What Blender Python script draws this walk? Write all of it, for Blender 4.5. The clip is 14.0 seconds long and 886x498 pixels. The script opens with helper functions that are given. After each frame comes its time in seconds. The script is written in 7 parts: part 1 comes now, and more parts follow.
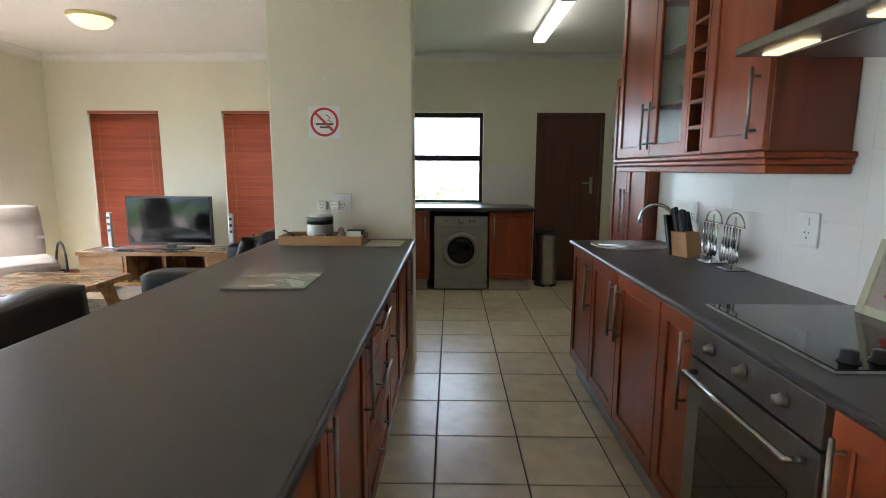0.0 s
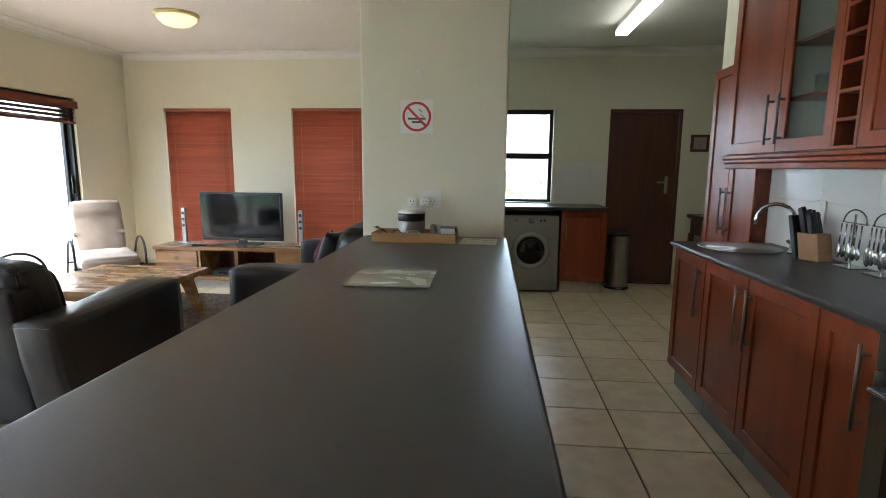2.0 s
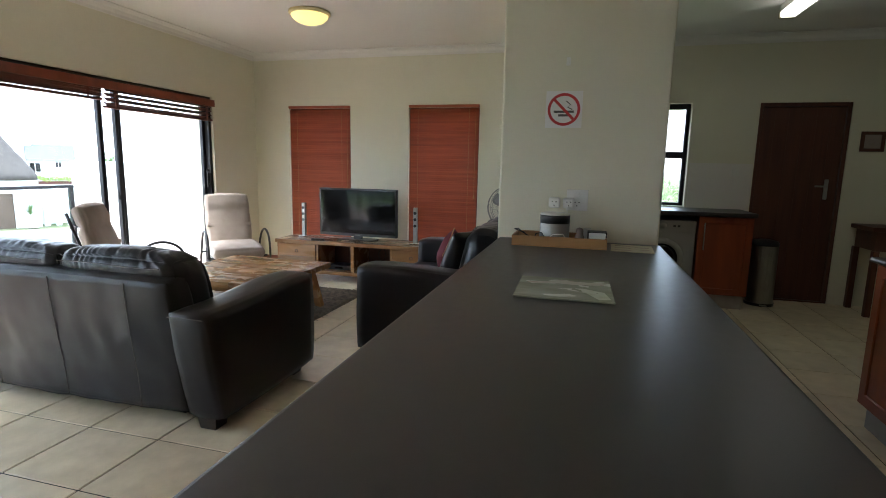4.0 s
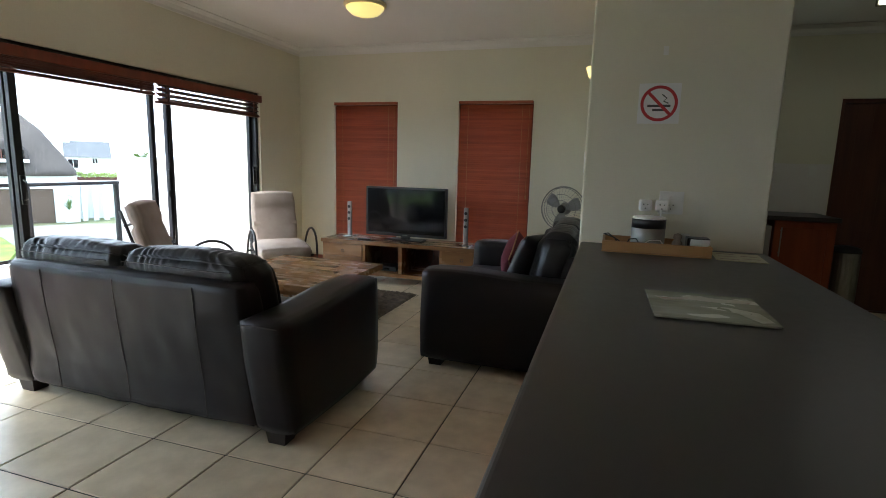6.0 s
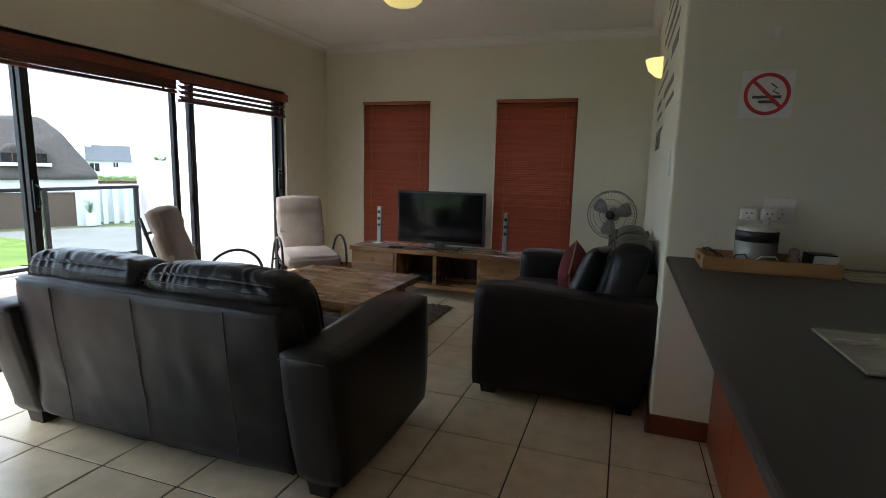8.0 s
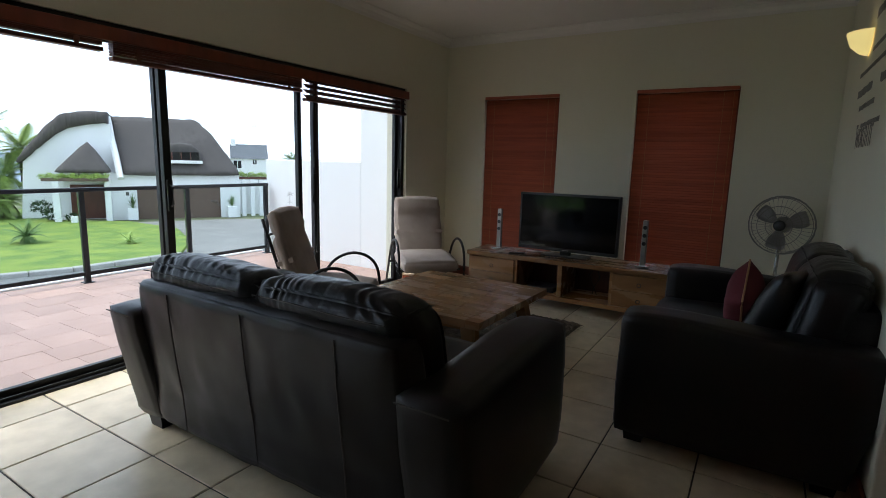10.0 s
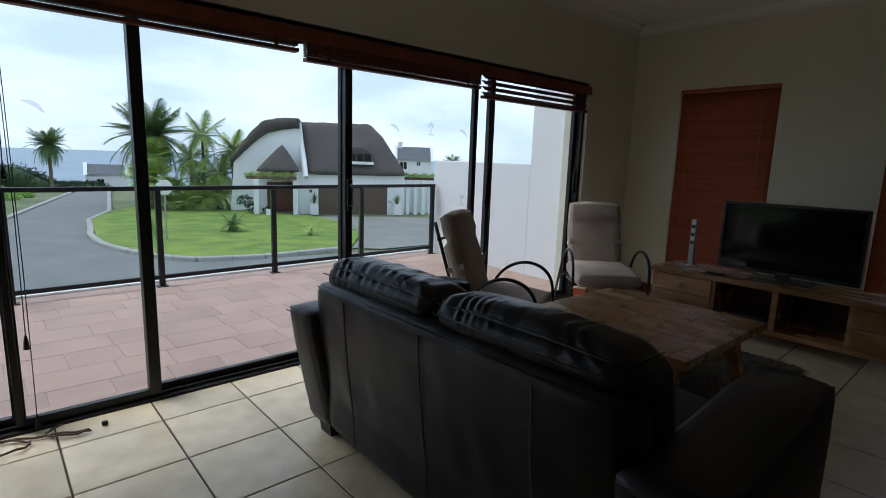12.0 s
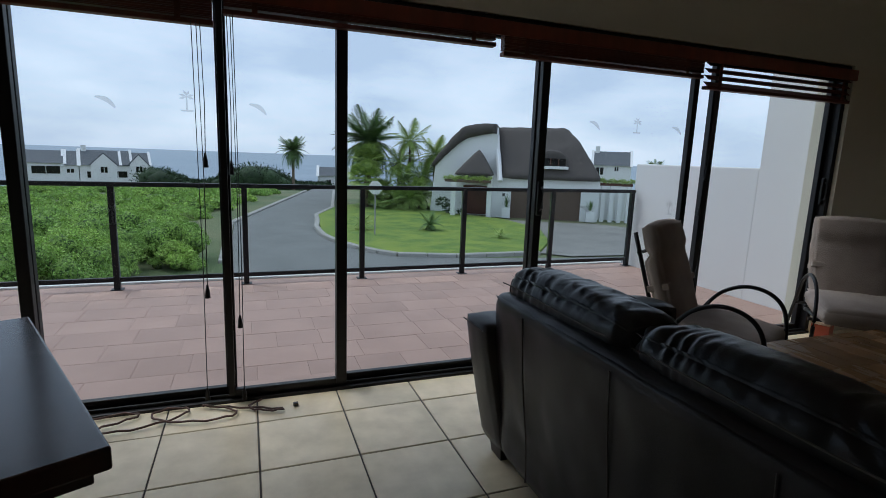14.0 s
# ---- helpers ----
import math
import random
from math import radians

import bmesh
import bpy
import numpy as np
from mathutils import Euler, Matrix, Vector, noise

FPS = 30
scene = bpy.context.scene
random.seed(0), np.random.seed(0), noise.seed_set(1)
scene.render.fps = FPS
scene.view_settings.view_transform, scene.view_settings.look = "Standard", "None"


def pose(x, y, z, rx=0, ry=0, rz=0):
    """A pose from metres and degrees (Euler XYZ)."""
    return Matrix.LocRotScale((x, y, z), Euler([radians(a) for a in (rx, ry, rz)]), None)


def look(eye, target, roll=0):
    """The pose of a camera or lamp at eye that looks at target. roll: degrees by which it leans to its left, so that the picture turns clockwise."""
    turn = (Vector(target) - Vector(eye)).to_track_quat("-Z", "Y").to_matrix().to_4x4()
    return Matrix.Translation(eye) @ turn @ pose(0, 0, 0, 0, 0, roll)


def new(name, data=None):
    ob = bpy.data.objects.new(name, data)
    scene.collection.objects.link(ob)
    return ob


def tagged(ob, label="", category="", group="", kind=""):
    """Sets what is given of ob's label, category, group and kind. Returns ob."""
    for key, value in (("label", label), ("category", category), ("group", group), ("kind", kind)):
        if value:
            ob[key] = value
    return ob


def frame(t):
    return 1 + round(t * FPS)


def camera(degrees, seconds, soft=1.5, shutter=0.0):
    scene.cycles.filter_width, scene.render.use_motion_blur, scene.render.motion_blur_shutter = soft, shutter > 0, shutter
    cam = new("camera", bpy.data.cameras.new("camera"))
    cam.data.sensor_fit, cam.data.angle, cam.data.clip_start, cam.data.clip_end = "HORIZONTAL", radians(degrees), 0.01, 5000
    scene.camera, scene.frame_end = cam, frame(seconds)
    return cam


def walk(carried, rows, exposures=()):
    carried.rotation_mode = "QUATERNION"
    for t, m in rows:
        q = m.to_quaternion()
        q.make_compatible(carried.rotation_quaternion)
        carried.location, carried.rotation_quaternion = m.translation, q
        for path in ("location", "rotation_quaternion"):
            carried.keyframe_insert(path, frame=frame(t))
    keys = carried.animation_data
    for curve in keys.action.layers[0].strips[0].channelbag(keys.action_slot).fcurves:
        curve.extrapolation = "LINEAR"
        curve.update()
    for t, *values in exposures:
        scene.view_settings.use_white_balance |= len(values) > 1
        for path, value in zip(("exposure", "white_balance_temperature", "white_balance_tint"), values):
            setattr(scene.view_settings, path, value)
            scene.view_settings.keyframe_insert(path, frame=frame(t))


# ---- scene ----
cam = camera(81.0, 14.0, soft=0.9)

PATH = [
    (0, (-0.259, -0.060, 1.350), (-0.288, 1.916, 1.045), 0.2),
    (0.5, (-0.346, -0.051, 1.351), (-0.381, 1.924, 1.040), 0.1),
    (1, (-0.443, -0.018, 1.338), (-0.501, 1.958, 1.030), 0.2),
    (1.5, (-0.514, -0.007, 1.331), (-0.609, 1.967, 1.023), 0.4),
    (2, (-0.598, 0.025, 1.324), (-0.772, 1.993, 1.018), 0.5),
    (2.5, (-0.670, 0.031, 1.328), (-0.941, 1.988, 1.020), 0.7),
    (3, (-0.767, 0.090, 1.315), (-1.133, 2.032, 1.007), 1.0),
    (3.5, (-0.842, 0.151, 1.309), (-1.278, 2.078, 0.999), 1.1),
    (4, (-0.919, 0.197, 1.308), (-1.428, 2.106, 0.994), 1.2),
    (6.5, (-1.333, 0.374, 1.294), (-1.936, 2.254, 0.975), 1.5),
    (7, (-1.402, 0.449, 1.289), (-2.019, 2.325, 0.976), 1.4),
    (9.5, (-1.830, 0.851, 1.303), (-2.705, 2.620, 0.981), 1.6),
    (10, (-1.859, 0.926, 1.309), (-2.885, 2.609, 0.977), 1.5),
    (10.5, (-1.955, 0.969, 1.288), (-3.109, 2.568, 0.958), 1.7),
    (11, (-2.023, 1.008, 1.308), (-3.305, 2.506, 0.969), 1.7),
    (11.5, (-2.116, 1.051, 1.305), (-3.486, 2.468, 0.966), 1.8),
    (12, (-2.204, 1.095, 1.295), (-3.675, 2.406, 0.955), 1.9),
    (12.5, (-2.211, 1.161, 1.337), (-3.818, 2.296, 0.979), 1.9),
    (13, (-2.268, 1.183, 1.331), (-3.974, 2.163, 0.972), 2.0),
    (13.5, (-2.355, 1.208, 1.281), (-4.138, 2.047, 0.936), 2.0),
    (14, (-2.406, 1.233, 1.269), (-4.247, 1.932, 0.922), 2.1),
]
EXPOSURES = [(0, 3.47, 6100, 10), (1.5, 3.40, 6080, 10), (3.0, 3.0, 6080, 10), (4.0, 2.62, 6080, 10), (6.5, 1.95, 6130, 10), (7.0, 1.82, 6130, 10), (9.5, 0.97, 6030, 10), (11.0, 0.28, 5950, 10), (12.5, -0.22, 5900, 10), (14.0, -0.53, 5880, 10)]
walk(cam, [(t, look(eye, target, roll)) for t, eye, target, roll in PATH], EXPOSURES)

# ---- world and light ----
world = bpy.data.worlds.new("world")
scene.world = world
world.use_nodes = True


def build_world():
    nt = world.node_tree
    nt.nodes.clear()
    out = nt.nodes.new("ShaderNodeOutputWorld")
    bg = nt.nodes.new("ShaderNodeBackground")
    sky = nt.nodes.new("ShaderNodeTexSky")
    sky.sky_type, sky.sun_disc = "NISHITA", False
    sky.sun_elevation, sky.sun_rotation = radians(58), radians(225)
    tc = nt.nodes.new("ShaderNodeTexCoord")
    mp = nt.nodes.new("ShaderNodeMapping")
    mp.inputs["Scale"].default_value = (1.0, 1.0, 3.6)
    n1 = nt.nodes.new("ShaderNodeTexNoise")
    n1.inputs["Scale"].default_value, n1.inputs["Detail"].default_value, n1.inputs["Roughness"].default_value = 3.0, 6.0, 0.5
    ramp = nt.nodes.new("ShaderNodeValToRGB")
    ramp.color_ramp.elements[0].position, ramp.color_ramp.elements[0].color = 0.38, (5.3, 6.3, 7.7, 1)
    ramp.color_ramp.elements[1].position, ramp.color_ramp.elements[1].color = 0.62, (7.7, 8.5, 9.5, 1)
    mix = nt.nodes.new("ShaderNodeMixRGB")
    mix.inputs[0].default_value = 0.88
    nt.links.new(tc.outputs["Generated"], mp.inputs["Vector"])
    nt.links.new(mp.outputs[0], n1.inputs["Vector"])
    nt.links.new(n1.outputs[0], ramp.inputs[0])
    nt.links.new(sky.outputs[0], mix.inputs[1])
    nt.links.new(ramp.outputs[0], mix.inputs[2])
    nt.links.new(mix.outputs[0], bg.inputs[0])
    bg.inputs[1].default_value = 0.15
    nt.links.new(bg.outputs[0], out.inputs[0])


build_world()
sun_data = bpy.data.lights.new("sun", "SUN")
sun_data.energy, sun_data.angle, sun_data.color = 1.5, radians(25), (1.0, 0.96, 0.9)
sun_ob = new("sun", sun_data)
sun_ob.matrix_world = look((-30, -30, 68), (0, 0, 0))


# ---- materials ----
def nodes_of(name):
    m = bpy.data.materials.new(name)
    m.use_nodes = True
    nt = m.node_tree
    return m, nt, nt.nodes["Principled BSDF"]


def mat(name, col, col2=None, rough=0.6, metal=0.0, scale=8.0, bump=0.0, bscale=60.0, stretch=(1, 1, 1), detail=5.0, rvar=0.1,
        vary=0.0, spec=0.5, lo=0.35, hi=0.65, coat=0.0, island=False):
    """Two-scale procedural surface: a large mottling between two colours, fine grain in the relief and in the gloss."""
    m, nt, b = nodes_of(name)
    col2 = col2 or tuple(c * 0.82 for c in col)
    tc = nt.nodes.new("ShaderNodeTexCoord")
    mp = nt.nodes.new("ShaderNodeMapping")
    mp.inputs["Scale"].default_value = stretch
    nt.links.new(tc.outputs["Object"], mp.inputs["Vector"])
    info = nt.nodes.new("ShaderNodeObjectInfo")
    n1 = nt.nodes.new("ShaderNodeTexNoise")
    n1.noise_dimensions = "4D"
    n1.inputs["Scale"].default_value, n1.inputs["Detail"].default_value = scale, detail
    nt.links.new(mp.outputs[0], n1.inputs["Vector"])
    w = nt.nodes.new("ShaderNodeMath")
    w.operation, w.inputs[1].default_value = "MULTIPLY", 37.0
    nt.links.new(info.outputs["Random"], w.inputs[0])
    nt.links.new(w.outputs[0], n1.inputs["W"])
    r = nt.nodes.new("ShaderNodeValToRGB")
    r.color_ramp.elements[0].position, r.color_ramp.elements[1].position = lo, hi
    r.color_ramp.elements[0].color, r.color_ramp.elements[1].color = (*col2, 1), (*col, 1)
    nt.links.new(n1.outputs[0], r.inputs[0])
    last = r.outputs[0]
    if vary:
        hsv = nt.nodes.new("ShaderNodeHueSaturation")
        mr = nt.nodes.new("ShaderNodeMapRange")
        mr.inputs[3].default_value, mr.inputs[4].default_value = 1 - vary, 1 + vary
        if island:
            geo = nt.nodes.new("ShaderNodeNewGeometry")
            nt.links.new(geo.outputs["Random Per Island"], mr.inputs[0])
        else:
            nt.links.new(info.outputs["Random"], mr.inputs[0])
        nt.links.new(mr.outputs[0], hsv.inputs["Value"])
        nt.links.new(last, hsv.inputs["Color"])
        last = hsv.outputs[0]
    nt.links.new(last, b.inputs["Base Color"])
    b.inputs["Metallic"].default_value = metal
    b.inputs["Specular IOR Level"].default_value = spec
    if coat:
        b.inputs["Coat Weight"].default_value, b.inputs["Coat Roughness"].default_value = coat, 0.25
    n2 = nt.nodes.new("ShaderNodeTexNoise")
    n2.inputs["Scale"].default_value, n2.inputs["Detail"].default_value = bscale, 4
    nt.links.new(mp.outputs[0], n2.inputs["Vector"])
    mr2 = nt.nodes.new("ShaderNodeMapRange")
    mr2.inputs[3].default_value, mr2.inputs[4].default_value = max(0.02, rough - rvar), min(1, rough + rvar)
    nt.links.new(n1.outputs[0], mr2.inputs[0])
    nt.links.new(mr2.outputs[0], b.inputs["Roughness"])
    if bump:
        bp = nt.nodes.new("ShaderNodeBump")
        bp.inputs["Strength"].default_value, bp.inputs["Distance"].default_value = bump, 0.01
        nt.links.new(n2.outputs[0], bp.inputs["Height"])
        nt.links.new(bp.outputs[0], b.inputs["Normal"])
    return m


def glow(name, col, strength):
    m, nt, b = nodes_of(name)
    b.inputs["Base Color"].default_value = (*col, 1)
    b.inputs["Emission Color"].default_value = (*col, 1)
    b.inputs["Emission Strength"].default_value = strength
    return m


def glass_mat(name, tint=(0.94, 0.97, 0.96), rough=0.0):
    m, nt, b = nodes_of(name)
    b.inputs["Base Color"].default_value = (*tint, 1)
    b.inputs["Transmission Weight"].default_value = 1.0
    b.inputs["Roughness"].default_value = rough
    b.inputs["IOR"].default_value = 1.12
    return m


PLASTER = mat("cream plaster", (0.74, 0.712, 0.575), (0.70, 0.672, 0.54), 0.75, scale=1.3, bump=0.12, bscale=45)
CEILING = mat("ceiling paint", (0.78, 0.76, 0.72), (0.74, 0.72, 0.68), 0.9, scale=0.8, bump=0.05, bscale=30)
SPLASH = mat("white wall tile", (0.755, 0.725, 0.685), (0.75, 0.72, 0.68), 0.28, scale=1.5, rvar=0.01)
TILE = mat("beige ceramic tile", (0.77, 0.66, 0.475), (0.60, 0.50, 0.335), 0.30, scale=9, bump=0.05, bscale=34, vary=0.07, rvar=0.03, lo=0.30, hi=0.70)
GROUT = mat("dark grout", (0.075, 0.065, 0.055), None, 0.9, scale=20)
WORKTOP = mat("charcoal laminate", (0.040, 0.035, 0.032), (0.034, 0.029, 0.027), 0.37, scale=30, bump=0.02, bscale=300, rvar=0.05)
CHERRY = mat("cherry veneer", (0.310, 0.068, 0.023), (0.215, 0.044, 0.016), 0.36, scale=4, stretch=(3, 3, 0.35), bump=0.03, bscale=60, detail=8, rvar=0.08, spec=0.36)
CHERRY_EDGE = mat("cherry edge veneer", (0.20, 0.042, 0.017), (0.14, 0.029, 0.012), 0.36, scale=5, stretch=(3, 3, 0.4), bump=0.03)
DARKWOOD = mat("dark door wood", (0.115, 0.034, 0.018), (0.070, 0.021, 0.012), 0.42, scale=5, stretch=(4, 4, 0.3), bump=0.05, detail=8)
# greyed and paled scrub green: overexposed glare put into the leaf colour
SCRUBPALE = mat("glare-paled bank scrub leaves", (0.36, 0.43, 0.25), (0.22, 0.29, 0.15), 0.7, scale=0.5, vary=0.3, island=True)
OVENSTEEL = mat("dark brushed steel", (0.26, 0.25, 0.23), (0.22, 0.21, 0.195), 0.36, metal=1.0, scale=8, stretch=(1, 30, 1), bump=0.02, bscale=80)
STEEL = mat("brushed steel", (0.40, 0.39, 0.365), (0.34, 0.33, 0.31), 0.36, metal=1.0, scale=8, stretch=(1, 30, 1), bump=0.02, bscale=80)
CHROME = mat("chrome", (0.50, 0.50, 0.49), (0.45, 0.45, 0.44), 0.20, metal=1.0, scale=5)
SILVER = mat("silver appliance paint", (0.27, 0.262, 0.24), (0.245, 0.24, 0.22), 0.38, metal=0.35, scale=4)
PLINTH = mat("grey plinth", (0.34, 0.33, 0.33), (0.28, 0.27, 0.27), 0.5, scale=5)
BLACKGLASS = mat("black ceramic glass", (0.008, 0.008, 0.009), None, 0.07, scale=5, rvar=0.02)
OVENGLASS = mat("dark oven glass", (0.030, 0.026, 0.022), None, 0.06, scale=5, rvar=0.02)
LEATHER = mat("black leather", (0.0135, 0.0106, 0.0112), (0.0085, 0.0066, 0.0072), 0.36, scale=3.5, bump=0.07, bscale=260, rvar=0.07, spec=0.27)
LEATHER_HI = mat("creased black leather", (0.0125, 0.012, 0.0135), (0.008, 0.0075, 0.0085), 0.33, scale=5, bump=0.08, bscale=220, rvar=0.07, spec=0.31)
FOOTWOOD = mat("black-brown stained foot wood", (0.020, 0.012, 0.010), (0.013, 0.008, 0.007), 0.45, scale=8, stretch=(4, 4, 0.5))
STITCH = mat("dark seam thread", (0.07, 0.06, 0.055), None, 0.8, scale=40)
SHEESHAM = mat("honey mango wood", (0.37, 0.20, 0.085), (0.21, 0.105, 0.042), 0.27, scale=3, stretch=(0.6, 3.2, 3), bump=0.06, bscale=40, detail=9, vary=0.20, lo=0.3, hi=0.7)
BLIND = mat("red-brown timber slat", (0.37, 0.090, 0.037), (0.29, 0.068, 0.028), 0.40, scale=4, stretch=(0.6, 6, 6), bump=0.03, vary=0.10)
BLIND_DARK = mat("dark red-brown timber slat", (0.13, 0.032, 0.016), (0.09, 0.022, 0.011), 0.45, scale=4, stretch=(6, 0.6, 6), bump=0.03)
BLACKALU = mat("black aluminium", (0.012, 0.012, 0.014), None, 0.45, scale=20, spec=0.4)
BLACKPLASTIC = mat("black plastic", (0.014, 0.014, 0.015), None, 0.35, scale=20)
SCREEN = mat("dark screen", (0.006, 0.006, 0.007), None, 0.09, scale=5, rvar=0.03)
WHITEPLASTIC = mat("white plastic", (0.78, 0.77, 0.73), (0.74, 0.73, 0.69), 0.35, scale=5)
FABRIC = mat("beige suede fabric", (0.40, 0.335, 0.295), (0.31, 0.255, 0.22), 0.95, scale=6, bump=0.3, bscale=150)
RUG = mat("shaggy brown rug", (0.20, 0.16, 0.12), (0.09, 0.07, 0.055), 1.0, scale=22, bump=1.0, bscale=120, detail=8)
WINE = mat("wine red fabric", (0.13, 0.018, 0.028), (0.10, 0.013, 0.02), 0.9, scale=10, bump=0.2, bscale=200)
PALEWOOD = mat("pale bamboo", (0.43, 0.235, 0.095), (0.36, 0.19, 0.075), 0.5, scale=3, stretch=(1, 6, 6), bump=0.03)
MAHOG = mat("dark polished table wood", (0.060, 0.026, 0.016), (0.035, 0.015, 0.010), 0.20, scale=3, stretch=(6, 0.6, 3), detail=8, rvar=0.04, lo=0.2, hi=0.8)
RED = mat("sign red", (0.55, 0.03, 0.035), None, 0.5, scale=5)
PAPER = mat("white paper", (0.80, 0.79, 0.77), (0.76, 0.75, 0.73), 0.6, scale=5)
INK = mat("dark ink", (0.03, 0.03, 0.03), None, 0.7, scale=5)
VINYL = mat("pale grey vinyl", (0.20, 0.19, 0.165), (0.17, 0.16, 0.14), 0.6, scale=5)
GREYINK = mat("grey vinyl lettering", (0.10, 0.095, 0.085), None, 0.6, scale=5)
CREAMY = mat("cream enamel", (0.47, 0.44, 0.30), (0.41, 0.38, 0.25), 0.5, scale=3)
YELLOWRIM = mat("yellow enamel rim", (0.80, 0.70, 0.36), (0.75, 0.65, 0.33), 0.45, scale=3)
GLASS = glass_mat("window glass")
SAFETY = glass_mat("balustrade glass", (0.90, 0.94, 0.93))
CABGLASS = glass_mat("cabinet glass", (0.86, 0.93, 0.88), 0.22)
DECAL = mat("frosted decal film", (0.70, 0.72, 0.74), None, 0.9, scale=10)
DECAL.node_tree.nodes["Principled BSDF"].inputs["Alpha"].default_value = 0.28
# leaf green mottled with near-black: shade between leaves put into the colour
SCRUBINNER = mat("scrub core with painted leaf shade", (0.28, 0.42, 0.085), (0.045, 0.085, 0.020), 0.9, scale=11, detail=9, bump=1.0, bscale=26, lo=0.42, hi=0.60)
TUBE = glow("fluorescent tube", (1.0, 0.97, 0.86), 0.7)
BOWL = glow("glowing bowl glass", (1.0, 0.82, 0.28), 0.2)
SCONCE = glow("glowing sconce glass", (1.0, 0.78, 0.28), 0.4)
HOODLIGHT = glow("hood lamp lens", (1.0, 0.76, 0.42), 0.14)
WHITEWALL = mat("white exterior render", (0.80, 0.80, 0.79), (0.75, 0.75, 0.74), 0.8, scale=0.7, bump=0.15, bscale=20)
TERRA = mat("pink terracotta paver", (0.50, 0.335, 0.275), (0.42, 0.275, 0.22), 0.6, scale=2, bump=0.12, bscale=40, vary=0.06)
TERRAGROUT = mat("terrace mortar", (0.45, 0.31, 0.26), None, 0.9, scale=20)
THATCH = mat("weathered thatch", (0.105, 0.092, 0.082), (0.06, 0.052, 0.048), 0.95, scale=3, stretch=(4, 4, 0.5), bump=0.8, bscale=9, detail=8)
SLATE = mat("grey slate roof", (0.14, 0.15, 0.16), (0.10, 0.11, 0.12), 0.8, scale=3, bump=0.2)
GRASS = mat("lawn grass", (0.235, 0.300, 0.045), (0.115, 0.195, 0.030), 0.9, scale=0.9, bump=0.5, bscale=30, detail=9)
SCRUB = mat("dune scrub leaves", (0.400, 0.560, 0.110), (0.220, 0.370, 0.072), 0.65, scale=0.55, detail=6, vary=0.40, island=True)
SCRUBDARK = mat("dark bush leaves", (0.034, 0.066, 0.022), (0.020, 0.042, 0.014), 0.85, scale=1.5, vary=0.4, island=True)
ASPHALT = mat("asphalt", (0.215, 0.215, 0.205), (0.165, 0.165, 0.158), 0.85, scale=0.5, bump=0.2, bscale=40)
PAVING = mat("grey block paving", (0.26, 0.245, 0.225), (0.20, 0.19, 0.175), 0.85, scale=1.0, bump=0.3, bscale=12)
KERB = mat("concrete kerb", (0.42, 0.40, 0.37), (0.34, 0.32, 0.30), 0.85, scale=3)
SAND = mat("dune sand", (0.21, 0.205, 0.11), (0.085, 0.125, 0.042), 0.9, scale=0.2, detail=8)
SEA = mat("grey blue sea", (0.13, 0.20, 0.26), (0.11, 0.175, 0.235), 0.35, scale=0.02, stretch=(1, 0.2, 1), bump=0.1, bscale=0.5)
BARK = mat("palm bark", (0.20, 0.155, 0.11), (0.11, 0.085, 0.06), 0.9, scale=6, bump=0.6, bscale=20)
FROND = mat("palm frond", (0.155, 0.245, 0.075), (0.080, 0.145, 0.042), 0.7, scale=3, vary=0.15)
FRONDLIGHT = mat("light palm frond", (0.40, 0.50, 0.14), (0.20, 0.30, 0.08), 0.7, scale=3, vary=0.15)
GARAGE = mat("brown garage door", (0.13, 0.085, 0.06), (0.105, 0.068, 0.048), 0.6, scale=3, stretch=(1, 1, 8), bump=0.1)


# ---- mesh helpers ----
def eased(points, n=5):
    """A smooth curve through points."""
    p = [Vector(q) for q in points]
    p = [2 * p[0] - p[1]] + p + [2 * p[-1] - p[-2]]
    out = []
    for a, b, c, d in zip(p, p[1:], p[2:], p[3:]):
        for k in range(n):
            f = k / n
            out.append(0.5 * (2 * b + (c - a) * f + (2 * a - 5 * b + 4 * c - d) * f * f + (3 * b - a - 3 * c + d) * f ** 3))
    return out + [p[-2]]


def box(x0, x1, y0, y1, z0, z1, bevel=0.0, seg=2, bm=None):
    """A box with rounded edges, added to bm."""
    t = bmesh.new()
    bmesh.ops.create_cube(t, size=1.0)
    for v in t.verts:
        v.co = Vector(((x0 + x1) / 2 + v.co.x * (x1 - x0), (y0 + y1) / 2 + v.co.y * (y1 - y0), (z0 + z1) / 2 + v.co.z * (z1 - z0)))
    if bevel:
        bmesh.ops.bevel(t, geom=t.edges[:], offset=bevel, segments=seg, profile=0.5, affect="EDGES")
    return add(bm, t)


def add(bm, t):
    """Adds bmesh t to bm and frees it; a new one where bm is None."""
    if bm is None:
        return t
    me = bpy.data.meshes.new("tmp")
    t.to_mesh(me)
    t.free()
    bm.from_mesh(me)
    bpy.data.meshes.remove(me)
    return bm


def turned(t, m):
    bmesh.ops.transform(t, matrix=m, verts=t.verts)
    return t


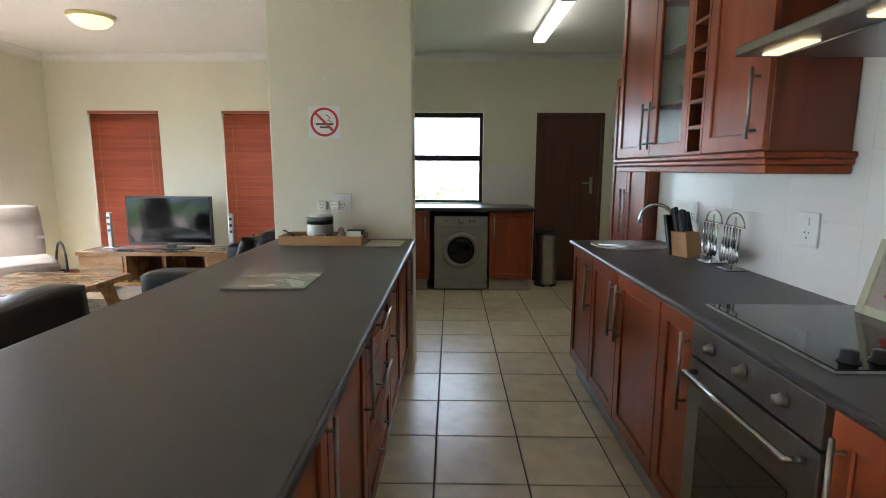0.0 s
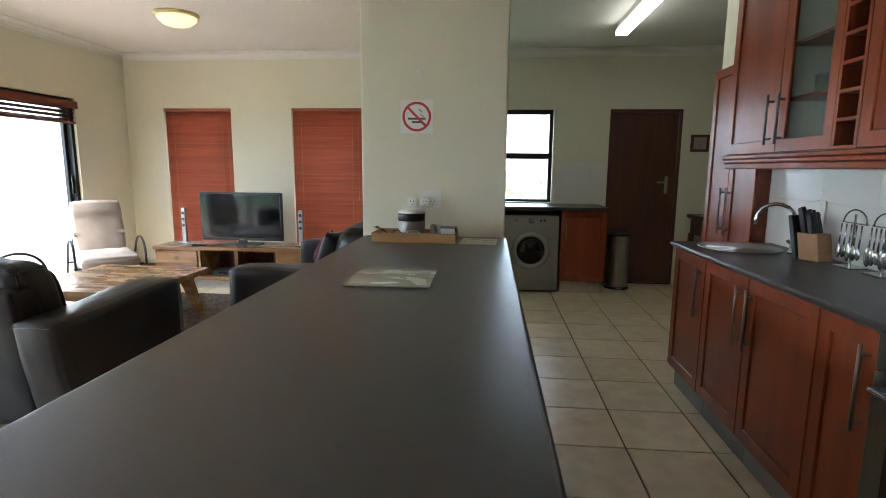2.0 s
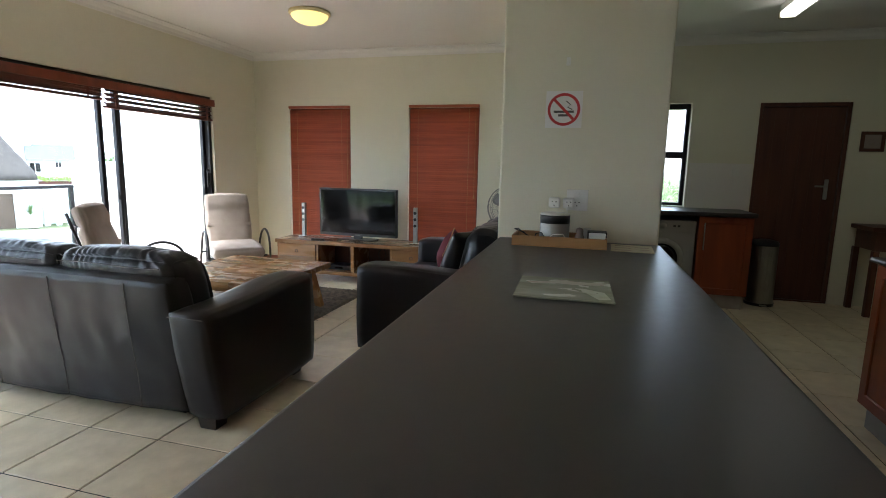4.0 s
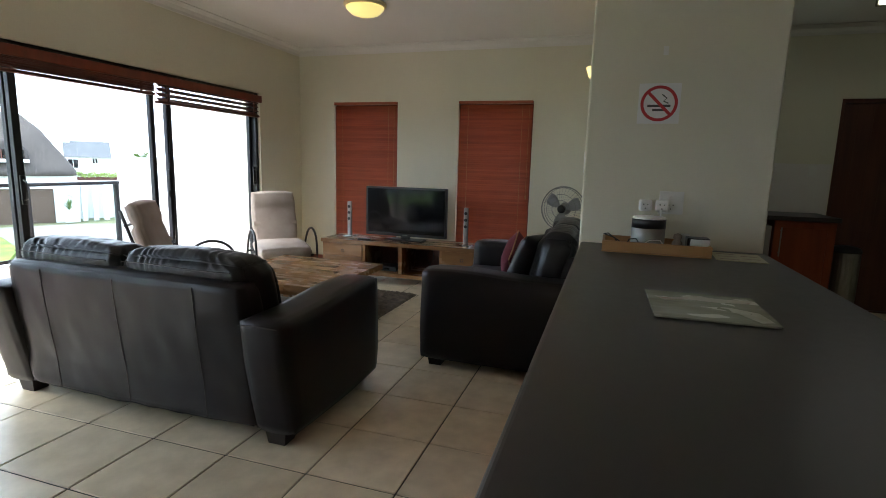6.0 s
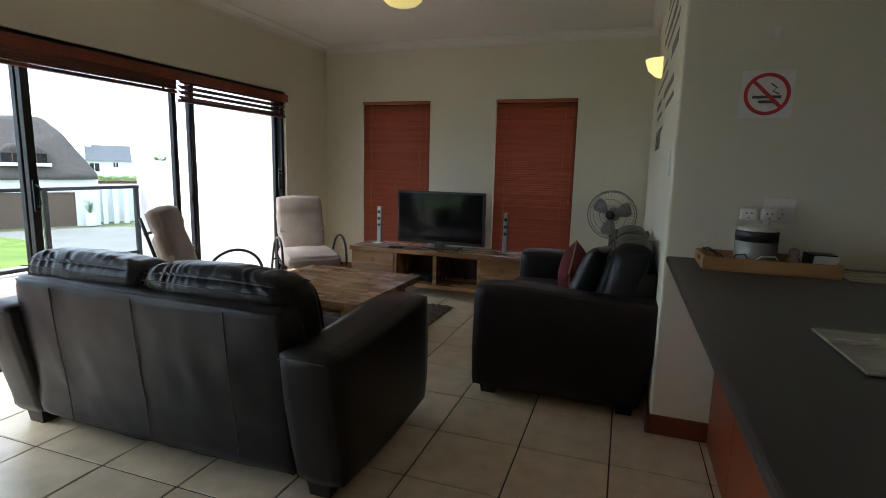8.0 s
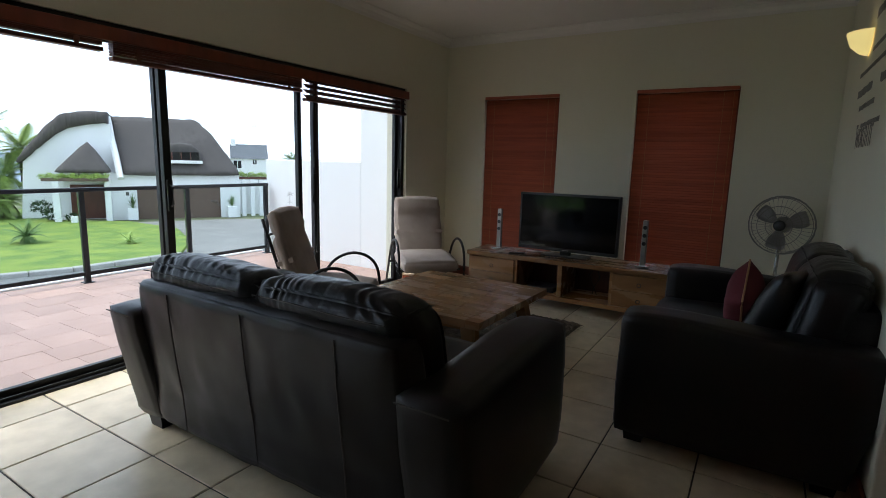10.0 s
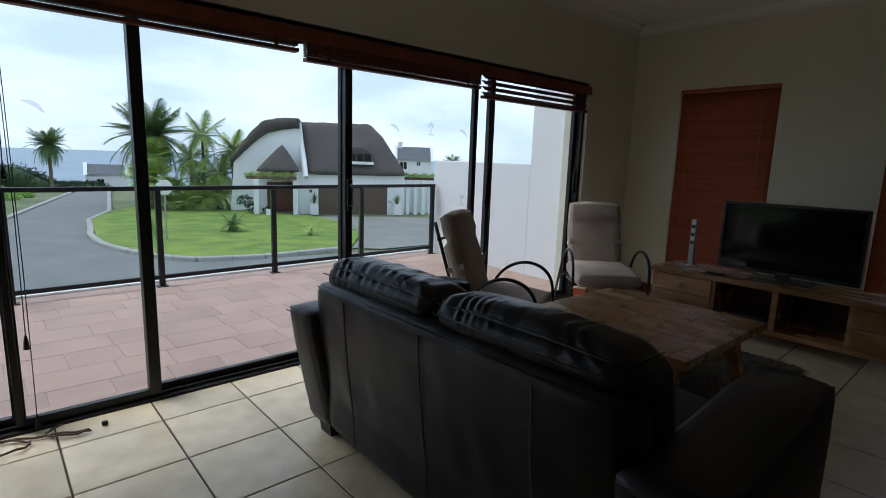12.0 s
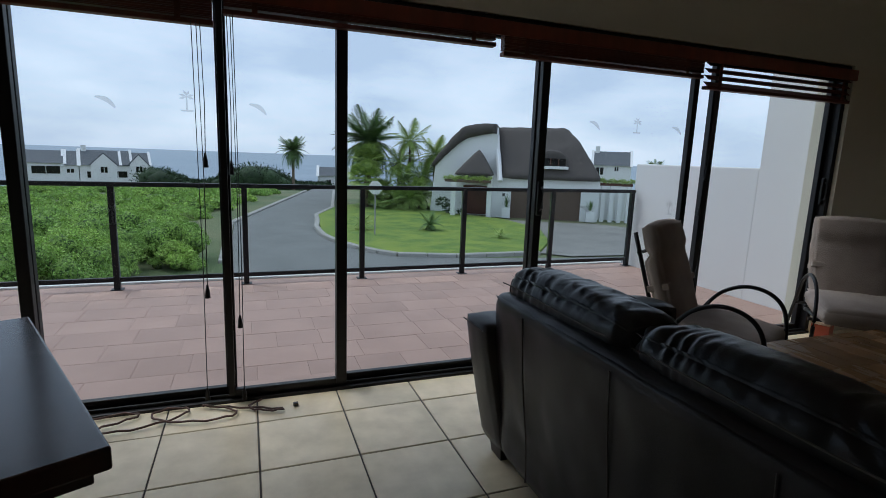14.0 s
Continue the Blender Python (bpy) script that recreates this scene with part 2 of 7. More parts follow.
def tube(points, radius, n=8, bm=None, taper=None, closed=False):
    """A round bar along points; taper gives a radius factor at each."""
    t = bmesh.new()
    pts = [Vector(p) for p in points]
    rings = []
    for i, p in enumerate(pts):
        a = pts[i - 1] if i or closed else pts[i]
        b = pts[(i + 1) % len(pts)] if i < len(pts) - 1 or closed else pts[i]
        d = (b - a).normalized()
        q = d.to_track_quat("Z", "Y")
        r = radius * (taper[i] if taper else 1)
        rings.append([t.verts.new(p + q @ Vector((r * math.cos(2 * math.pi * k / n), r * math.sin(2 * math.pi * k / n), 0))) for k in range(n)])
    for i in range(len(rings) if closed else len(rings) - 1):
        a, b = rings[i], rings[(i + 1) % len(rings)]
        for k in range(n):
            t.faces.new((a[k], a[(k + 1) % n], b[(k + 1) % n], b[k]))
    if not closed:
        t.faces.new(list(reversed(rings[0])))
        t.faces.new(rings[-1])
    bmesh.ops.recalc_face_normals(t, faces=t.faces)
    return add(bm, t)


def lathe(profile, n=24, bm=None, at=(0, 0, 0)):
    """A turned body: profile of (radius, height)."""
    t = bmesh.new()
    rings = [[t.verts.new((at[0] + r * math.cos(2 * math.pi * k / n), at[1] + r * math.sin(2 * math.pi * k / n), at[2] + z)) for k in range(n)] for r, z in profile]
    for a, b in zip(rings, rings[1:]):
        for k in range(n):
            t.faces.new((a[k], a[(k + 1) % n], b[(k + 1) % n], b[k]))
    if profile[0][0] > 1e-4:
        t.faces.new(list(reversed(rings[0])))
    if profile[-1][0] > 1e-4:
        t.faces.new(rings[-1])
    bmesh.ops.remove_doubles(t, verts=t.verts, dist=1e-5)
    bmesh.ops.recalc_face_normals(t, faces=t.faces)
    return add(bm, t)


def prism(outline, z0, z1, bevel=0.0, bm=None):
    """An upright prism over a plan outline."""
    t = bmesh.new()
    f = t.faces.new([t.verts.new((x, y, z0)) for x, y in outline])
    ext = bmesh.ops.extrude_face_region(t, geom=[f])
    for v in ext["geom"]:
        if isinstance(v, bmesh.types.BMVert):
            v.co.z = z1
    bmesh.ops.recalc_face_normals(t, faces=t.faces)
    if bevel:
        bmesh.ops.bevel(t, geom=t.edges[:], offset=bevel, segments=2, profile=0.5, affect="EDGES")
    return add(bm, t)


def soft_box(x0, x1, y0, y1, z0, z1, r, puff=0.0, wrinkle=0.0, cuts=10, seed=0.0, bm=None):
    """An upholstered block: rounded, bulged at the middle of its faces, with creases."""
    t = bmesh.new()
    bmesh.ops.create_cube(t, size=2.0)
    bmesh.ops.subdivide_edges(t, edges=t.edges[:], cuts=cuts, use_grid_fill=True)
    h = Vector(((x1 - x0) / 2, (y1 - y0) / 2, (z1 - z0) / 2))
    c = Vector(((x0 + x1) / 2, (y0 + y1) / 2, (z0 + z1) / 2))
    for v in t.verts:
        p = Vector((v.co.x * h.x, v.co.y * h.y, v.co.z * h.z))
        core = Vector([max(-h[k] + r, min(h[k] - r, p[k])) for k in range(3)])
        d = p - core
        if d.length > 1e-6:
            p = core + d.normalized() * r
        b = 1.0
        n = Vector((0, 0, 0))
        for k in range(3):
            u = v.co[k]
            if abs(u) > 0.999:
                n[k] = 1 if u > 0 else -1
            else:
                b *= 1 - u * u
        if n.length:
            n.normalize()
            q = p + c
            w = noise.noise(Vector((q.x * 9 + seed, q.y * 3, q.z * 7))) + 0.5 * noise.noise(Vector((q.x * 23 + seed, q.y * 9, q.z * 11)))
            p += n * (puff * b + wrinkle * w)
        v.co = p + c
    for f in t.faces:
        f.smooth = True
    bmesh.ops.recalc_face_normals(t, faces=t.faces)
    return add(bm, t)


def mesh_of(name, bm, material, smooth=False):
    me = bpy.data.meshes.new(name)
    bm.to_mesh(me)
    bm.free()
    for m in material if isinstance(material, (list, tuple)) else [material]:
        me.materials.append(m)
    if smooth:
        me.polygons.foreach_set("use_smooth", [True] * len(me.polygons))
    return me


def part(name, bm, material, parent, label="", smooth=False):
    ob = new(name, mesh_of(name, bm, material, smooth))
    ob.parent = parent
    if label:
        ob["label"] = label
    return ob


def thing(name, label, category, at=(0, 0, 0), rz=0.0, group="", kind=""):
    ob = new(name)
    ob.matrix_basis = pose(*at, 0, 0, rz)
    return tagged(ob, label, category, group, kind)


def single(name, bm, material, label, category, at=(0, 0, 0), rz=0.0, group="", kind="", smooth=False):
    ob = new(name, mesh_of(name, bm, material, smooth))
    ob.matrix_basis = pose(*at, 0, 0, rz)
    return tagged(ob, label, category, group, kind)


def structure(name, bm, material, label, category, smooth=False):
    return single(name, bm, material, label, category, kind="structure", smooth=smooth)


def wall_with_holes(axis, a0, a1, b0, b1, z0, z1, holes):
    """A wall along x or y from a0 to a1, thickness b0 to b1, with openings (from, to, bottom, top)."""
    bm = bmesh.new()
    cuts = sorted({a0, a1, *[h[0] for h in holes], *[h[1] for h in holes]})
    for u, v in zip(cuts, cuts[1:]):
        mid = (u + v) / 2
        spans, low = [], z0
        for h in sorted((h for h in holes if h[0] < mid < h[1]), key=lambda h: h[2]):
            if h[2] > low:
                spans.append((low, h[2]))
            low = h[3]
        if low < z1:
            spans.append((low, z1))
        for s0, s1 in spans:
            if axis == "x":
                box(u, v, b0, b1, s0, s1, bm=bm)
            else:
                box(b0, b1, u, v, s0, s1, bm=bm)
    bmesh.ops.remove_doubles(bm, verts=bm.verts, dist=1e-5)
    seen = {}
    for f in bm.faces:
        key = tuple(round(c, 4) for c in f.calc_center_median())
        seen.setdefault(key, []).append(f)
    bmesh.ops.delete(bm, geom=[f for fs in seen.values() if len(fs) > 1 for f in fs], context="FACES")
    return bm


# ---- the large structure ----
CEIL = 2.66
XW, XE, YN, YS = -5.06, 1.10, 6.20, -4.0
PX0, PX1, PY0 = -1.40, -0.50, 3.26          # the wall pier at the island's end
BLINDS = ((-4.578, -3.728), (-2.976, -2.118))
GLASS_Y = (-2.2, 5.39)

structure("wall_north", wall_with_holes("x", XW - 0.25, 2.6, YN, YN + 0.25, -0.1, CEIL + 0.1, [
    (BLINDS[0][0], BLINDS[0][1], 0.10, 2.02), (BLINDS[1][0], BLINDS[1][1], 0.10, 2.02), (-0.85, 0.12, 0.935, 2.01), (0.745, 1.545, -0.1, 2.005)]),
    PLASTER, "cream plastered end wall with windows and a door", "wall")
structure("wall_west", wall_with_holes("y", YS, YN, XW - 0.25, XW, -0.1, CEIL + 0.1, [(GLASS_Y[0], GLASS_Y[1], -0.1, 2.03)]),
          PLASTER, "cream plastered wall round wide sliding doors", "wall")
structure("wall_south", wall_with_holes("x", XW - 0.25, XE + 0.25, YS - 0.2, YS, -0.1, CEIL + 0.1, []), PLASTER, "plain cream plastered wall", "wall")
structure("wall_east", wall_with_holes("y", YS, 4.20, XE, XE + 0.22, -0.1, CEIL + 0.1, []), PLASTER, "cream plastered kitchen wall", "wall")
structure("wall_scullery", wall_with_holes("y", 4.0, YN, 2.6, 2.8, -0.1, CEIL + 0.1, []), PLASTER, "plain cream side wall past the kitchen", "wall")
structure("wall_scullery_south", wall_with_holes("x", XE + 0.22, 2.8, 3.98, 4.20, -0.1, CEIL + 0.1, []), PLASTER, "plain cream return wall past the kitchen", "wall")


def pier():
    """The pier at the island and the partition that runs on from it."""
    bm = prism([(PX0, PY0), (PX1, PY0), (PX1, PY0 + 0.22), (PX0 + 0.22, PY0 + 0.22), (PX0 + 0.22, YN + 0.003), (PX0, YN + 0.003)], -0.05, CEIL + 0.05)
    edges = [e for e in bm.edges if abs(e.verts[0].co.z - e.verts[1].co.z) > 1]
    bmesh.ops.bevel(bm, geom=edges, offset=0.012, segments=3, profile=0.5, affect="EDGES")
    return structure("wall_partition", bm, PLASTER, "cream plastered partition wall ending in a pier", "wall")


pier()
structure("ceiling", box(XW - 0.25, 2.8, YS - 0.2, YN + 0.25, CEIL, CEIL + 0.15), CEILING, "white painted flat ceiling", "ceiling")


def cornice(name, run, a0, a1, at, side):
    """A coved cornice along x or y; side is the way into the room."""
    bm = bmesh.new()
    prof = [(0.0, -0.085), (0.006, -0.085), (0.010, -0.06), (0.026, -0.030), (0.056, -0.012), (0.082, -0.008), (0.085, 0.0), (0.0, 0.0)]
    rings = []
    for a in (a0, a1):
        ring = []
        for d, z in prof:
            p = (a, at + side * d, CEIL + z) if run == "x" else (at + side * d, a, CEIL + z)
            ring.append(bm.verts.new(p))
        rings.append(ring)
    n = len(prof)
    for k in range(n):
        bm.faces.new((rings[0][k], rings[0][(k + 1) % n], rings[1][(k + 1) % n], rings[1][k]))
    bm.faces.new(rings[0])
    bm.faces.new(list(reversed(rings[1])))
    bmesh.ops.recalc_face_normals(bm, faces=bm.faces)
    return structure(name, bm, CEILING, "white coved plaster cornice", "cornice")


cornice("cornice_north", "x", XW, PX0, YN, -1)
cornice("cornice_kitchen", "x", PX0 + 0.22, 2.6, YN, -1)
cornice("cornice_west", "y", YS, YN, XW, 1)
cornice("cornice_partition", "y", PY0, YN, PX0, -1)
cornice("cornice_east", "y", 3.4, 4.20, XE, -1)


# skirtings
def skirting(name, x0, x1, y0, y1):
    return structure(name, box(x0, x1, y0, y1, 0.0, 0.10, 0.006), CHERRY_EDGE, "red-brown timber skirting board", "skirting")


skirting("baseboard_north", XW, PX0 - 0.02, YN - 0.016, YN)
skirting("baseboard_partition", PX0 - 0.018, PX0, PY0 - 0.018, YN - 0.016)
skirting("baseboard_pier", PX0, -1.135, PY0 - 0.018, PY0)

# floor bed under the tiles
structure("floor", box(XW - 0.25, 2.8, YS - 0.2, YN + 0.25, -0.16, -0.005), GROUT, "dark grout bed between beige floor tiles", "floor")


# ---- sliding glass doors in the west wall ----
def leaf(y0, y1, x, stile0, stile1, name="sliding_door"):
    d = thing(name, "black aluminium framed sliding glass door", "sliding door", (x, (y0 + y1) / 2, 0.0), group="sliding doors to the terrace", kind="structure")
    h = (y1 - y0) / 2
    zt = 1.985
    part("stile", box(-0.02, 0.02, -h, -h + stile0, 0.03, zt, 0.003), BLACKALU, d)
    part("stile", box(-0.02, 0.02, h - stile1, h, 0.03, zt, 0.003), BLACKALU, d)
    part("bottom_rail", box(-0.018, 0.018, -h + stile0, h - stile1, 0.03, 0.060, 0.003), BLACKALU, d)
    part("top_rail", box(-0.018, 0.018, -h + stile0, h - stile1, zt - 0.05, zt, 0.003), BLACKALU, d)
    g = part("pane", box(-0.003, 0.003, -h + stile0 - 0.005, h - stile1 + 0.005, 0.055, zt - 0.045), GLASS, d)
    g.visible_shadow = False
    return d


LEAVES = [(-2.17, -0.90, 0, 0.05, 0.05), (-0.92, 0.335, 1, 0.05, 0.05), (0.285, 1.155, 0, 0.05, 0.05), (1.115, 1.715, 1, 0.03, 0.055), (1.665, 2.88, 0, 0.05, 0.06),
          (2.825, 3.985, 1, 0.05, 0.042), (4.165, 5.36, 0, 0.06, 0.05)]
for y0, y1, lane, s0, s1 in LEAVES:
    leaf(y0, y1, -5.165 + 0.05 * lane, s0, s1)
door_frame = thing("door_1", "black aluminium outer frame of the sliding doors", "door frame", (-5.14, 1.77, 0), kind="structure")
hy0, hy1 = GLASS_Y[0] - 1.77, GLASS_Y[1] - 1.77
part("sill", box(-0.06, 0.06, hy0, hy1, -0.005, 0.014, 0.003), BLACKALU, door_frame)
part("track", box(-0.030, -0.018, hy0, hy1, 0.014, 0.031), BLACKALU, door_frame)
part("track", box(0.020, 0.032, hy0, hy1, 0.014, 0.031), BLACKALU, door_frame)
part("head", box(-0.06, 0.06, hy0, hy1, 1.99, 2.03, 0.003), BLACKALU, door_frame)
part("jamb", box(-0.05, 0.05, hy1 - 0.04, hy1, 0.022, 1.99, 0.003), BLACKALU, door_frame)
part("jamb", box(-0.05, 0.05, hy0, hy0 + 0.04, 0.022, 1.99, 0.003), BLACKALU, door_frame)
for y, z in ((2.85, 1.05), (5.335, 1.12)):
    lock = thing("door_handle", "black pull handle on a sliding door", "door handle", (-5.09 if y < 4 else -5.12, y, z))
    part("plate", box(-0.004, 0.012, -0.018, 0.018, -0.10, 0.10, 0.004), BLACKPLASTIC, lock)
    part("grip", tube([(0.01, 0, -0.07), (0.035, 0, -0.055), (0.035, 0, 0.055), (0.01, 0, 0.07)], 0.007), BLACKPLASTIC, lock)


# pelmet and raised timber blinds over the doors
structure("trim", box(XW, XW + 0.02, GLASS_Y[0] - 0.05, 5.41, 1.925, 2.0, 0.004), CHERRY_EDGE, "red-brown timber pelmet over the glass doors", "pelmet")


def raised_blind(y0, y1, loose, drop, label):
    """A venetian blind pulled up: a stack of slats, with the lower ones spread where it hangs loose."""
    b = thing("venetian_blind", label, "blind", (-5.075, (y0 + y1) / 2, 1.98), group="raised blinds over the doors")
    h = (y1 - y0) / 2
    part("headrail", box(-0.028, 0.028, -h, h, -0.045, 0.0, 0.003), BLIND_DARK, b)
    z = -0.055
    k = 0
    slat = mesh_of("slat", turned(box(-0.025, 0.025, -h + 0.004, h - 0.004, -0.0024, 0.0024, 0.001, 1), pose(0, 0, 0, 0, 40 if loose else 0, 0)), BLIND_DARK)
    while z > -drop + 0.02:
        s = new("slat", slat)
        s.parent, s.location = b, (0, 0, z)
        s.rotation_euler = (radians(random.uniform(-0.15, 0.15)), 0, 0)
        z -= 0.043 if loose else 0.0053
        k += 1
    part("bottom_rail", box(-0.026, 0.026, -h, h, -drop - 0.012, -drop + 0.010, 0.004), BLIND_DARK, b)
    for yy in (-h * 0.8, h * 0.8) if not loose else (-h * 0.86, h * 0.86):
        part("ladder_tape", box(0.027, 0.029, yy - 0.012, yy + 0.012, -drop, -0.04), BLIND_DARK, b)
    return b


raised_blind(4.005, 5.375, True, 0.205, "dark red-brown venetian blind with loosely hanging lower slats")
raised_blind(2.545, 3.965, False, 0.145, "dark red-brown venetian blind pulled up into a stack")
raised_blind(1.15, 2.50, False, 0.105, "dark red-brown venetian blind pulled fully up")
raised_blind(-0.30, 1.11, False, 0.160, "dark red-brown venetian blind pulled up into a stack")


def cord(y, z1, tassel, x=-5.05):
    c = thing("blind_cord", "thin dark blind cord with a tassel", "cord", (x, y, tassel), group="blind cords")
    part("string", tube([(0, 0, 0.0), (0.004, 0.006, (z1 - tassel) * 0.4), (0, 0, z1 - tassel)], 0.0022, 5), BLACKPLASTIC, c)
    part("tassel", lathe([(0.004, 0.03), (0.010, 0.0), (0.013, -0.035), (0.0, -0.037)], 10), BLACKPLASTIC, c)
    return c


for y, z1, tz in ((1.055, 1.82, 1.22), (1.04, 1.82, 0.60), (1.02, 1.82, 0.08), (1.165, 1.86, 1.19), (1.19, 1.86, 0.06), (1.18, 1.86, 0.44), (4.06, 1.75, 0.98), (4.10, 1.75, 0.55), (4.08, 1.75, 1.22)):
    cord(y, z1, tz)


# ---- north windows with closed timber blinds ----
def closed_blind(x0, x1, idx):
    w = thing(f"window_{idx}", "red-brown painted timber window frame", "window", ((x0 + x1) / 2, YN + 0.10, 0), kind="structure")
    h = (x1 - x0) / 2
    part("frame", box(-h, -h + 0.05, -0.04, 0.04, 0.10, 2.02, 0.004), CHERRY_EDGE, w)
    part("frame", box(h - 0.05, h, -0.04, 0.04, 0.10, 2.02, 0.004), CHERRY_EDGE, w)
    part("frame", box(-h + 0.05, h - 0.05, -0.04, 0.04, 1.97, 2.02, 0.004), CHERRY_EDGE, w)
    part("window_sill", box(-h, h, -0.06, 0.10, 0.085, 0.115, 0.004), CHERRY_EDGE, w)
    p = part("pane", box(-h + 0.045, h - 0.045, 0.01, 0.016, 0.11, 1.975), GLASS, w)
    p.visible_shadow = False
    b = thing("venetian_blind", "closed red-brown timber venetian blind", "blind", ((x0 + x1) / 2, YN + 0.018, 0.12), group="closed blinds on the end wall")
    part("headrail", box(-h + 0.006, h - 0.006, -0.03, 0.022, 1.868, 1.899, 0.004), BLIND, b)
    slat = mesh_of("slat", turned(box(-h + 0.012, h - 0.012, -0.0015, 0.0015, -0.0165, 0.0165, 0.001, 1), pose(0, 0, 0, -36, 0, 0)), BLIND)
    n = 77
    for k in range(n):
        s = new("slat", slat)
        s.parent, s.location = b, (0, 0, 0.035 + k * 0.0238)
        s.rotation_euler = (radians(random.uniform(-2.5, 2.5)), 0, 0)
    part("bottom_rail", box(-h + 0.010, h - 0.010, -0.014, 0.014, 0.0, 0.022, 0.004), BLIND, b)
    for sx in (-1, 1):
        part("ladder_cord", tube([(sx * h * 0.72, -0.018, 0.02), (sx * h * 0.72, -0.018, 1.85)], 0.0018, 5), PALEWOOD, b)
    part("pull_cord", tube([(h * 0.90, -0.024, 0.86), (h * 0.90, -0.022, 1.85)], 0.0016, 5), PALEWOOD, b)
    part("tassel", lathe([(0.003, 0.02), (0.007, 0.0), (0.009, -0.03), (0, -0.032)], 8, at=(h * 0.90, -0.024, 0.85)), PALEWOOD, b)
    return b


for i, (x0, x1) in enumerate(BLINDS):
    closed_blind(x0, x1, i + 1)

# kitchen window: black aluminium, two lights one over the other
kw = thing("window_3", "black aluminium kitchen window with two panes", "window", (-0.365, YN + 0.12, 0), kind="structure")
for x0, x1, z0, z1 in ((-0.485, -0.445, 0.935, 2.01), (0.445, 0.485, 0.935, 2.01), (-0.445, 0.445, 1.955, 2.01), (-0.445, 0.445, 0.935, 0.975), (-0.445, 0.445, 1.445, 1.515)):
    part("window_frame", box(x0, x1, -0.03, 0.03, z0, z1, 0.003), BLACKALU, kw)
for z0, z1 in ((0.97, 1.45), (1.51, 1.96)):
    g = part("pane", box(-0.45, 0.45, -0.003, 0.003, z0, z1), GLASS, kw)
    g.visible_shadow = False
structure("window_sill", box(-0.85, 0.12, YN - 0.01, YN + 0.09, 0.925, 0.945, 0.004), PLASTER, "cream painted window sill", "sill")

# back door
bd = thing("door_2", "dark brown flush timber back door, shut", "door", (1.145, YN + 0.06, 0), kind="structure")
part("door_leaf", box(-0.365, 0.365, -0.02, 0.02, 0.0145, 1.966, 0.004), DARKWOOD, bd)
part("door_frame", box(-0.40, -0.367, -0.05, 0.06, 0, 2.005, 0.004), DARKWOOD, bd)
part("door_frame", box(0.367, 0.40, -0.05, 0.06, 0, 2.005, 0.004), DARKWOOD, bd)
part("door_frame", box(-0.367, 0.367, -0.05, 0.06, 1.967, 2.005, 0.004), DARKWOOD, bd)
part("threshold", box(-0.367, 0.367, -0.05, 0.06, -0.004, 0.014, 0.003), DARKWOOD, bd)
for k in range(1, 6):
    part("board_joint", box(-0.365 + k * 0.122 - 0.003, -0.365 + k * 0.122 + 0.003, -0.0225, -0.0195, 0.05, 1.93), DARKWOOD, bd)
hd = part("door_handle", box(0.255, 0.292, -0.028, -0.018, 1.06, 1.26, 0.004), STEEL, bd, "brushed steel lever handle")
part("lever", tube([(0.272, -0.025, 1.19), (0.272, -0.065, 1.19), (0.16, -0.07, 1.19)], 0.009), STEEL, hd)


# wall tiles behind the worktops, with fine joints
def splash_tiles(name, run, a0, a1, at, side, z0, z1, step_a=0.4, step_z=0.27):
    s = thing(name, "white glazed wall tiles with thin joints", "wall tiles", kind="structure")
    z = z0
    shapes = {}
    while z < z1 - 0.01:
        zz = min(z + step_z, z1)
        a = a0
        while a < a1 - 0.01:
            aa = min(a + step_a, a1)
            key = (round(aa - a, 3), round(zz - z, 3))
            if key not in shapes:
                u, v = key
                b = box(0.0002, u - 0.0002, 0, 0.008, 0.0002, v - 0.0002, 0.0004, 1) if run == "x" else box(0, 0.008, 0.0002, u - 0.0002, 0.0002, v - 0.0002, 0.0004, 1)
                shapes[key] = mesh_of("tile", b, SPLASH)
            o = new("tile", shapes[key])
            o.parent = s
            o.location = (a, at - 0.008, z) if run == "x" else (at - 0.008, a, z)
            a = aa
        z = zz
    return s


# ---- kitchen run along the east wall ----
def bar_handle(parent, p0, p1, out, r=0.006):
    """A steel bar handle with two posts; out is the way it stands off."""
    p0, p1, out = Vector(p0), Vector(p1), Vector(out)
    d = (p1 - p0).normalized() * 0.03
    bm = tube([p0 - d + out, p1 + d + out], r)
    tube([p0, p0 + out], r * 0.8, bm=bm)
    tube([p1, p1 + out], r * 0.8, bm=bm)
    return part("handle", bm, STEEL, parent, "brushed steel bar handle", smooth=True)


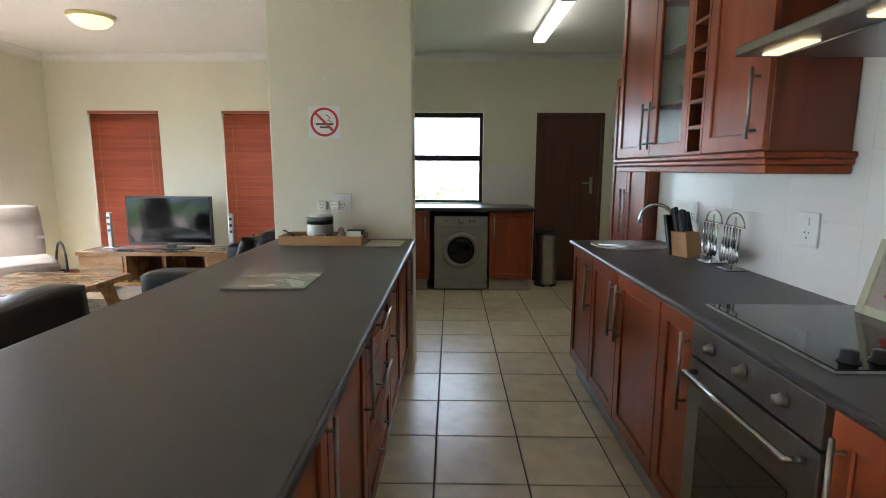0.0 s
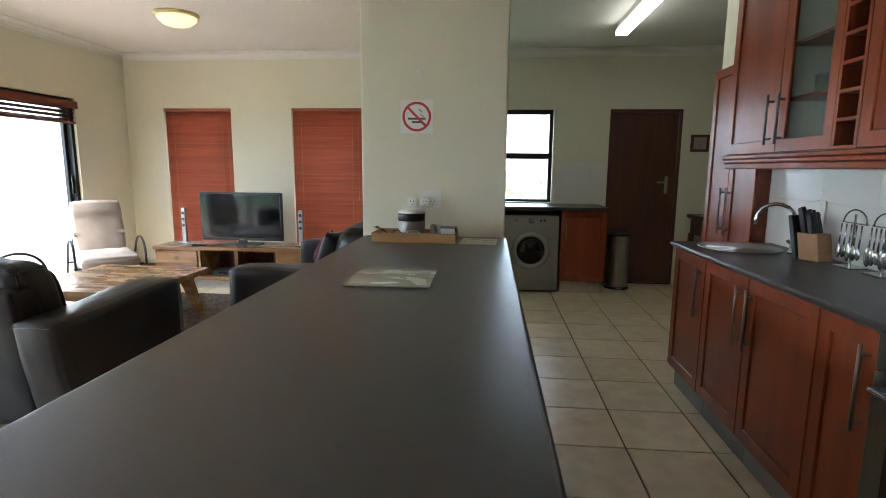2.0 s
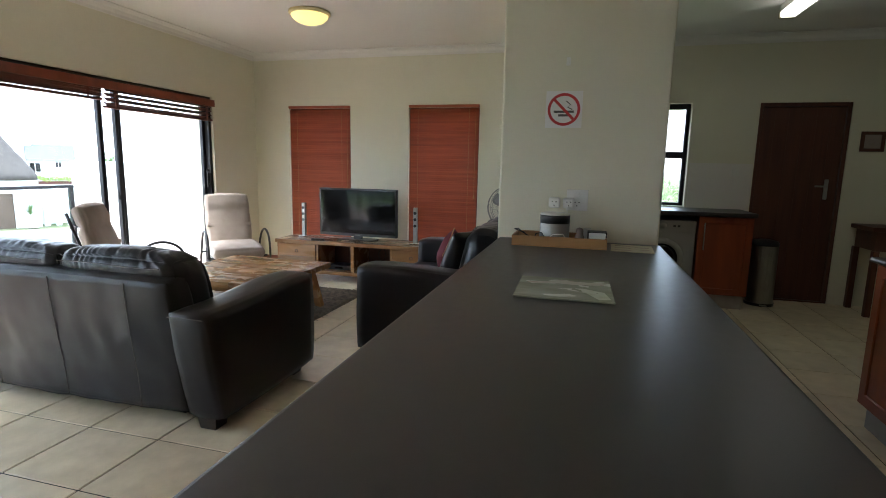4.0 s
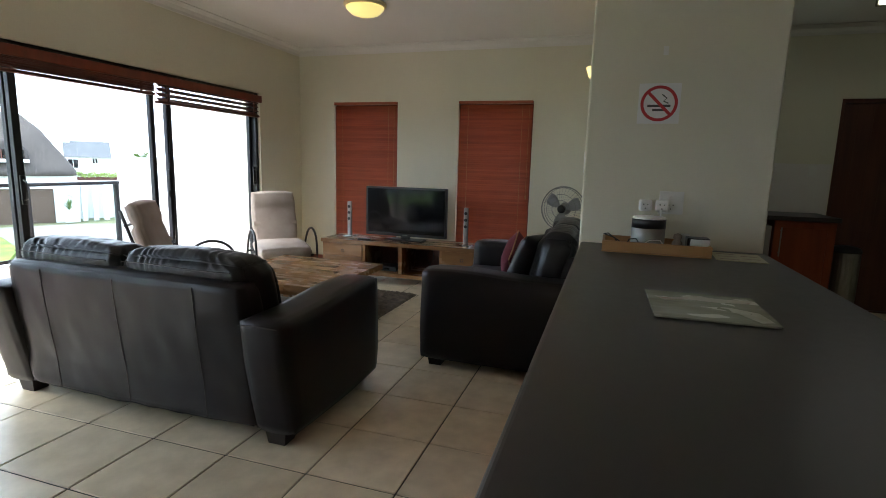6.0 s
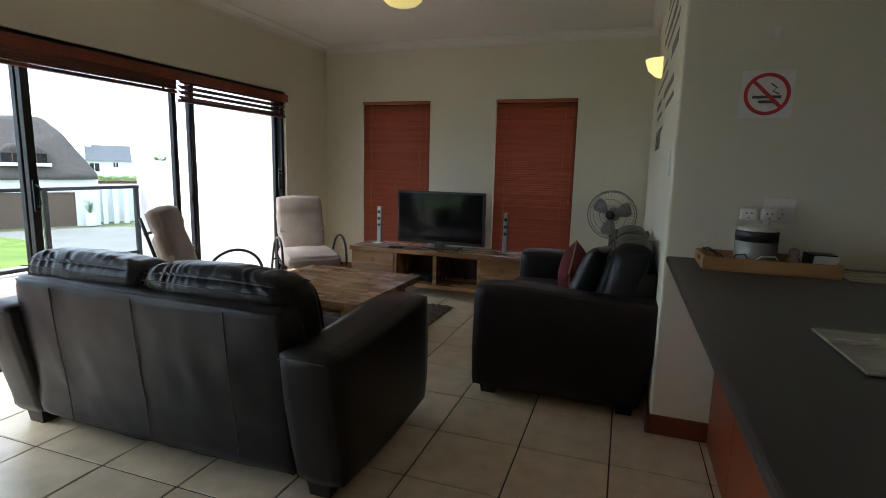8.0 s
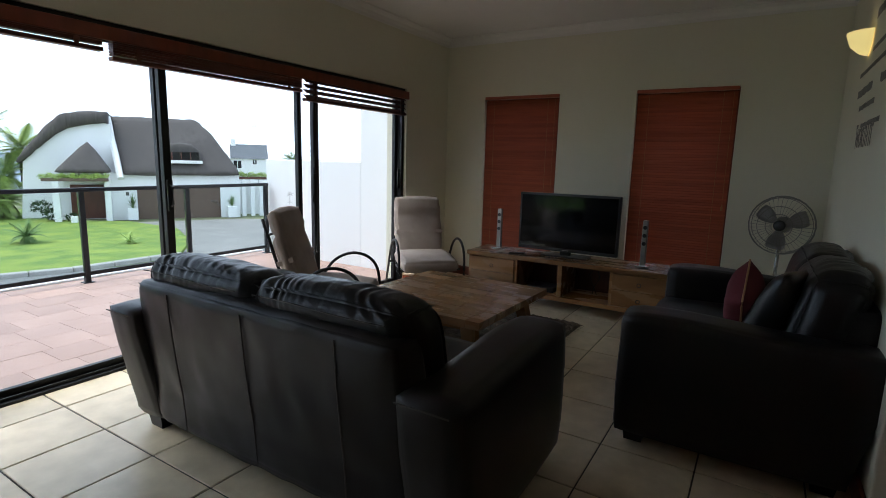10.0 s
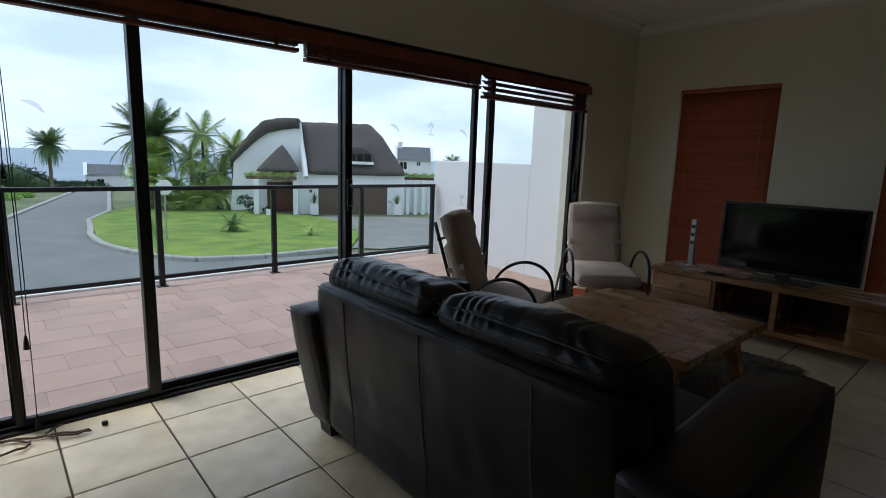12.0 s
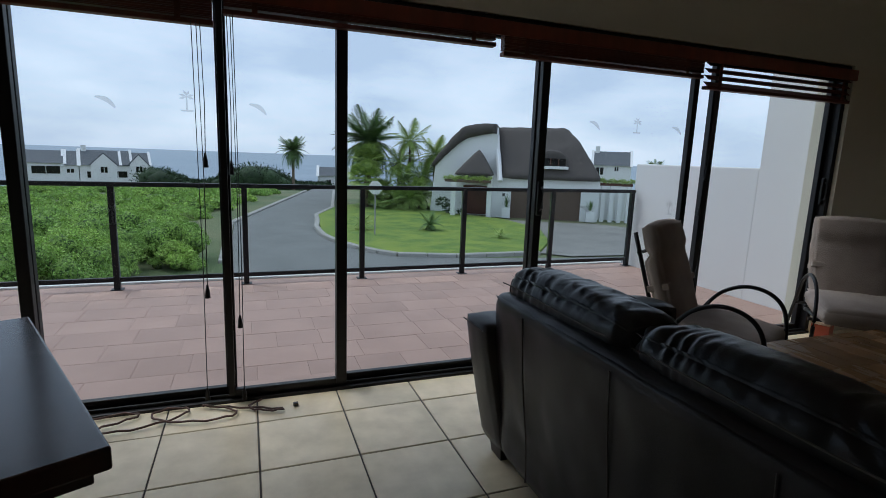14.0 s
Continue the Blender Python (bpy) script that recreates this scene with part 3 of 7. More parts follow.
def panel_door(parent, face, a0, a1, z0, z1, run="y", side=-1, glass=False, name="door"):
    """A framed cabinet door with a sunk panel. run: the axis of its width; face: its outer plane; side: the way it faces."""
    t, fw = 0.019, 0.062

    def bx(u0, u1, w0, w1, d0, d1, bm=None, bev=0.003):
        lo, hi = sorted((face - side * d0, face - side * d1))
        return box(lo, hi, u0, u1, w0, w1, bev, 1, bm) if run == "y" else box(u0, u1, lo, hi, w0, w1, bev, 1, bm)
    bm = bmesh.new()
    rings = []
    for e, dep in ((0.0, t), (0.0, 0.003), (0.003, 0.0), (fw - 0.004, 0.0), (fw, 0.004), (fw, t)):
        q = face - side * dep
        c4 = ((a0 + e, z0 + e), (a1 - e, z0 + e), (a1 - e, z1 - e), (a0 + e, z1 - e))
        rings.append([bm.verts.new((q, u, w) if run == "y" else (u, q, w)) for u, w in c4])
    for i in range(len(rings)):
        r0, r1 = rings[i], rings[(i + 1) % len(rings)]
        for k in range(4):
            bm.faces.new((r0[k], r0[(k + 1) % 4], r1[(k + 1) % 4], r1[k]))
    bmesh.ops.recalc_face_normals(bm, faces=bm.faces)
    d = part(name, bm, CHERRY, parent)
    p = part("panel", bx(a0 + fw - 0.004, a1 - fw + 0.004, z0 + fw - 0.004, z1 - fw + 0.004, 0.009, 0.015, None, 0), CABGLASS if glass else CHERRY, d)
    if glass:
        p.visible_shadow = False
    return d


def base_unit(y0, y1, label, handle_end, face=0.535, back=1.092, name="kitchen_cabinet"):
    c = thing(name, label, "cabinet", (0, 0, 0), group="base cabinets under the worktop")
    part("body", box(face + 0.02, back, y0 + 0.001, y1 - 0.001, 0.13, 0.862, 0.002, 1), CHERRY_EDGE, c)
    part("plinth", box(face + 0.05, face + 0.066, y0 + 0.001, y1 - 0.001, 0.0, 0.13), PLINTH, c, "grey kickboard")
    d = panel_door(c, face, y0 + 0.002, y1 - 0.002, 0.135, 0.866)
    hy = y0 + 0.045 if handle_end < 0 else y1 - 0.045
    bar_handle(d, (face, hy, 0.58), (face, hy, 0.79), (-0.03, 0, 0))
    return c


base_unit(2.80, 3.25, "cherry veneer base cabinet with one panel door", -1)
base_unit(2.345, 2.798, "cherry veneer base cabinet with one panel door", -1)
base_unit(1.852, 2.343, "cherry veneer base cabinet with one panel door", 1)
base_unit(1.558, 1.85, "narrow cherry veneer base cabinet with one panel door", -1)
base_unit(0.45, 0.962, "cherry veneer base cabinet beside the oven", 1)
base_unit(-0.35, 0.448, "cherry veneer base cabinet beside the oven", 1)


def worktop_edge(bm, keep):
    """Rounds the long upper edges."""
    bmesh.ops.bevel(bm, geom=[e for e in bm.edges if keep(e)], offset=0.014, segments=4, profile=0.5, affect="EDGES")
    return bm


kitchen_top = thing("worktop", "dark charcoal laminate kitchen worktop with post-formed edge", "worktop")
part("slab", box(0.54, 1.092, -0.35, 3.275, 0.872, 0.90), WORKTOP, kitchen_top)
wt = box(0.51, 0.5399, -0.35, 3.275, 0.872, 0.90)
worktop_edge(wt, lambda e: all(v.co.x < 0.52 for v in e.verts) and abs(e.verts[0].co.y - e.verts[1].co.y) > 1)
part("front_edge", wt, WORKTOP, kitchen_top)

# oven
oven = thing("oven", "stainless steel built-in oven under the worktop", "oven", (0.525, 1.26, 0))
part("body", box(0.02, 0.54, -0.297, 0.297, 0.14, 0.87, 0.002, 1), BLACKPLASTIC, oven)
fas = part("control_panel", box(-0.006, 0.02, -0.297, 0.297, 0.768, 0.872, 0.003), OVENSTEEL, oven)
for y in (0.17, 0.0, -0.17):
    part("knob", turned(lathe([(0.019, 0), (0.019, 0.005), (0.014, 0.010), (0.0125, 0.026), (0.0, 0.027)], 20), pose(-0.006, y, 0.822, 0, -90, 0)), OVENSTEEL, fas, smooth=True)
od = part("oven_door", box(-0.006, 0.02, -0.297, 0.297, 0.15, 0.760, 0.004), OVENSTEEL, oven)
part("oven_window", box(-0.0095, -0.0065, -0.215, 0.215, 0.24, 0.62, 0.001, 1), OVENGLASS, od, "dark glass oven window")
part("handle", tube([(-0.006, -0.25, 0.72), (-0.045, -0.25, 0.72), (-0.045, 0.25, 0.72), (-0.006, 0.25, 0.72)], 0.009), CHROME, od, "chrome bar handle", smooth=True)
part("plinth", box(0.03, 0.05, -0.30, 0.30, 0.0, 0.13), PLINTH, oven)

# hob
hob = thing("hob", "black ceramic glass hob with a steel trim", "hob", (0.845, 1.35, 0.9))
part("trim", box(-0.245, 0.245, -0.295, 0.295, 0.0, 0.005, 0.002), STEEL, hob)
part("plate", box(-0.238, 0.238, -0.288, 0.288, 0.005, 0.008, 0.001, 1), BLACKGLASS, hob)
for i in range(4):
    part("knob", lathe([(0.026, 0.0), (0.026, 0.004), (0.020, 0.008), (0.019, 0.026), (0.0, 0.028)], 20, at=(-0.17 + 0.075 * i, -0.235, 0.008)), BLACKPLASTIC, hob, "black hob knob", smooth=True)

# sink and tap
sink = thing("sink", "round stainless steel sink set in the worktop", "sink", (0.80, 3.03, 0.9))
part("rim", lathe([(0.155, 0.001), (0.205, 0.001), (0.212, 0.004), (0.205, 0.007), (0.190, 0.007), (0.178, 0.0045), (0.155, 0.003)], 40), STEEL, sink, smooth=True)
part("bowl", lathe([(0.176, 0.004), (0.165, 0.002), (0.10, 0.0014), (0.0, 0.0012)], 40), STEEL, sink, smooth=True)
tap = thing("tap", "chrome swan-neck mixer tap behind the sink", "tap", (0.99, 2.86, 0.9))
part("base", lathe([(0.026, 0), (0.026, 0.012), (0.018, 0.02), (0.016, 0.06), (0.0, 0.062)], 20), CHROME, tap, smooth=True)
part("spout", tube([(0, 0, 0.05), (0, 0, 0.17), *[(-0.075 + 0.075 * math.cos(a), 0.05 - 0.05 * math.cos(a), 0.17 + 0.085 * math.sin(a)) for a in np.linspace(0.2, math.pi, 9)], (-0.152, 0.10, 0.14)], 0.010), CHROME, tap, smooth=True)
for s in (-1, 1):
    part("tap_handle", tube([(0, 0, 0.035), (0.012, s * 0.035, 0.045), (0.0, s * 0.06, 0.06)], 0.009), CHROME, tap, smooth=True)

# knife block
kb = thing("knife_block", "pale wooden knife block with black-handled knives", "knife block", (0.985, 2.66, 0.9), rz=25)
blk = prism([(-0.05, -0.05), (0.05, -0.05), (0.05, 0.05), (-0.05, 0.05)], 0.0, 0.13, 0.004)
for v in blk.verts:
    if v.co.z > 0.06:
        v.co.y += 0.02
part("block", blk, PALEWOOD, kb)
part("board", turned(box(-0.055, 0.055, 0.055, 0.075, 0, 0.23, 0.004), pose(0, 0, 0, -12, 0, 0)), BLACKPLASTIC, kb, "black back board")
for i, (dx, dy, h) in enumerate(((-0.03, 0.0, 0.10), (0.0, 0.0, 0.12), (0.03, 0.0, 0.11), (-0.03, 0.035, 0.13), (0.0, 0.035, 0.135), (0.03, 0.035, 0.12))):
    part("knife_handle", turned(box(-0.009, 0.009, -0.012, 0.012, 0, h, 0.006), pose(dx, dy + 0.01, 0.125, -16, random.uniform(-6, 6), 0)), BLACKPLASTIC, kb)


def utensil_rack(x, y, n):
    u = thing("utensil_rack", "chrome carousel rack hung with kitchen utensils", "utensil rack", (x, y, 0.9), group="utensil racks on the worktop")
    part("base", box(-0.045, 0.045, -0.05, 0.05, 0.0, 0.008, 0.003), CHROME, u)
    part("post", tube([(0, 0, 0.005), (0, 0, 0.24)], 0.005), CHROME, u)
    part("hoop", tube([(0, 0.075 * math.cos(a), 0.20 + 0.06 * math.sin(a)) for a in np.linspace(0, math.pi, 11)], 0.0035), CHROME, u, smooth=True)
    part("hook_bar", tube([(0, -0.085, 0.2), (0, 0.085, 0.2)], 0.003), CHROME, u)
    for k in range(n):
        a = -0.065 + 0.13 * k / (n - 1)
        top = 0.195
        bm = tube([(-0.012, a, top), (-0.016, a, top - 0.10)], 0.0035)
        t = bmesh.new()
        bmesh.ops.create_uvsphere(t, u_segments=12, v_segments=8, radius=1)
        for v in t.verts:
            v.co = Vector((v.co.x * 0.006 - 0.018, v.co.y * (0.016 + 0.006 * (k % 2)) + a, v.co.z * (0.028 + 0.008 * (k % 3)) + top - 0.125))
        add(bm, t)
        part("utensil", bm, CHROME, u, smooth=True)
    return u


utensil_rack(1.02, 2.47, 5)
utensil_rack(1.02, 2.28, 6)


# sockets
def socket(name, x, y, z, w, h, facing, label, holes=1):
    s = thing(name, label, "power socket", (x, y, z))
    s.matrix_basis = pose(x, y, z, 0, 0, 0 if facing == "s" else (-90 if facing == "w" else 90))
    part("plate", box(-w / 2, w / 2, -0.010, 0.0, -h / 2, h / 2, 0.003), WHITEPLASTIC, s)
    for k in range(holes):
        cx = (k - (holes - 1) / 2) * 0.05
        part("rocker", box(cx - 0.012, cx + 0.012, -0.014, -0.009, h * 0.12, h * 0.36, 0.002), WHITEPLASTIC, s)
        for dx, dz in ((-0.011, -0.012), (0.011, -0.012), (0, -0.032)):
            part("pin_hole", turned(lathe([(0.0035, 0), (0.0035, 0.001), (0, 0.0012)], 8), pose(cx + dx, -0.0098, dz, 90, 0, 0)), INK, s)
    return s


socket("power_socket", XE - 0.009, 1.90, 1.13, 0.115, 0.13, "w", "white double power socket above the worktop", 1)
socket("light_switch", XE - 0.009, 2.83, 1.12, 0.08, 0.12, "w", "white switch plate above the worktop", 1)

# picture in a cream frame on the worktop
pf = thing("picture_frame", "cream framed picture of a rooster leaning on the wall", "picture frame", (1.03, 1.50, 0.905))
pf.matrix_basis = pose(1.035, 1.41, 0.905, 0, 0, -90) @ pose(0, 0, 0, -14, 0, 0)
for x0, x1, z0, z1 in ((-0.15, -0.12, 0, 0.24), (0.12, 0.15, 0, 0.24), (-0.12, 0.12, 0, 0.03), (-0.12, 0.12, 0.21, 0.24)):
    part("frame", box(x0, x1, -0.012, 0.0, z0, z1, 0.003), CREAMY, pf)
art = part("picture", box(-0.122, 0.122, -0.006, -0.002, 0.028, 0.212), FABRIC, pf, "faded print with a red and brown bird shape")
part("patch", prism([(-0.07, -0.05), (-0.02, -0.075), (0.05, -0.06), (0.075, 0.0), (0.05, 0.02), (0.02, 0.06), (-0.01, 0.08), (-0.03, 0.05), (-0.05, 0.02)], 0, 0.001), RED, art).matrix_basis = pose(0, -0.0062, 0.12, 90, 0, 0)
part("patch", prism([(-0.05, -0.03), (0.02, -0.05), (0.05, -0.02), (0.02, 0.01), (-0.03, 0.01)], 0, 0.001), DARKWOOD, art).matrix_basis = pose(0.01, -0.0074, 0.10, 90, 0, 0)


# upper cabinets
def upper_unit(y0, y1, z0, z1, label, kind="door", handle=-1, face=0.79):
    c = thing("wall_cabinet", label, "cabinet", (0, 0, 0), group="wall cabinets over the worktop")
    if kind == "door":
        part("body", box(face + 0.02, 1.092, y0, y1, z0, z1, 0.002, 1), CHERRY_EDGE, c)
        d = panel_door(c, face, y0 + 0.002, y1 - 0.002, z0 + 0.002, z1 - 0.002)
        hy = y0 + 0.05 if handle < 0 else y1 - 0.05
        bar_handle(d, (face, hy, z0 + 0.07), (face, hy, z0 + 0.25), (-0.03, 0, 0))
        return c
    for a, b in ((y0, y0 + 0.016), (y1 - 0.016, y1)):
        part("side_panel", box(face + 0.02, 1.085, a, b, z0, z1), WHITEPLASTIC if kind == "glass" else CHERRY_EDGE, c)
    part("back_panel", box(1.080, 1.092, y0 + 0.016, y1 - 0.016, z0, z1), WHITEPLASTIC if kind == "glass" else CHERRY_EDGE, c)
    lining = WHITEPLASTIC if kind == "glass" else CHERRY_EDGE
    part("top_panel", box(face + 0.02, 1.08, y0 + 0.016, y1 - 0.016, z1 - 0.016, z1), lining, c)
    part("bottom_panel", box(face + 0.02, 1.08, y0 + 0.016, y1 - 0.016, z0, z0 + 0.016), lining, c)
    if kind == "glass":
        d = panel_door(c, face, y0 + 0.002, y1 - 0.002, z0 + 0.002, z1 - 0.002, glass=True)
        hy = y1 - 0.045
        bar_handle(d, (face, hy, z0 + 0.07), (face, hy, z0 + 0.25), (-0.03, 0, 0))
        for k in range(1, 4):
            part("shelf", box(face + 0.03, 1.08, y0 + 0.016, y1 - 0.016, z0 + k * (z1 - z0) / 4 - 0.007, z0 + k * (z1 - z0) / 4 + 0.007), CHERRY_EDGE, c)
    else:
        part("edge_strip", box(face, face + 0.02, y0, y0 + 0.016, z0, z1), CHERRY, c)
        part("edge_strip", box(face, face + 0.02, y1 - 0.016, y1, z0, z1), CHERRY, c)
        n = 9
        for k in range(n + 1):
            z = z0 + k * (z1 - z0 - 0.016) / n
            part("shelf", box(face, 1.07, y0 + 0.016, y1 - 0.016, z, z + 0.014), CHERRY, c)
    return c


UZ0, UZ1 = 1.415, 2.42
upper_unit(2.752, 3.29, UZ0, UZ1, "tall cherry wall cabinet with a panel door", "door", -1)
upper_unit(2.325, 2.75, UZ0, UZ1, "cherry wall cabinet with a glass door", "glass")
upper_unit(2.175, 2.323, UZ0, UZ1, "narrow cherry wine rack with open pigeonholes", "rack")
upper_unit(1.737, 2.173, UZ0, UZ1, "cherry wall cabinet with a panel door", "door", -1)
upper_unit(0.90, 1.735, 2.02, UZ1, "cherry bridging cabinet over the cooker hood", "door", 1, face=0.83)
pel = thing("light_pelmet", "moulded cherry pelmet under the wall cabinets", "pelmet", (0, 0, 0))
for d, z0, z1 in ((0.0, 1.391, 1.413), (0.010, 1.369, 1.390), (0.020, 1.337, 1.368)):
    part("moulding", box(0.775 + d, 1.088, 1.70 + d, 3.30, z0, z1, 0.006), CHERRY, pel)

# glasses seen through the cabinet door
for i in range(5):
    g = thing("drinking_glass", "clear glass tumbler on the cabinet shelf", "glass", (0.93 + 0.04 * (i % 2), 2.40 + 0.065 * i, UZ0 + (0.0175 if i < 2 else 0.2547)), group="tumblers in the cabinet")
    part("tumbler", lathe([(0.026, 0.0), (0.034, 0.10), (0.032, 0.10), (0.024, 0.006), (0.0, 0.006)], 16), CABGLASS, g, smooth=True)

# cooker hood
hood = thing("cooker_hood", "stainless steel cooker hood with lit lamps", "cooker hood", (0.0, 1.24, 0.0))
prof = [(0.585, 1.682), (0.585, 1.708), (0.86, 1.83), (0.86, 2.018), (1.088, 2.018), (1.088, 1.682)]
bm = bmesh.new()
r0 = [bm.verts.new((x, -0.33 if z < 1.72 else -0.31, z)) for x, z in prof]
r1 = [bm.verts.new((x, 0.33 if z < 1.72 else 0.31, z)) for x, z in prof]
bm.faces.new(r0)
bm.faces.new(list(reversed(r1)))
for k in range(len(prof)):
    bm.faces.new((r0[k], r0[(k + 1) % len(prof)], r1[(k + 1) % len(prof)], r1[k]))
bmesh.ops.recalc_face_normals(bm, faces=bm.faces)
bmesh.ops.bevel(bm, geom=bm.edges[:], offset=0.003, segments=1, affect="EDGES")
part("canopy", bm, STEEL, hood)
part("filter", box(0.70, 1.06, -0.28, 0.28, 1.675, 1.681, 0.002), STEEL, hood)
for y in (0.19, -0.19):
    part("lamp", box(0.635, 0.685, y - 0.085, y + 0.085, 1.675, 1.681, 0.002), HOODLIGHT, hood, "glowing warm lamp")

splash_tiles("wall_tiles", "y", -0.35, 3.34, XE, -1, 0.90, 1.415)
splash_tiles("wall_tiles_hood", "y", -0.35, 1.735, XE, -1, 1.415, 1.97)
splash_tiles("wall_tiles_north", "x", 0.14, 0.735, YN, -1, 0.90, 1.40)

# tall pantry built in past the worktop
pan = thing("pantry_cabinet", "tall shallow cherry pantry with two panel doors", "cabinet", (0, 0, 0))
part("body", box(1.02, 1.092, 3.345, 4.06, 0.10, 2.03, 0.002, 1), CHERRY_EDGE, pan)
part("plinth", box(1.03, 1.092, 3.345, 4.06, 0.0, 0.10), CHERRY_EDGE, pan)
for y0, y1, h in ((3.35, 3.70, 1), (3.704, 4.055, -1)):
    d = panel_door(pan, 1.0, y0, y1, 0.105, 2.025)
    hy = y1 - 0.04 if h > 0 else y0 + 0.04
    bar_handle(d, (1.0, hy, 0.93), (1.0, hy, 1.18), (-0.03, 0, 0))

# ---- island ----
IX0, IX1, IY0 = -1.392, -0.485, 0.52
island_top = thing("island_worktop", "dark charcoal laminate island worktop", "worktop")
part("underside_batten", box(-1.36, -1.14, IY0 + 0.06, PY0 - 0.06, 0.848, 0.8675, 0.003), CHERRY_EDGE, island_top)
it = box(IX0, IX1, IY0, PY0, 0.868, 0.90)
worktop_edge(it, lambda e: abs(e.verts[0].co.z - e.verts[1].co.z) < 1e-4 and not all(v.co.y > PY0 - 0.01 for v in e.verts))
part("slab", it, WORKTOP, island_top)


def island_unit(y0, y1, kind):
    c = thing("island_cabinet", "cherry veneer island cabinet with " + ("drawers" if kind == "drawers" else "a panel door"), "cabinet", (0, 0, 0), group="island cabinets")
    part("body", box(-1.12, -0.555, y0 + 0.001, y1 - 0.001, 0.13, 0.862, 0.002, 1), CHERRY_EDGE, c)
    part("plinth", box(-0.60, -0.585, y0 + 0.001, y1 - 0.001, 0.0, 0.13), PLINTH, c)
    part("plinth", box(-1.09, -1.075, y0 + 0.001, y1 - 0.001, 0.0, 0.13), CHERRY_EDGE, c)
    face = -0.535
    if kind == "drawers":
        for z0, z1 in ((0.135, 0.40), (0.404, 0.66), (0.664, 0.858)):
            d = panel_door(c, face, y0 + 0.002, y1 - 0.002, z0, z1, side=1, name="drawer")
            zc = (z0 + z1) / 2 + 0.02
            bar_handle(d, (face, (y0 + y1) / 2 - 0.11, zc), (face, (y0 + y1) / 2 + 0.11, zc), (0.03, 0, 0))
    else:
        d = panel_door(c, face, y0 + 0.002, y1 - 0.002, 0.135, 0.858, side=1)
        hy = y1 - 0.045 if kind == "door_far" else y0 + 0.045
        bar_handle(d, (face, hy, 0.58), (face, hy, 0.79), (0.03, 0, 0))
    p = part("back_panel", box(-1.138, -1.121, y0 + 0.001, y1 - 0.001, 0.0, 0.862), CHERRY, c)
    return c


for y0, y1, k in ((0.545, 1.03, "door_far"), (1.032, 1.56, "door_far"), (1.562, 2.22, "drawers"), (2.222, 2.74, "door_near"), (2.742, 3.24, "door_far")):
    island_unit(y0, y1, k)

# glass board on the island
gb = thing("glass_board", "frosted glass cutting board with a faded floral print", "cutting board", (-1.01, 1.91, 0.9), rz=4)
gb.matrix_basis = pose(-0.963, 1.975, 0.9, 0, 0, 1)
part("board", box(-0.157, 0.157, -0.157, 0.157, 0.002, 0.009, 0.002), mat("frosted green glass print", (0.40, 0.43, 0.36), (0.27, 0.27, 0.20), 0.25, scale=5, stretch=(1, 2.2, 1), lo=0.36, hi=0.62), gb)
for sx in (-1, 1):
    for sy in (-1, 1):
        part("foot", lathe([(0.01, 0), (0.01, 0.002)], 10, at=(sx * 0.14, sy * 0.135, 0)), BLACKPLASTIC, gb)
stain = mat("faded brown print", (0.24, 0.15, 0.09), (0.36, 0.34, 0.27), 0.35, scale=14, lo=0.45, hi=0.6)
part("print", prism([(-0.11, 0.03), (-0.04, 0.06), (0.03, 0.05), (0.13, 0.07), (0.15, 0.11), (0.05, 0.10), (-0.02, 0.12), (-0.06, 0.08), (-0.13, 0.06)], 0.0092, 0.0098), stain, gb)
part("print", prism([(-0.02, -0.02), (0.06, 0.0), (0.13, -0.04), (0.145, -0.13), (0.11, -0.145), (0.07, -0.06)], 0.0092, 0.0097), mat("faded green print", (0.30, 0.31, 0.20), (0.37, 0.39, 0.31), 0.3, scale=16, lo=0.4, hi=0.6), gb)

# tray with charger, speaker and clutter
tray = thing("tray", "shallow bamboo tray against the pier", "tray", (-1.03, 3.08, 0.9))
for b in (box(-0.245, 0.245, -0.125, 0.125, 0.0, 0.008, 0.002), box(-0.245, 0.245, -0.125, -0.113, 0.008, 0.055, 0.003), box(-0.245, 0.245, 0.113, 0.125, 0.008, 0.055, 0.003)):
    part("panel", b, PALEWOOD, tray)
for sx in (-1, 1):
    end = box(sx * 0.239 - 0.006, sx * 0.239 + 0.006, -0.113, -0.045, 0.008, 0.055, 0.002)
    box(sx * 0.239 - 0.006, sx * 0.239 + 0.006, 0.045, 0.113, 0.008, 0.055, 0.002, bm=end)
    box(sx * 0.239 - 0.006, sx * 0.239 + 0.006, -0.045, 0.045, 0.008, 0.024, 0.002, bm=end)
    box(sx * 0.239 - 0.006, sx * 0.239 + 0.006, -0.045, 0.045, 0.042, 0.055, 0.002, bm=end)
    part("end_panel", end, PALEWOOD, tray)
spk = thing("canister", "grey round canister with a black band and white lid", "canister", (-1.06, 3.10, 0.908))
part("can", lathe([(0.078, 0.0), (0.080, 0.004), (0.080, 0.105), (0.078, 0.108)], 32), SILVER, spk, smooth=True)
part("band", lathe([(0.0805, 0.108), (0.0805, 0.150), (0.078, 0.152)], 32), BLACKPLASTIC, spk, smooth=True)
part("lid", lathe([(0.079, 0.1525), (0.079, 0.160), (0.070, 0.164), (0.0, 0.165)], 32), WHITEPLASTIC, spk, smooth=True)
duck = thing("salt_shaker", "small pale ceramic shaker in the tray", "shaker", (-0.925, 3.07, 0.908))
part("body", lathe([(0.018, 0), (0.026, 0.015), (0.024, 0.045), (0.015, 0.058), (0.020, 0.07), (0.017, 0.085), (0, 0.092)], 16), FABRIC, duck, smooth=True)
wht = thing("charger_plug", "white plug-in charger standing in the tray", "charger", (-0.885, 3.12, 0.908))
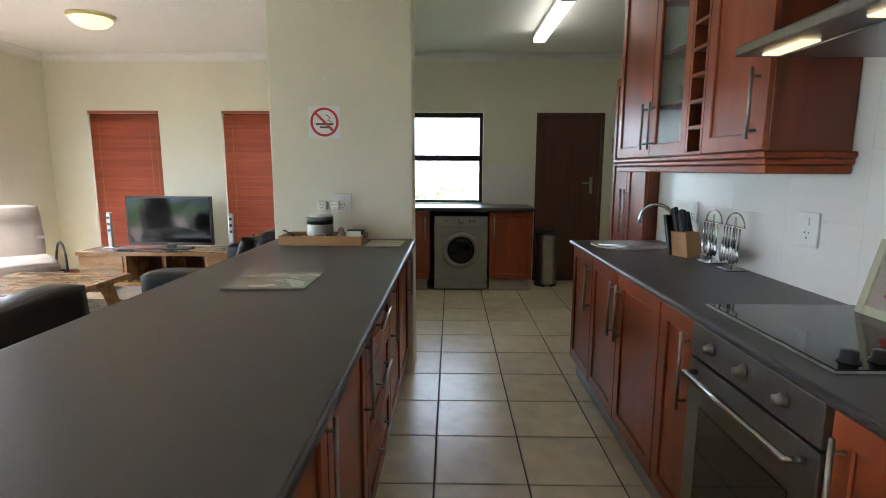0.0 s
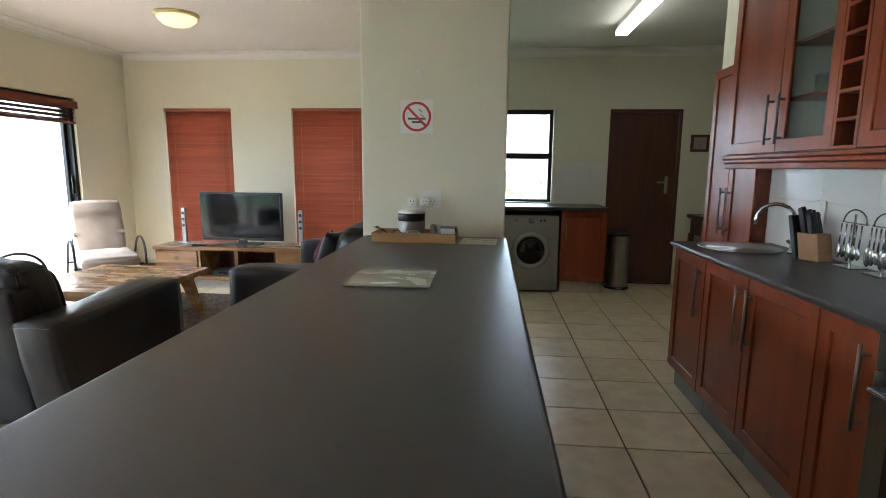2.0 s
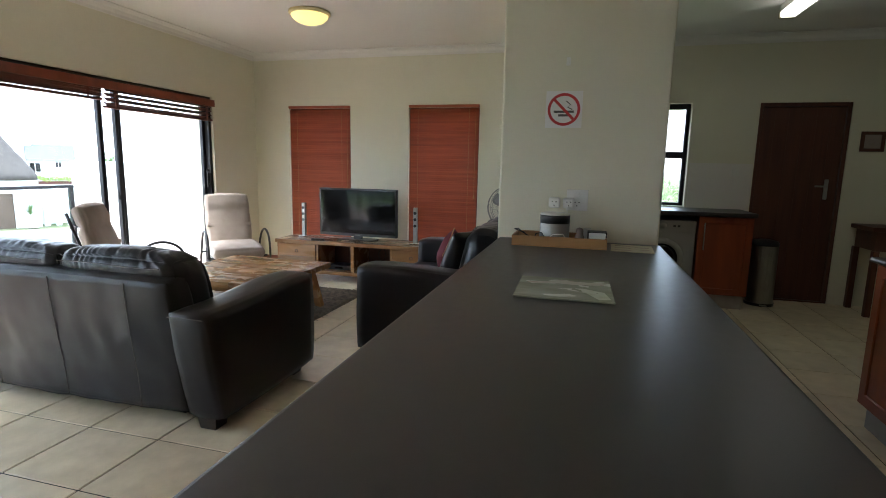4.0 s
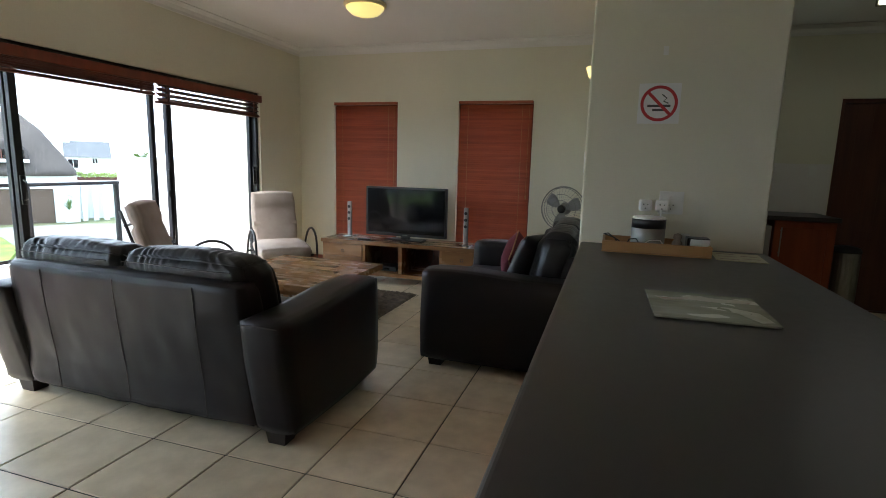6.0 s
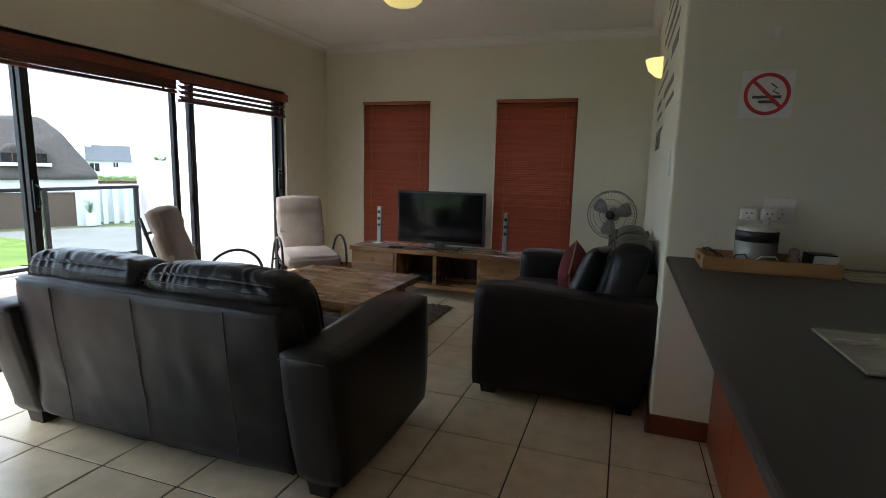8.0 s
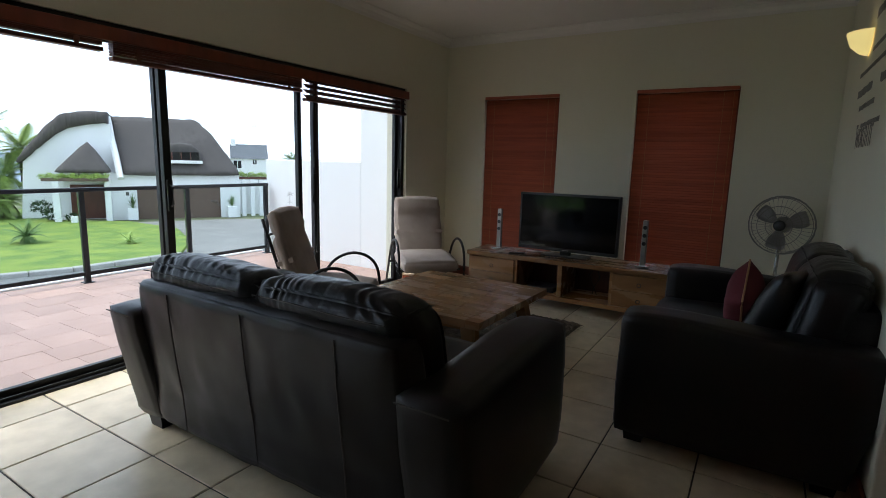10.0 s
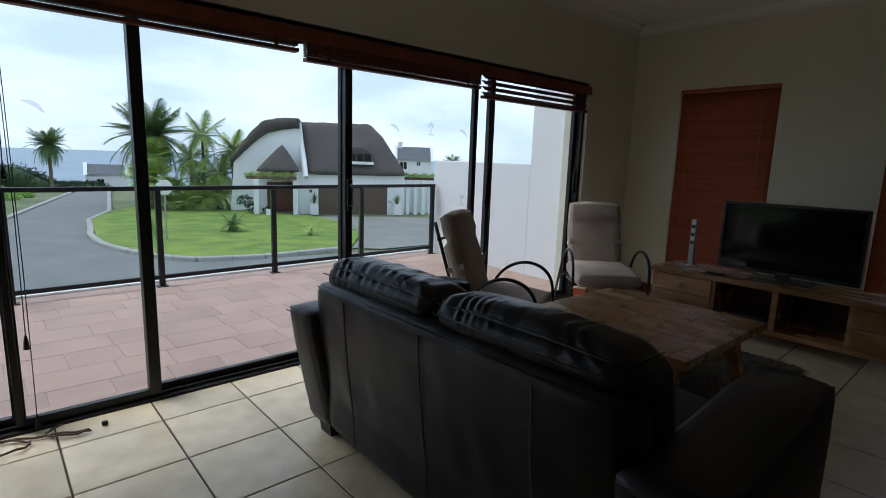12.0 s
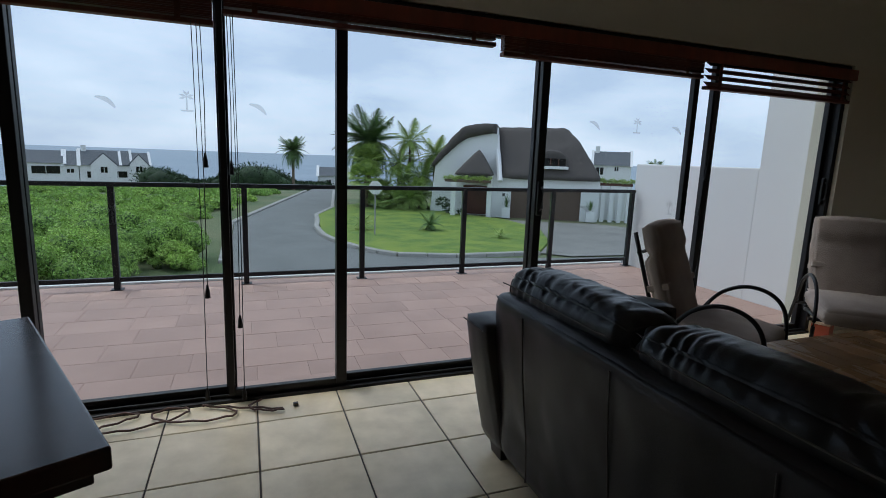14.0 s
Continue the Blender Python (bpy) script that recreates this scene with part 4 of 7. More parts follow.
part("body", box(-0.02, 0.02, -0.015, 0.015, 0, 0.085, 0.006), WHITEPLASTIC, wht)
bx = thing("box", "dark box holding a folded white card", "box", (-0.835, 3.06, 0.908))
part("carton", box(-0.05, 0.05, -0.03, 0.05, 0, 0.075, 0.003), BLACKPLASTIC, bx)
part("card", turned(box(-0.042, 0.042, -0.002, 0.002, 0, 0.075, 0.001, 1), pose(0.0, -0.045, 0.004, 20, 0, 0)), PAPER, bx, "white folded card")
for k, pts in enumerate(([(-1.25, 3.02, 0.985), (-1.23, 3.0, 0.972), (-1.20, 3.0, 0.955), (-1.17, 3.03, 0.930), (-1.14, 3.05, 0.918)],
                         [(-1.25, 3.02, 0.985), (-1.27, 3.03, 0.98), (-1.22, 3.06, 0.96), (-1.19, 3.04, 0.925)],
                         [(-1.17, 3.02, 0.915), (-1.15, 2.99, 0.965), (-1.12, 2.98, 0.972), (-1.10, 2.985, 0.94), (-1.07, 2.99, 0.916)],
                         [(-1.12, 3.00, 0.915), (-1.06, 2.985, 0.965), (-1.01, 2.985, 0.968), (-0.99, 2.99, 0.94), (-0.98, 3.0, 0.914)])):
    c = thing("cable", "thin looped charging cable in the tray", "cable", pts[0], group="cables in the tray")
    part("wire", tube([Vector(p) - Vector(pts[0]) for p in pts], 0.003, 6), BLACKPLASTIC if k != 3 else WHITEPLASTIC, c, smooth=True)
mag = thing("leaflet", "cream printed leaflet lying on the worktop", "leaflet", (-0.655, 3.06, 0.9), rz=-3)
part("sheet", box(-0.105, 0.105, -0.12, 0.12, 0, 0.003), CREAMY, mag)
for k in range(5):
    part("text_bar", box(-0.085 + 0.1 * (k % 2), -0.005 + 0.09 * (k % 2), -0.09 + 0.04 * k, -0.075 + 0.04 * k, 0.003, 0.0036), FABRIC, mag)
wire = thing("adaptor_cable", "white cable from the socket to the tray", "cable", (-1.0, PY0 - 0.02, 1.10))
part("wire", tube([(0, -0.045, 0), (0.0, -0.06, -0.05), (-0.005, -0.06, -0.12), (-0.02, -0.09, -0.17)], 0.003, 6), WHITEPLASTIC, wire, smooth=True)

socket("power_socket", -0.95, PY0, 1.135, 0.118, 0.118, "s", "white double power socket on the pier", 1)
for x in (-1.075, -0.995):
    ad = thing("power_adaptor", "white round three-pin adaptor plug on the pier", "adaptor", (x, PY0 - 0.012, 1.118), group="adaptors on the pier")
    part("body", box(-0.032, 0.032, -0.035, 0.0 if x < -1.05 else 0.001, -0.03, 0.03, 0.012, 3), WHITEPLASTIC, ad)
    for dx, dz in ((-0.010, 0.006), (0.010, 0.006), (0, -0.014)):
        part("pin_hole", turned(lathe([(0.0035, 0), (0.0035, 0.001), (0, 0.0012)], 8), pose(dx, -0.0345, dz, 90, 0, 0)), INK, ad)

# no-smoking sign and hook on the pier
sign = thing("no_smoking_sign", "white paper sign with a red barred circle", "sign", (-1.052, PY0, 1.637))
part("paper", box(-0.10, 0.10, -0.003, 0.0, -0.10, 0.10), PAPER, sign)
ring = bmesh.new()
n = 40
a = [[ring.verts.new((r * math.cos(2 * math.pi * k / n), -y, r * math.sin(2 * math.pi * k / n))) for k in range(n)] for r, y in ((0.074, 0.0035), (0.089, 0.0035), (0.089, 0.0045), (0.074, 0.0045))]
for i in range(4):
    for k in range(n):
        ring.faces.new((a[i][k], a[i][(k + 1) % n], a[(i + 1) % 4][(k + 1) % n], a[(i + 1) % 4][k]))
bmesh.ops.recalc_face_normals(ring, faces=ring.faces)
part("red_ring", ring, RED, sign)
part("red_bar", turned(box(-0.078, 0.078, -0.0058, -0.0046, -0.0075, 0.0075), pose(0, 0, 0, 0, 45, 0)), RED, sign)
part("cigarette", box(-0.055, 0.055, -0.0044, -0.0034, -0.018, -0.006), GREYINK, sign)
part("smoke", tube([(0.045, -0.004, 0.0), (0.02, -0.004, 0.012), (0.035, -0.004, 0.026), (0.012, -0.004, 0.045)], 0.003, 5), GREYINK, sign)
part("text_bar", box(-0.03, 0.03, -0.0044, -0.0034, -0.038, -0.026), GREYINK, sign)
hook = thing("wall_hook", "small white adhesive wall hook", "hook", (-1.04, PY0, 1.895))
part("plate", box(-0.012, 0.012, -0.004, 0, -0.022, 0.022, 0.002), WHITEPLASTIC, hook)
part("peg", tube([(0, -0.003, -0.008), (0, -0.018, -0.012), (0, -0.02, 0.0)], 0.004), WHITEPLASTIC, hook)

# ---- kitchen far end ----
wk = thing("laundry_worktop", "dark charcoal worktop over the tumble dryer", "worktop")
part("slab", box(-1.20, 0.66, 5.595, YN - 0.002, 0.895, 0.932), WORKTOP, wk)
part("front_edge", box(-1.20, 0.66, 5.58, 5.5949, 0.895, 0.932, 0.005), WORKTOP, wk)
wm = thing("tumble_dryer", "silver front-loading tumble dryer with a round black door", "dryer", (-0.145, 5.62, 0))
part("cabinet", box(-0.295, 0.295, 0.0, 0.53, 0.02, 0.84, 0.008), SILVER, wm)
part("control_panel", box(-0.293, 0.293, -0.008, 0.0, 0.725, 0.835, 0.003), SILVER, wm)
part("dial", turned(lathe([(0.030, 0), (0.030, 0.004), (0.023, 0.008), (0.021, 0.022), (0, 0.023)], 24), pose(0.0, -0.008, 0.785, 90, 0, 0)), SILVER, wm, smooth=True)
part("kick_panel", box(-0.292, 0.292, -0.006, 0.0, 0.03, 0.12, 0.003), SILVER, wm)
pt = part("porthole", turned(lathe([(0.205, 0), (0.205, 0.012), (0.19, 0.028), (0.158, 0.030), (0.150, 0.012)], 40), pose(0, 0, 0.46, 90, 0, 0)), SILVER, wm, "silver ring of the porthole door", smooth=True)
part("porthole_glass", turned(lathe([(0.152, 0), (0.15, 0.012), (0.11, 0.026), (0, 0.034)], 40), pose(0, 0, 0.46, 90, 0, 0)), BLACKGLASS, pt, smooth=True)
for k, x in enumerate((0.10, 0.14, -0.16)):
    part("button", box(x - 0.012, x + 0.012, -0.012, -0.008, 0.775, 0.795, 0.002), BLACKPLASTIC if k < 2 else GREYINK, wm)
for x0, x1 in ((-1.20, -0.49), (0.17, 0.645)):
    c = thing("laundry_cabinet", "cherry veneer base cabinet beside the dryer", "cabinet", (0, 0, 0), group="laundry cabinets")
    part("body", box(x0, x1, 5.64, YN - 0.01, 0.13, 0.893, 0.002, 1), CHERRY_EDGE, c)
    part("plinth", box(x0 + 0.01, x1 - 0.03, 5.65, 5.67, 0.0, 0.13), FABRIC, c, "pale tiled kickboard")
    d = panel_door(c, 5.62, x0 + 0.002, x1 - 0.002, 0.135, 0.888, run="x", side=-1)
    bar_handle(d, (x0 + 0.05 if x0 > 0 else x1 - 0.05, 5.62, 0.60), (x0 + 0.05 if x0 > 0 else x1 - 0.05, 5.62, 0.80), (0, -0.03, 0))
bn = thing("pedal_bin", "tall stainless steel pedal bin by the back door", "bin", (0.86, 5.97, 0))
part("body", lathe([(0.125, 0.0), (0.128, 0.03), (0.122, 0.03), (0.122, 0.60), (0.0, 0.60)], 28), STEEL, bn, smooth=False)
part("base_ring", lathe([(0.132, 0.0), (0.132, 0.028), (0.12, 0.03)], 28), BLACKPLASTIC, bn)
part("lid", lathe([(0.126, 0.602), (0.127, 0.62), (0.11, 0.645), (0.05, 0.66), (0, 0.662)], 28), BLACKPLASTIC, bn, smooth=True)
part("pedal", box(-0.03, 0.03, -0.16, -0.12, 0.01, 0.022, 0.004), STEEL, bn)
socket("light_switch", 0.575, YN - 0.009, 1.33, 0.07, 0.115, "s", "white light switch by the back door", 0)
pc = thing("picture_frame", "small dark framed picture beside the back door", "picture frame", (1.74, YN, 1.63))
for x0, x1, z0, z1 in ((-0.10, -0.07, -0.095, 0.095), (0.07, 0.10, -0.095, 0.095), (-0.07, 0.07, -0.095, -0.065), (-0.07, 0.07, 0.065, 0.095)):
    part("frame", box(x0, x1, -0.02, 0.0, z0, z1, 0.003), DARKWOOD, pc)
part("picture", box(-0.072, 0.072, -0.010, -0.004, -0.067, 0.067), FABRIC, pc)
st = thing("side_table", "small dark wooden side table past the kitchen wall", "side table", (1.95, 5.95, 0))
part("tabletop", box(-0.30, 0.30, -0.22, 0.22, 0.80, 0.84, 0.006), DARKWOOD, st)
part("apron", box(-0.26, 0.26, -0.19, 0.19, 0.62, 0.80, 0.004), DARKWOOD, st)
for sx in (-1, 1):
    for sy in (-1, 1):
        part("leg", box(sx * 0.25 - 0.025, sx * 0.25 + 0.025, sy * 0.18 - 0.025, sy * 0.18 + 0.025, 0, 0.62, 0.004), DARKWOOD, st)

# fluorescent batten
fl = thing("fluorescent_light", "lit fluorescent batten light under the ceiling", "ceiling light", (0.58, 4.55, CEIL))
part("housing", box(-0.045, 0.045, -0.66, 0.66, -0.06, 0.0, 0.004), WHITEPLASTIC, fl)
part("diffuser", box(-0.055, 0.055, -0.62, 0.62, -0.112, -0.061, 0.012), TUBE, fl, "glowing white diffuser")
for s in (-1, 1):
    part("end_cap", box(-0.057, 0.057, s * 0.64 - 0.02, s * 0.64 + 0.02, -0.114, -0.061, 0.006), CREAMY, fl)
# bowl light in the living room
bl = thing("ceiling_light", "lit yellow glass bowl light under the ceiling", "ceiling light", (-3.40, 4.66, CEIL))
part("base_plate", lathe([(0.0, 0.0), (0.185, 0.0), (0.185, -0.022), (0.17, -0.03), (0, -0.03)], 40), YELLOWRIM, bl, smooth=True)
part("bowl", lathe([(0.165, -0.031), (0.160, -0.05), (0.12, -0.085), (0.06, -0.105), (0.0, -0.11)], 40), BOWL, bl, "glowing yellow glass bowl", smooth=True)
# wall sconce
sc = thing("wall_light", "lit yellow half-bowl wall light", "wall light", (PX0, 5.10, 2.12))
bm = lathe([(0.0, -0.11), (0.05, -0.095), (0.10, -0.05), (0.125, 0.02), (0.125, 0.03), (0.115, 0.03), (0.09, -0.04), (0.0, -0.095)], 32)
bmesh.ops.bisect_plane(bm, geom=bm.verts[:] + bm.edges[:] + bm.faces[:], plane_co=(-0.004, 0, 0), plane_no=(1, 0, 0), clear_outer=True)
part("half_bowl", bm, SCONCE, sc, "glowing yellow glass half bowl", smooth=True)
part("bracket", box(-0.02, 0.0, -0.03, 0.03, -0.03, 0.05, 0.004), STEEL, sc)


# ---- living room ----
def sofa(W, D, label, at, rz, back_h=0.70, cush_h=0.865, arm_h=0.632, seed=0.0, lean=0.0):
    s = thing("leather_sofa", label, "sofa", at, rz, group="black leather sofas")
    aw = 0.23
    h, d = W / 2, D / 2
    base = soft_box(-h + aw - 0.01, h - aw + 0.01, -d + 0.04, d - 0.06, 0.07, 0.30, 0.03, cuts=6)
    part("base", base, LEATHER, s, smooth=True)
    bp = soft_box(-h + aw - 0.015, h - aw + 0.015, -d, -d + 0.16, 0.075, back_h, 0.045, puff=0.012, wrinkle=0.005, cuts=40, seed=seed)
    for v in bp.verts:
        v.co.y -= 0.05 * max(0.0, (v.co.z - 0.25)) / 0.4
        sag = max(0.0, 1 - abs(v.co.z - 0.45) / 0.32)
        v.co.y -= 0.013 * sag * max(0.0, noise.noise(Vector((v.co.x * 11 + 3 * v.co.z + seed, v.co.z * 2.2, 1.7))))
        for sx in (-0.5, 0.0, 0.5):
            q = (v.co.x - sx * (W - 2 * aw) * 0.98) / 0.016
            if v.co.y < -d + 0.02:
                v.co.y += 0.006 * math.exp(-q * q)
    part("back_panel", bp, LEATHER, s, smooth=True)
    for sx in (-0.5, 0.0, 0.5):
        x = sx * (W - 2 * aw) * 0.66
        part("seam", tube([(x, -d - 0.006 - 0.05 * max(0.0, (z - 0.25)) / 0.4 - 0.011 * (1 - ((z - 0.38) / 0.33) ** 2), z) for z in np.linspace(0.10, back_h - 0.03, 8)], 0.0028, 5), STITCH, s)
    for sx in (-1, 1):
        x0, x1 = sorted((sx * h, sx * (h - aw)))
        arm = soft_box(x0, x1, -d + 0.01, d, 0.065, arm_h, 0.045, puff=0.010, wrinkle=0.003, cuts=12, seed=seed + 5 * sx)
        for v in arm.verts:
            if v.co.z > arm_h - 0.1:
                v.co.z += 0.012 * max(0.0, min(1.0, (v.co.y + d) / D)) + 0.010 * math.sin(3.0 * v.co.y / d)
            v.co.y -= 0.10 * max(0.0, v.co.z - 0.12) / 0.5 * max(0.0, min(1.0, -v.co.y / d))
        a = part("arm", arm, LEATHER, s, smooth=True)
        part("seam", tube([(x0 + 0.02, -d - 0.088, arm_h - 0.03), ((x0 + x1) / 2, -d - 0.098, arm_h - 0.022), (x1 - 0.02, -d - 0.088, arm_h - 0.03)], 0.003, 5), STITCH, a)
    cw = (W - 2 * aw) / 2
    for k in (0, 1):
        x0 = -h + aw + k * cw
        part("seat_cushion", soft_box(x0 + 0.004, x0 + cw - 0.004, -d + 0.20, d + 0.005, 0.28, 0.45, 0.05, puff=0.02, wrinkle=0.005, cuts=12, seed=seed + k), LEATHER, s, smooth=True)
        bc = soft_box(x0 - 0.02, x0 + cw + 0.005, -d + 0.035, -d + 0.27, 0.42, cush_h, 0.085, puff=0.022, wrinkle=0.003, cuts=84, seed=seed + 3 * k)
        for v in bc.verts:
            up = max(0.0, (v.co.z - 0.6) / (cush_h - 0.6))
            bend = noise.noise(v.co * 4.0 + Vector((seed, 0, k)))
            run = v.co.z * 2.2 - v.co.y * 2.2
            slant = 7.0 * v.co.z + 3.0 * bend
            patch = 0.35 + 0.65 * max(0.0, min(1.0, 0.5 + 1.6 * noise.noise(Vector((v.co.x * 3.1 + seed, 2.0 * v.co.z, 5.0 + k)))))
            fold = 1 - 2.4 * abs(noise.noise(Vector((v.co.x * 17 + slant + seed, run * 2.6, 3.0 * k))))
            fine = 1 - 2.4 * abs(noise.noise(Vector((v.co.x * 36 - slant + seed, run * 5.0, 7.0 + k))))
            v.co.y += -0.055 * up - (0.0044 * fold + 0.0014 * fine) * up * patch
            v.co.z += up * (patch * (0.0048 * fold + 0.0016 * fine) - 0.004) - 0.006 * up * (2 * (v.co.x - x0) / cw - 1) ** 2
            if lean:
                v.co.z += lean * up
        c = part("back_cushion", bc, LEATHER_HI, s, smooth=True)
        part("seam", tube([(x, -d - 0.046, cush_h - 0.052 + 0.004 * math.sin(9 * x)) for x in np.linspace(x0 + 0.05, x0 + cw - 0.05, 14)], 0.0026, 5), STITCH, c)
    for sx in (-1, 1):
        for sy in (-1, 1):
            x, y = sx * (h - 0.13), sy * (d - 0.085)
            ft = prism([(x - 0.055, y - 0.05), (x + 0.055, y - 0.05), (x + 0.055, y + 0.05), (x - 0.055, y + 0.05)], 0, 0.075)
            for v in ft.verts:
                if v.co.z < 0.01:
                    v.co.x, v.co.y = x + (v.co.x - x) * 0.8, y + (v.co.y - y) * 0.8
            part("foot", ft, FOOTWOOD, s)
    return s


sofa(1.87, 0.89, "black leather two-seat sofa with creased back cushions, seen from behind", (-3.445, 2.615, 0), 0.0, back_h=0.765)
sofa(1.58, 0.92, "black leather two-seat sofa with its back to the partition wall", (-1.895, 4.11, 0), 90, back_h=0.76, cush_h=0.88, seed=11.0, lean=0.02)


def cushion(name, label, at, r, size, material, piped=False):
    c = thing(name, label, "cushion")
    c.matrix_basis = pose(*at, *r)
    t = bmesh.new()
    n = 18
    grid = [[[None] * (n + 1) for _ in range(n + 1)] for _ in range(2)]
    for side in (0, 1):
        for i in range(n + 1):
            for j in range(n + 1):
                u, v = 2 * i / n - 1, 2 * j / n - 1
                th = 0.09 * ((1 - u ** 4) * (1 - v ** 4)) ** 0.6 * (1 if side else -1)
                pin = 1 - 0.06 * (1 - u * u) * abs(v) ** 3 - 0.0 * abs(u)
                pu = 1 - 0.06 * (1 - v * v) * abs(u) ** 3
                w = 0.006 * noise.noise(Vector((u * 4, v * 4, side)))
                grid[side][i][j] = t.verts.new((u * size / 2 * pu, th + w * (1 - max(abs(u), abs(v))), v * size / 2 * pin))
    for side in (0, 1):
        for i in range(n):
            for j in range(n):
                t.faces.new((grid[side][i][j], grid[side][i + 1][j], grid[side][i + 1][j + 1], grid[side][i][j + 1]))
    bmesh.ops.remove_doubles(t, verts=t.verts, dist=1e-4)
    bmesh.ops.recalc_face_normals(t, faces=t.faces)
    part("pad", t, material, c, smooth=True)
    if piped:
        e = size / 2
        ring = [(u * e * (1 - 0.06 * (1 - v * v)), 0, v * e * (1 - 0.06 * (1 - u * u))) for u, v in
                [(-1 + k / 5, -1) for k in range(10)] + [(1, -1 + k / 5) for k in range(10)] + [(1 - k / 5, 1) for k in range(10)] + [(-1, 1 - k / 5) for k in range(10)]]
        part("piping", tube(ring, 0.005, 6, closed=True), PALEWOOD, c, "pale piping")
    return c


cushion("scatter_cushion", "wine red scatter cushion with pale piping on the sofa", (-1.88, 4.06, 0.60), (0, -30, 88), 0.34, WINE, True)
cushion("loose_cushion", "slumped black leather cushion on the sofa", (-1.70, 3.80, 0.655), (24, 0, 60), 0.47, LEATHER_HI)

# coffee table
ct = thing("coffee_table", "low square coffee table of patchwork mango wood", "coffee table", (-3.635, 3.95, 0), rz=-1)
rows = 9
hw = 0.51
for r in range(rows):
    y0, y1 = -hw + r * 2 * hw / rows, -hw + (r + 1) * 2 * hw / rows
    cuts = sorted([-hw, hw] + [-hw + 2 * hw * (q + random.uniform(0.2, 0.8)) / 5 for q in range(5)])
    for a, b in zip(cuts, cuts[1:]):
        if b - a > 0.02:
            part("plank", box(a + 0.0006, b - 0.0006, y0 + 0.0006, y1 - 0.0006, 0.372, 0.42 + random.uniform(-0.0006, 0.0006), 0.002, 1), SHEESHAM, ct)
for sx in (-1, 1):
    for sy in (-1, 1):
        lg = box(-0.045, 0.045, -0.045, 0.045, 0, 0.37, 0.006)
        for v in lg.verts:
            k = 1 - v.co.z / 0.37
            v.co.x, v.co.y = v.co.x * (1 - 0.35 * k) + sx * (0.36 + 0.08 * k), v.co.y * (1 - 0.35 * k) + sy * (0.36 + 0.08 * k)
        part("leg", lg, SHEESHAM, ct)
part("apron", box(-0.36, 0.36, -0.36, -0.335, 0.30, 0.37, 0.003), SHEESHAM, ct)
part("apron", box(-0.36, 0.36, 0.335, 0.36, 0.30, 0.37, 0.003), SHEESHAM, ct)


def rug():
    """A shaggy rug: a tufted pad with a ragged fringe."""
    g = thing("rug", "brown-grey shaggy rug under the coffee table", "rug", (-3.75, 4.12, 0), rz=-1)
    w, d, nx, ny = 1.42, 1.90, 110, 140
    t = bmesh.new()
    vs = [[t.verts.new(((i / nx - 0.5) * w, (j / ny - 0.5) * d, 0.012 + 0.016 * random.random() if 0 < i < nx and 0 < j < ny else 0.001)) for j in range(ny + 1)] for i in range(nx + 1)]
    for i in range(nx):
        for j in range(ny):
            t.faces.new((vs[i][j], vs[i + 1][j], vs[i + 1][j + 1], vs[i][j + 1]))
    part("rug_body", t, RUG, g)
    f = bmesh.new()
    for k in range(260):
        side = k % 4
        u = random.uniform(-0.5, 0.5)
        o = random.uniform(0.02, 0.045)
        if side < 2:
            s = -1 if side else 1
            p = Vector((u * w, s * d / 2, 0.006))
            q = p + Vector((random.uniform(-0.015, 0.015), s * o, -0.003))
            e = Vector((0.005, 0, 0))
        else:
            s = -1 if side == 2 else 1
            p = Vector((s * w / 2, u * d, 0.006))
            q = p + Vector((s * o, random.uniform(-0.015, 0.015), -0.003))
            e = Vector((0, 0.005, 0))
        a, b, c = f.verts.new(p - e), f.verts.new(p + e), f.verts.new(q)
        f.faces.new((a, b, c))
    part("fringe", f, RUG, g)


rug()

# television unit
tu = thing("tv_unit", "low mango wood television unit with drawers and open bays", "tv unit", (-3.345, 5.615, 0))
L, Dp = 0.94, 0.225
part("top", box(-L - 0.01, L + 0.01, -Dp - 0.01, Dp, 0.415, 0.455, 0.004), SHEESHAM, tu)
part("bottom_shelf", box(-L, L, -Dp, Dp, 0.08, 0.12, 0.004), SHEESHAM, tu)
for x0, x1 in ((-L, -0.42), (0.44, L)):
    part("drawer_case", box(x0, x1, -Dp + 0.02, Dp, 0.12, 0.415, 0.003), SHEESHAM, tu)
    for z0, z1 in ((0.13, 0.265), (0.27, 0.405)):
        dr = part("drawer", box(x0 + 0.03, x1 - 0.03, -Dp + 0.004, -Dp + 0.03, z0, z1, 0.004), SHEESHAM, tu)
        part("ring_pull", tube([((x0 + x1) / 2 + 0.016 * math.cos(a), -Dp - 0.006, (z0 + z1) / 2 - 0.008 + 0.016 * math.sin(a)) for a in np.linspace(0, 2 * math.pi, 13)[:-1]], 0.003, 6, closed=True), INK, dr)
part("divider", box(-0.02, 0.02, -Dp + 0.01, Dp, 0.12, 0.415, 0.003), SHEESHAM, tu)
part("back_panel", box(-0.42, 0.44, Dp - 0.02, Dp, 0.12, 0.415), DARKWOOD, tu)
for sx in (-1, 1):
    part("foot", box(sx * 0.82 - 0.05, sx * 0.82 + 0.05, -Dp + 0.03, Dp - 0.03, 0.0, 0.08, 0.004), SHEESHAM, tu)

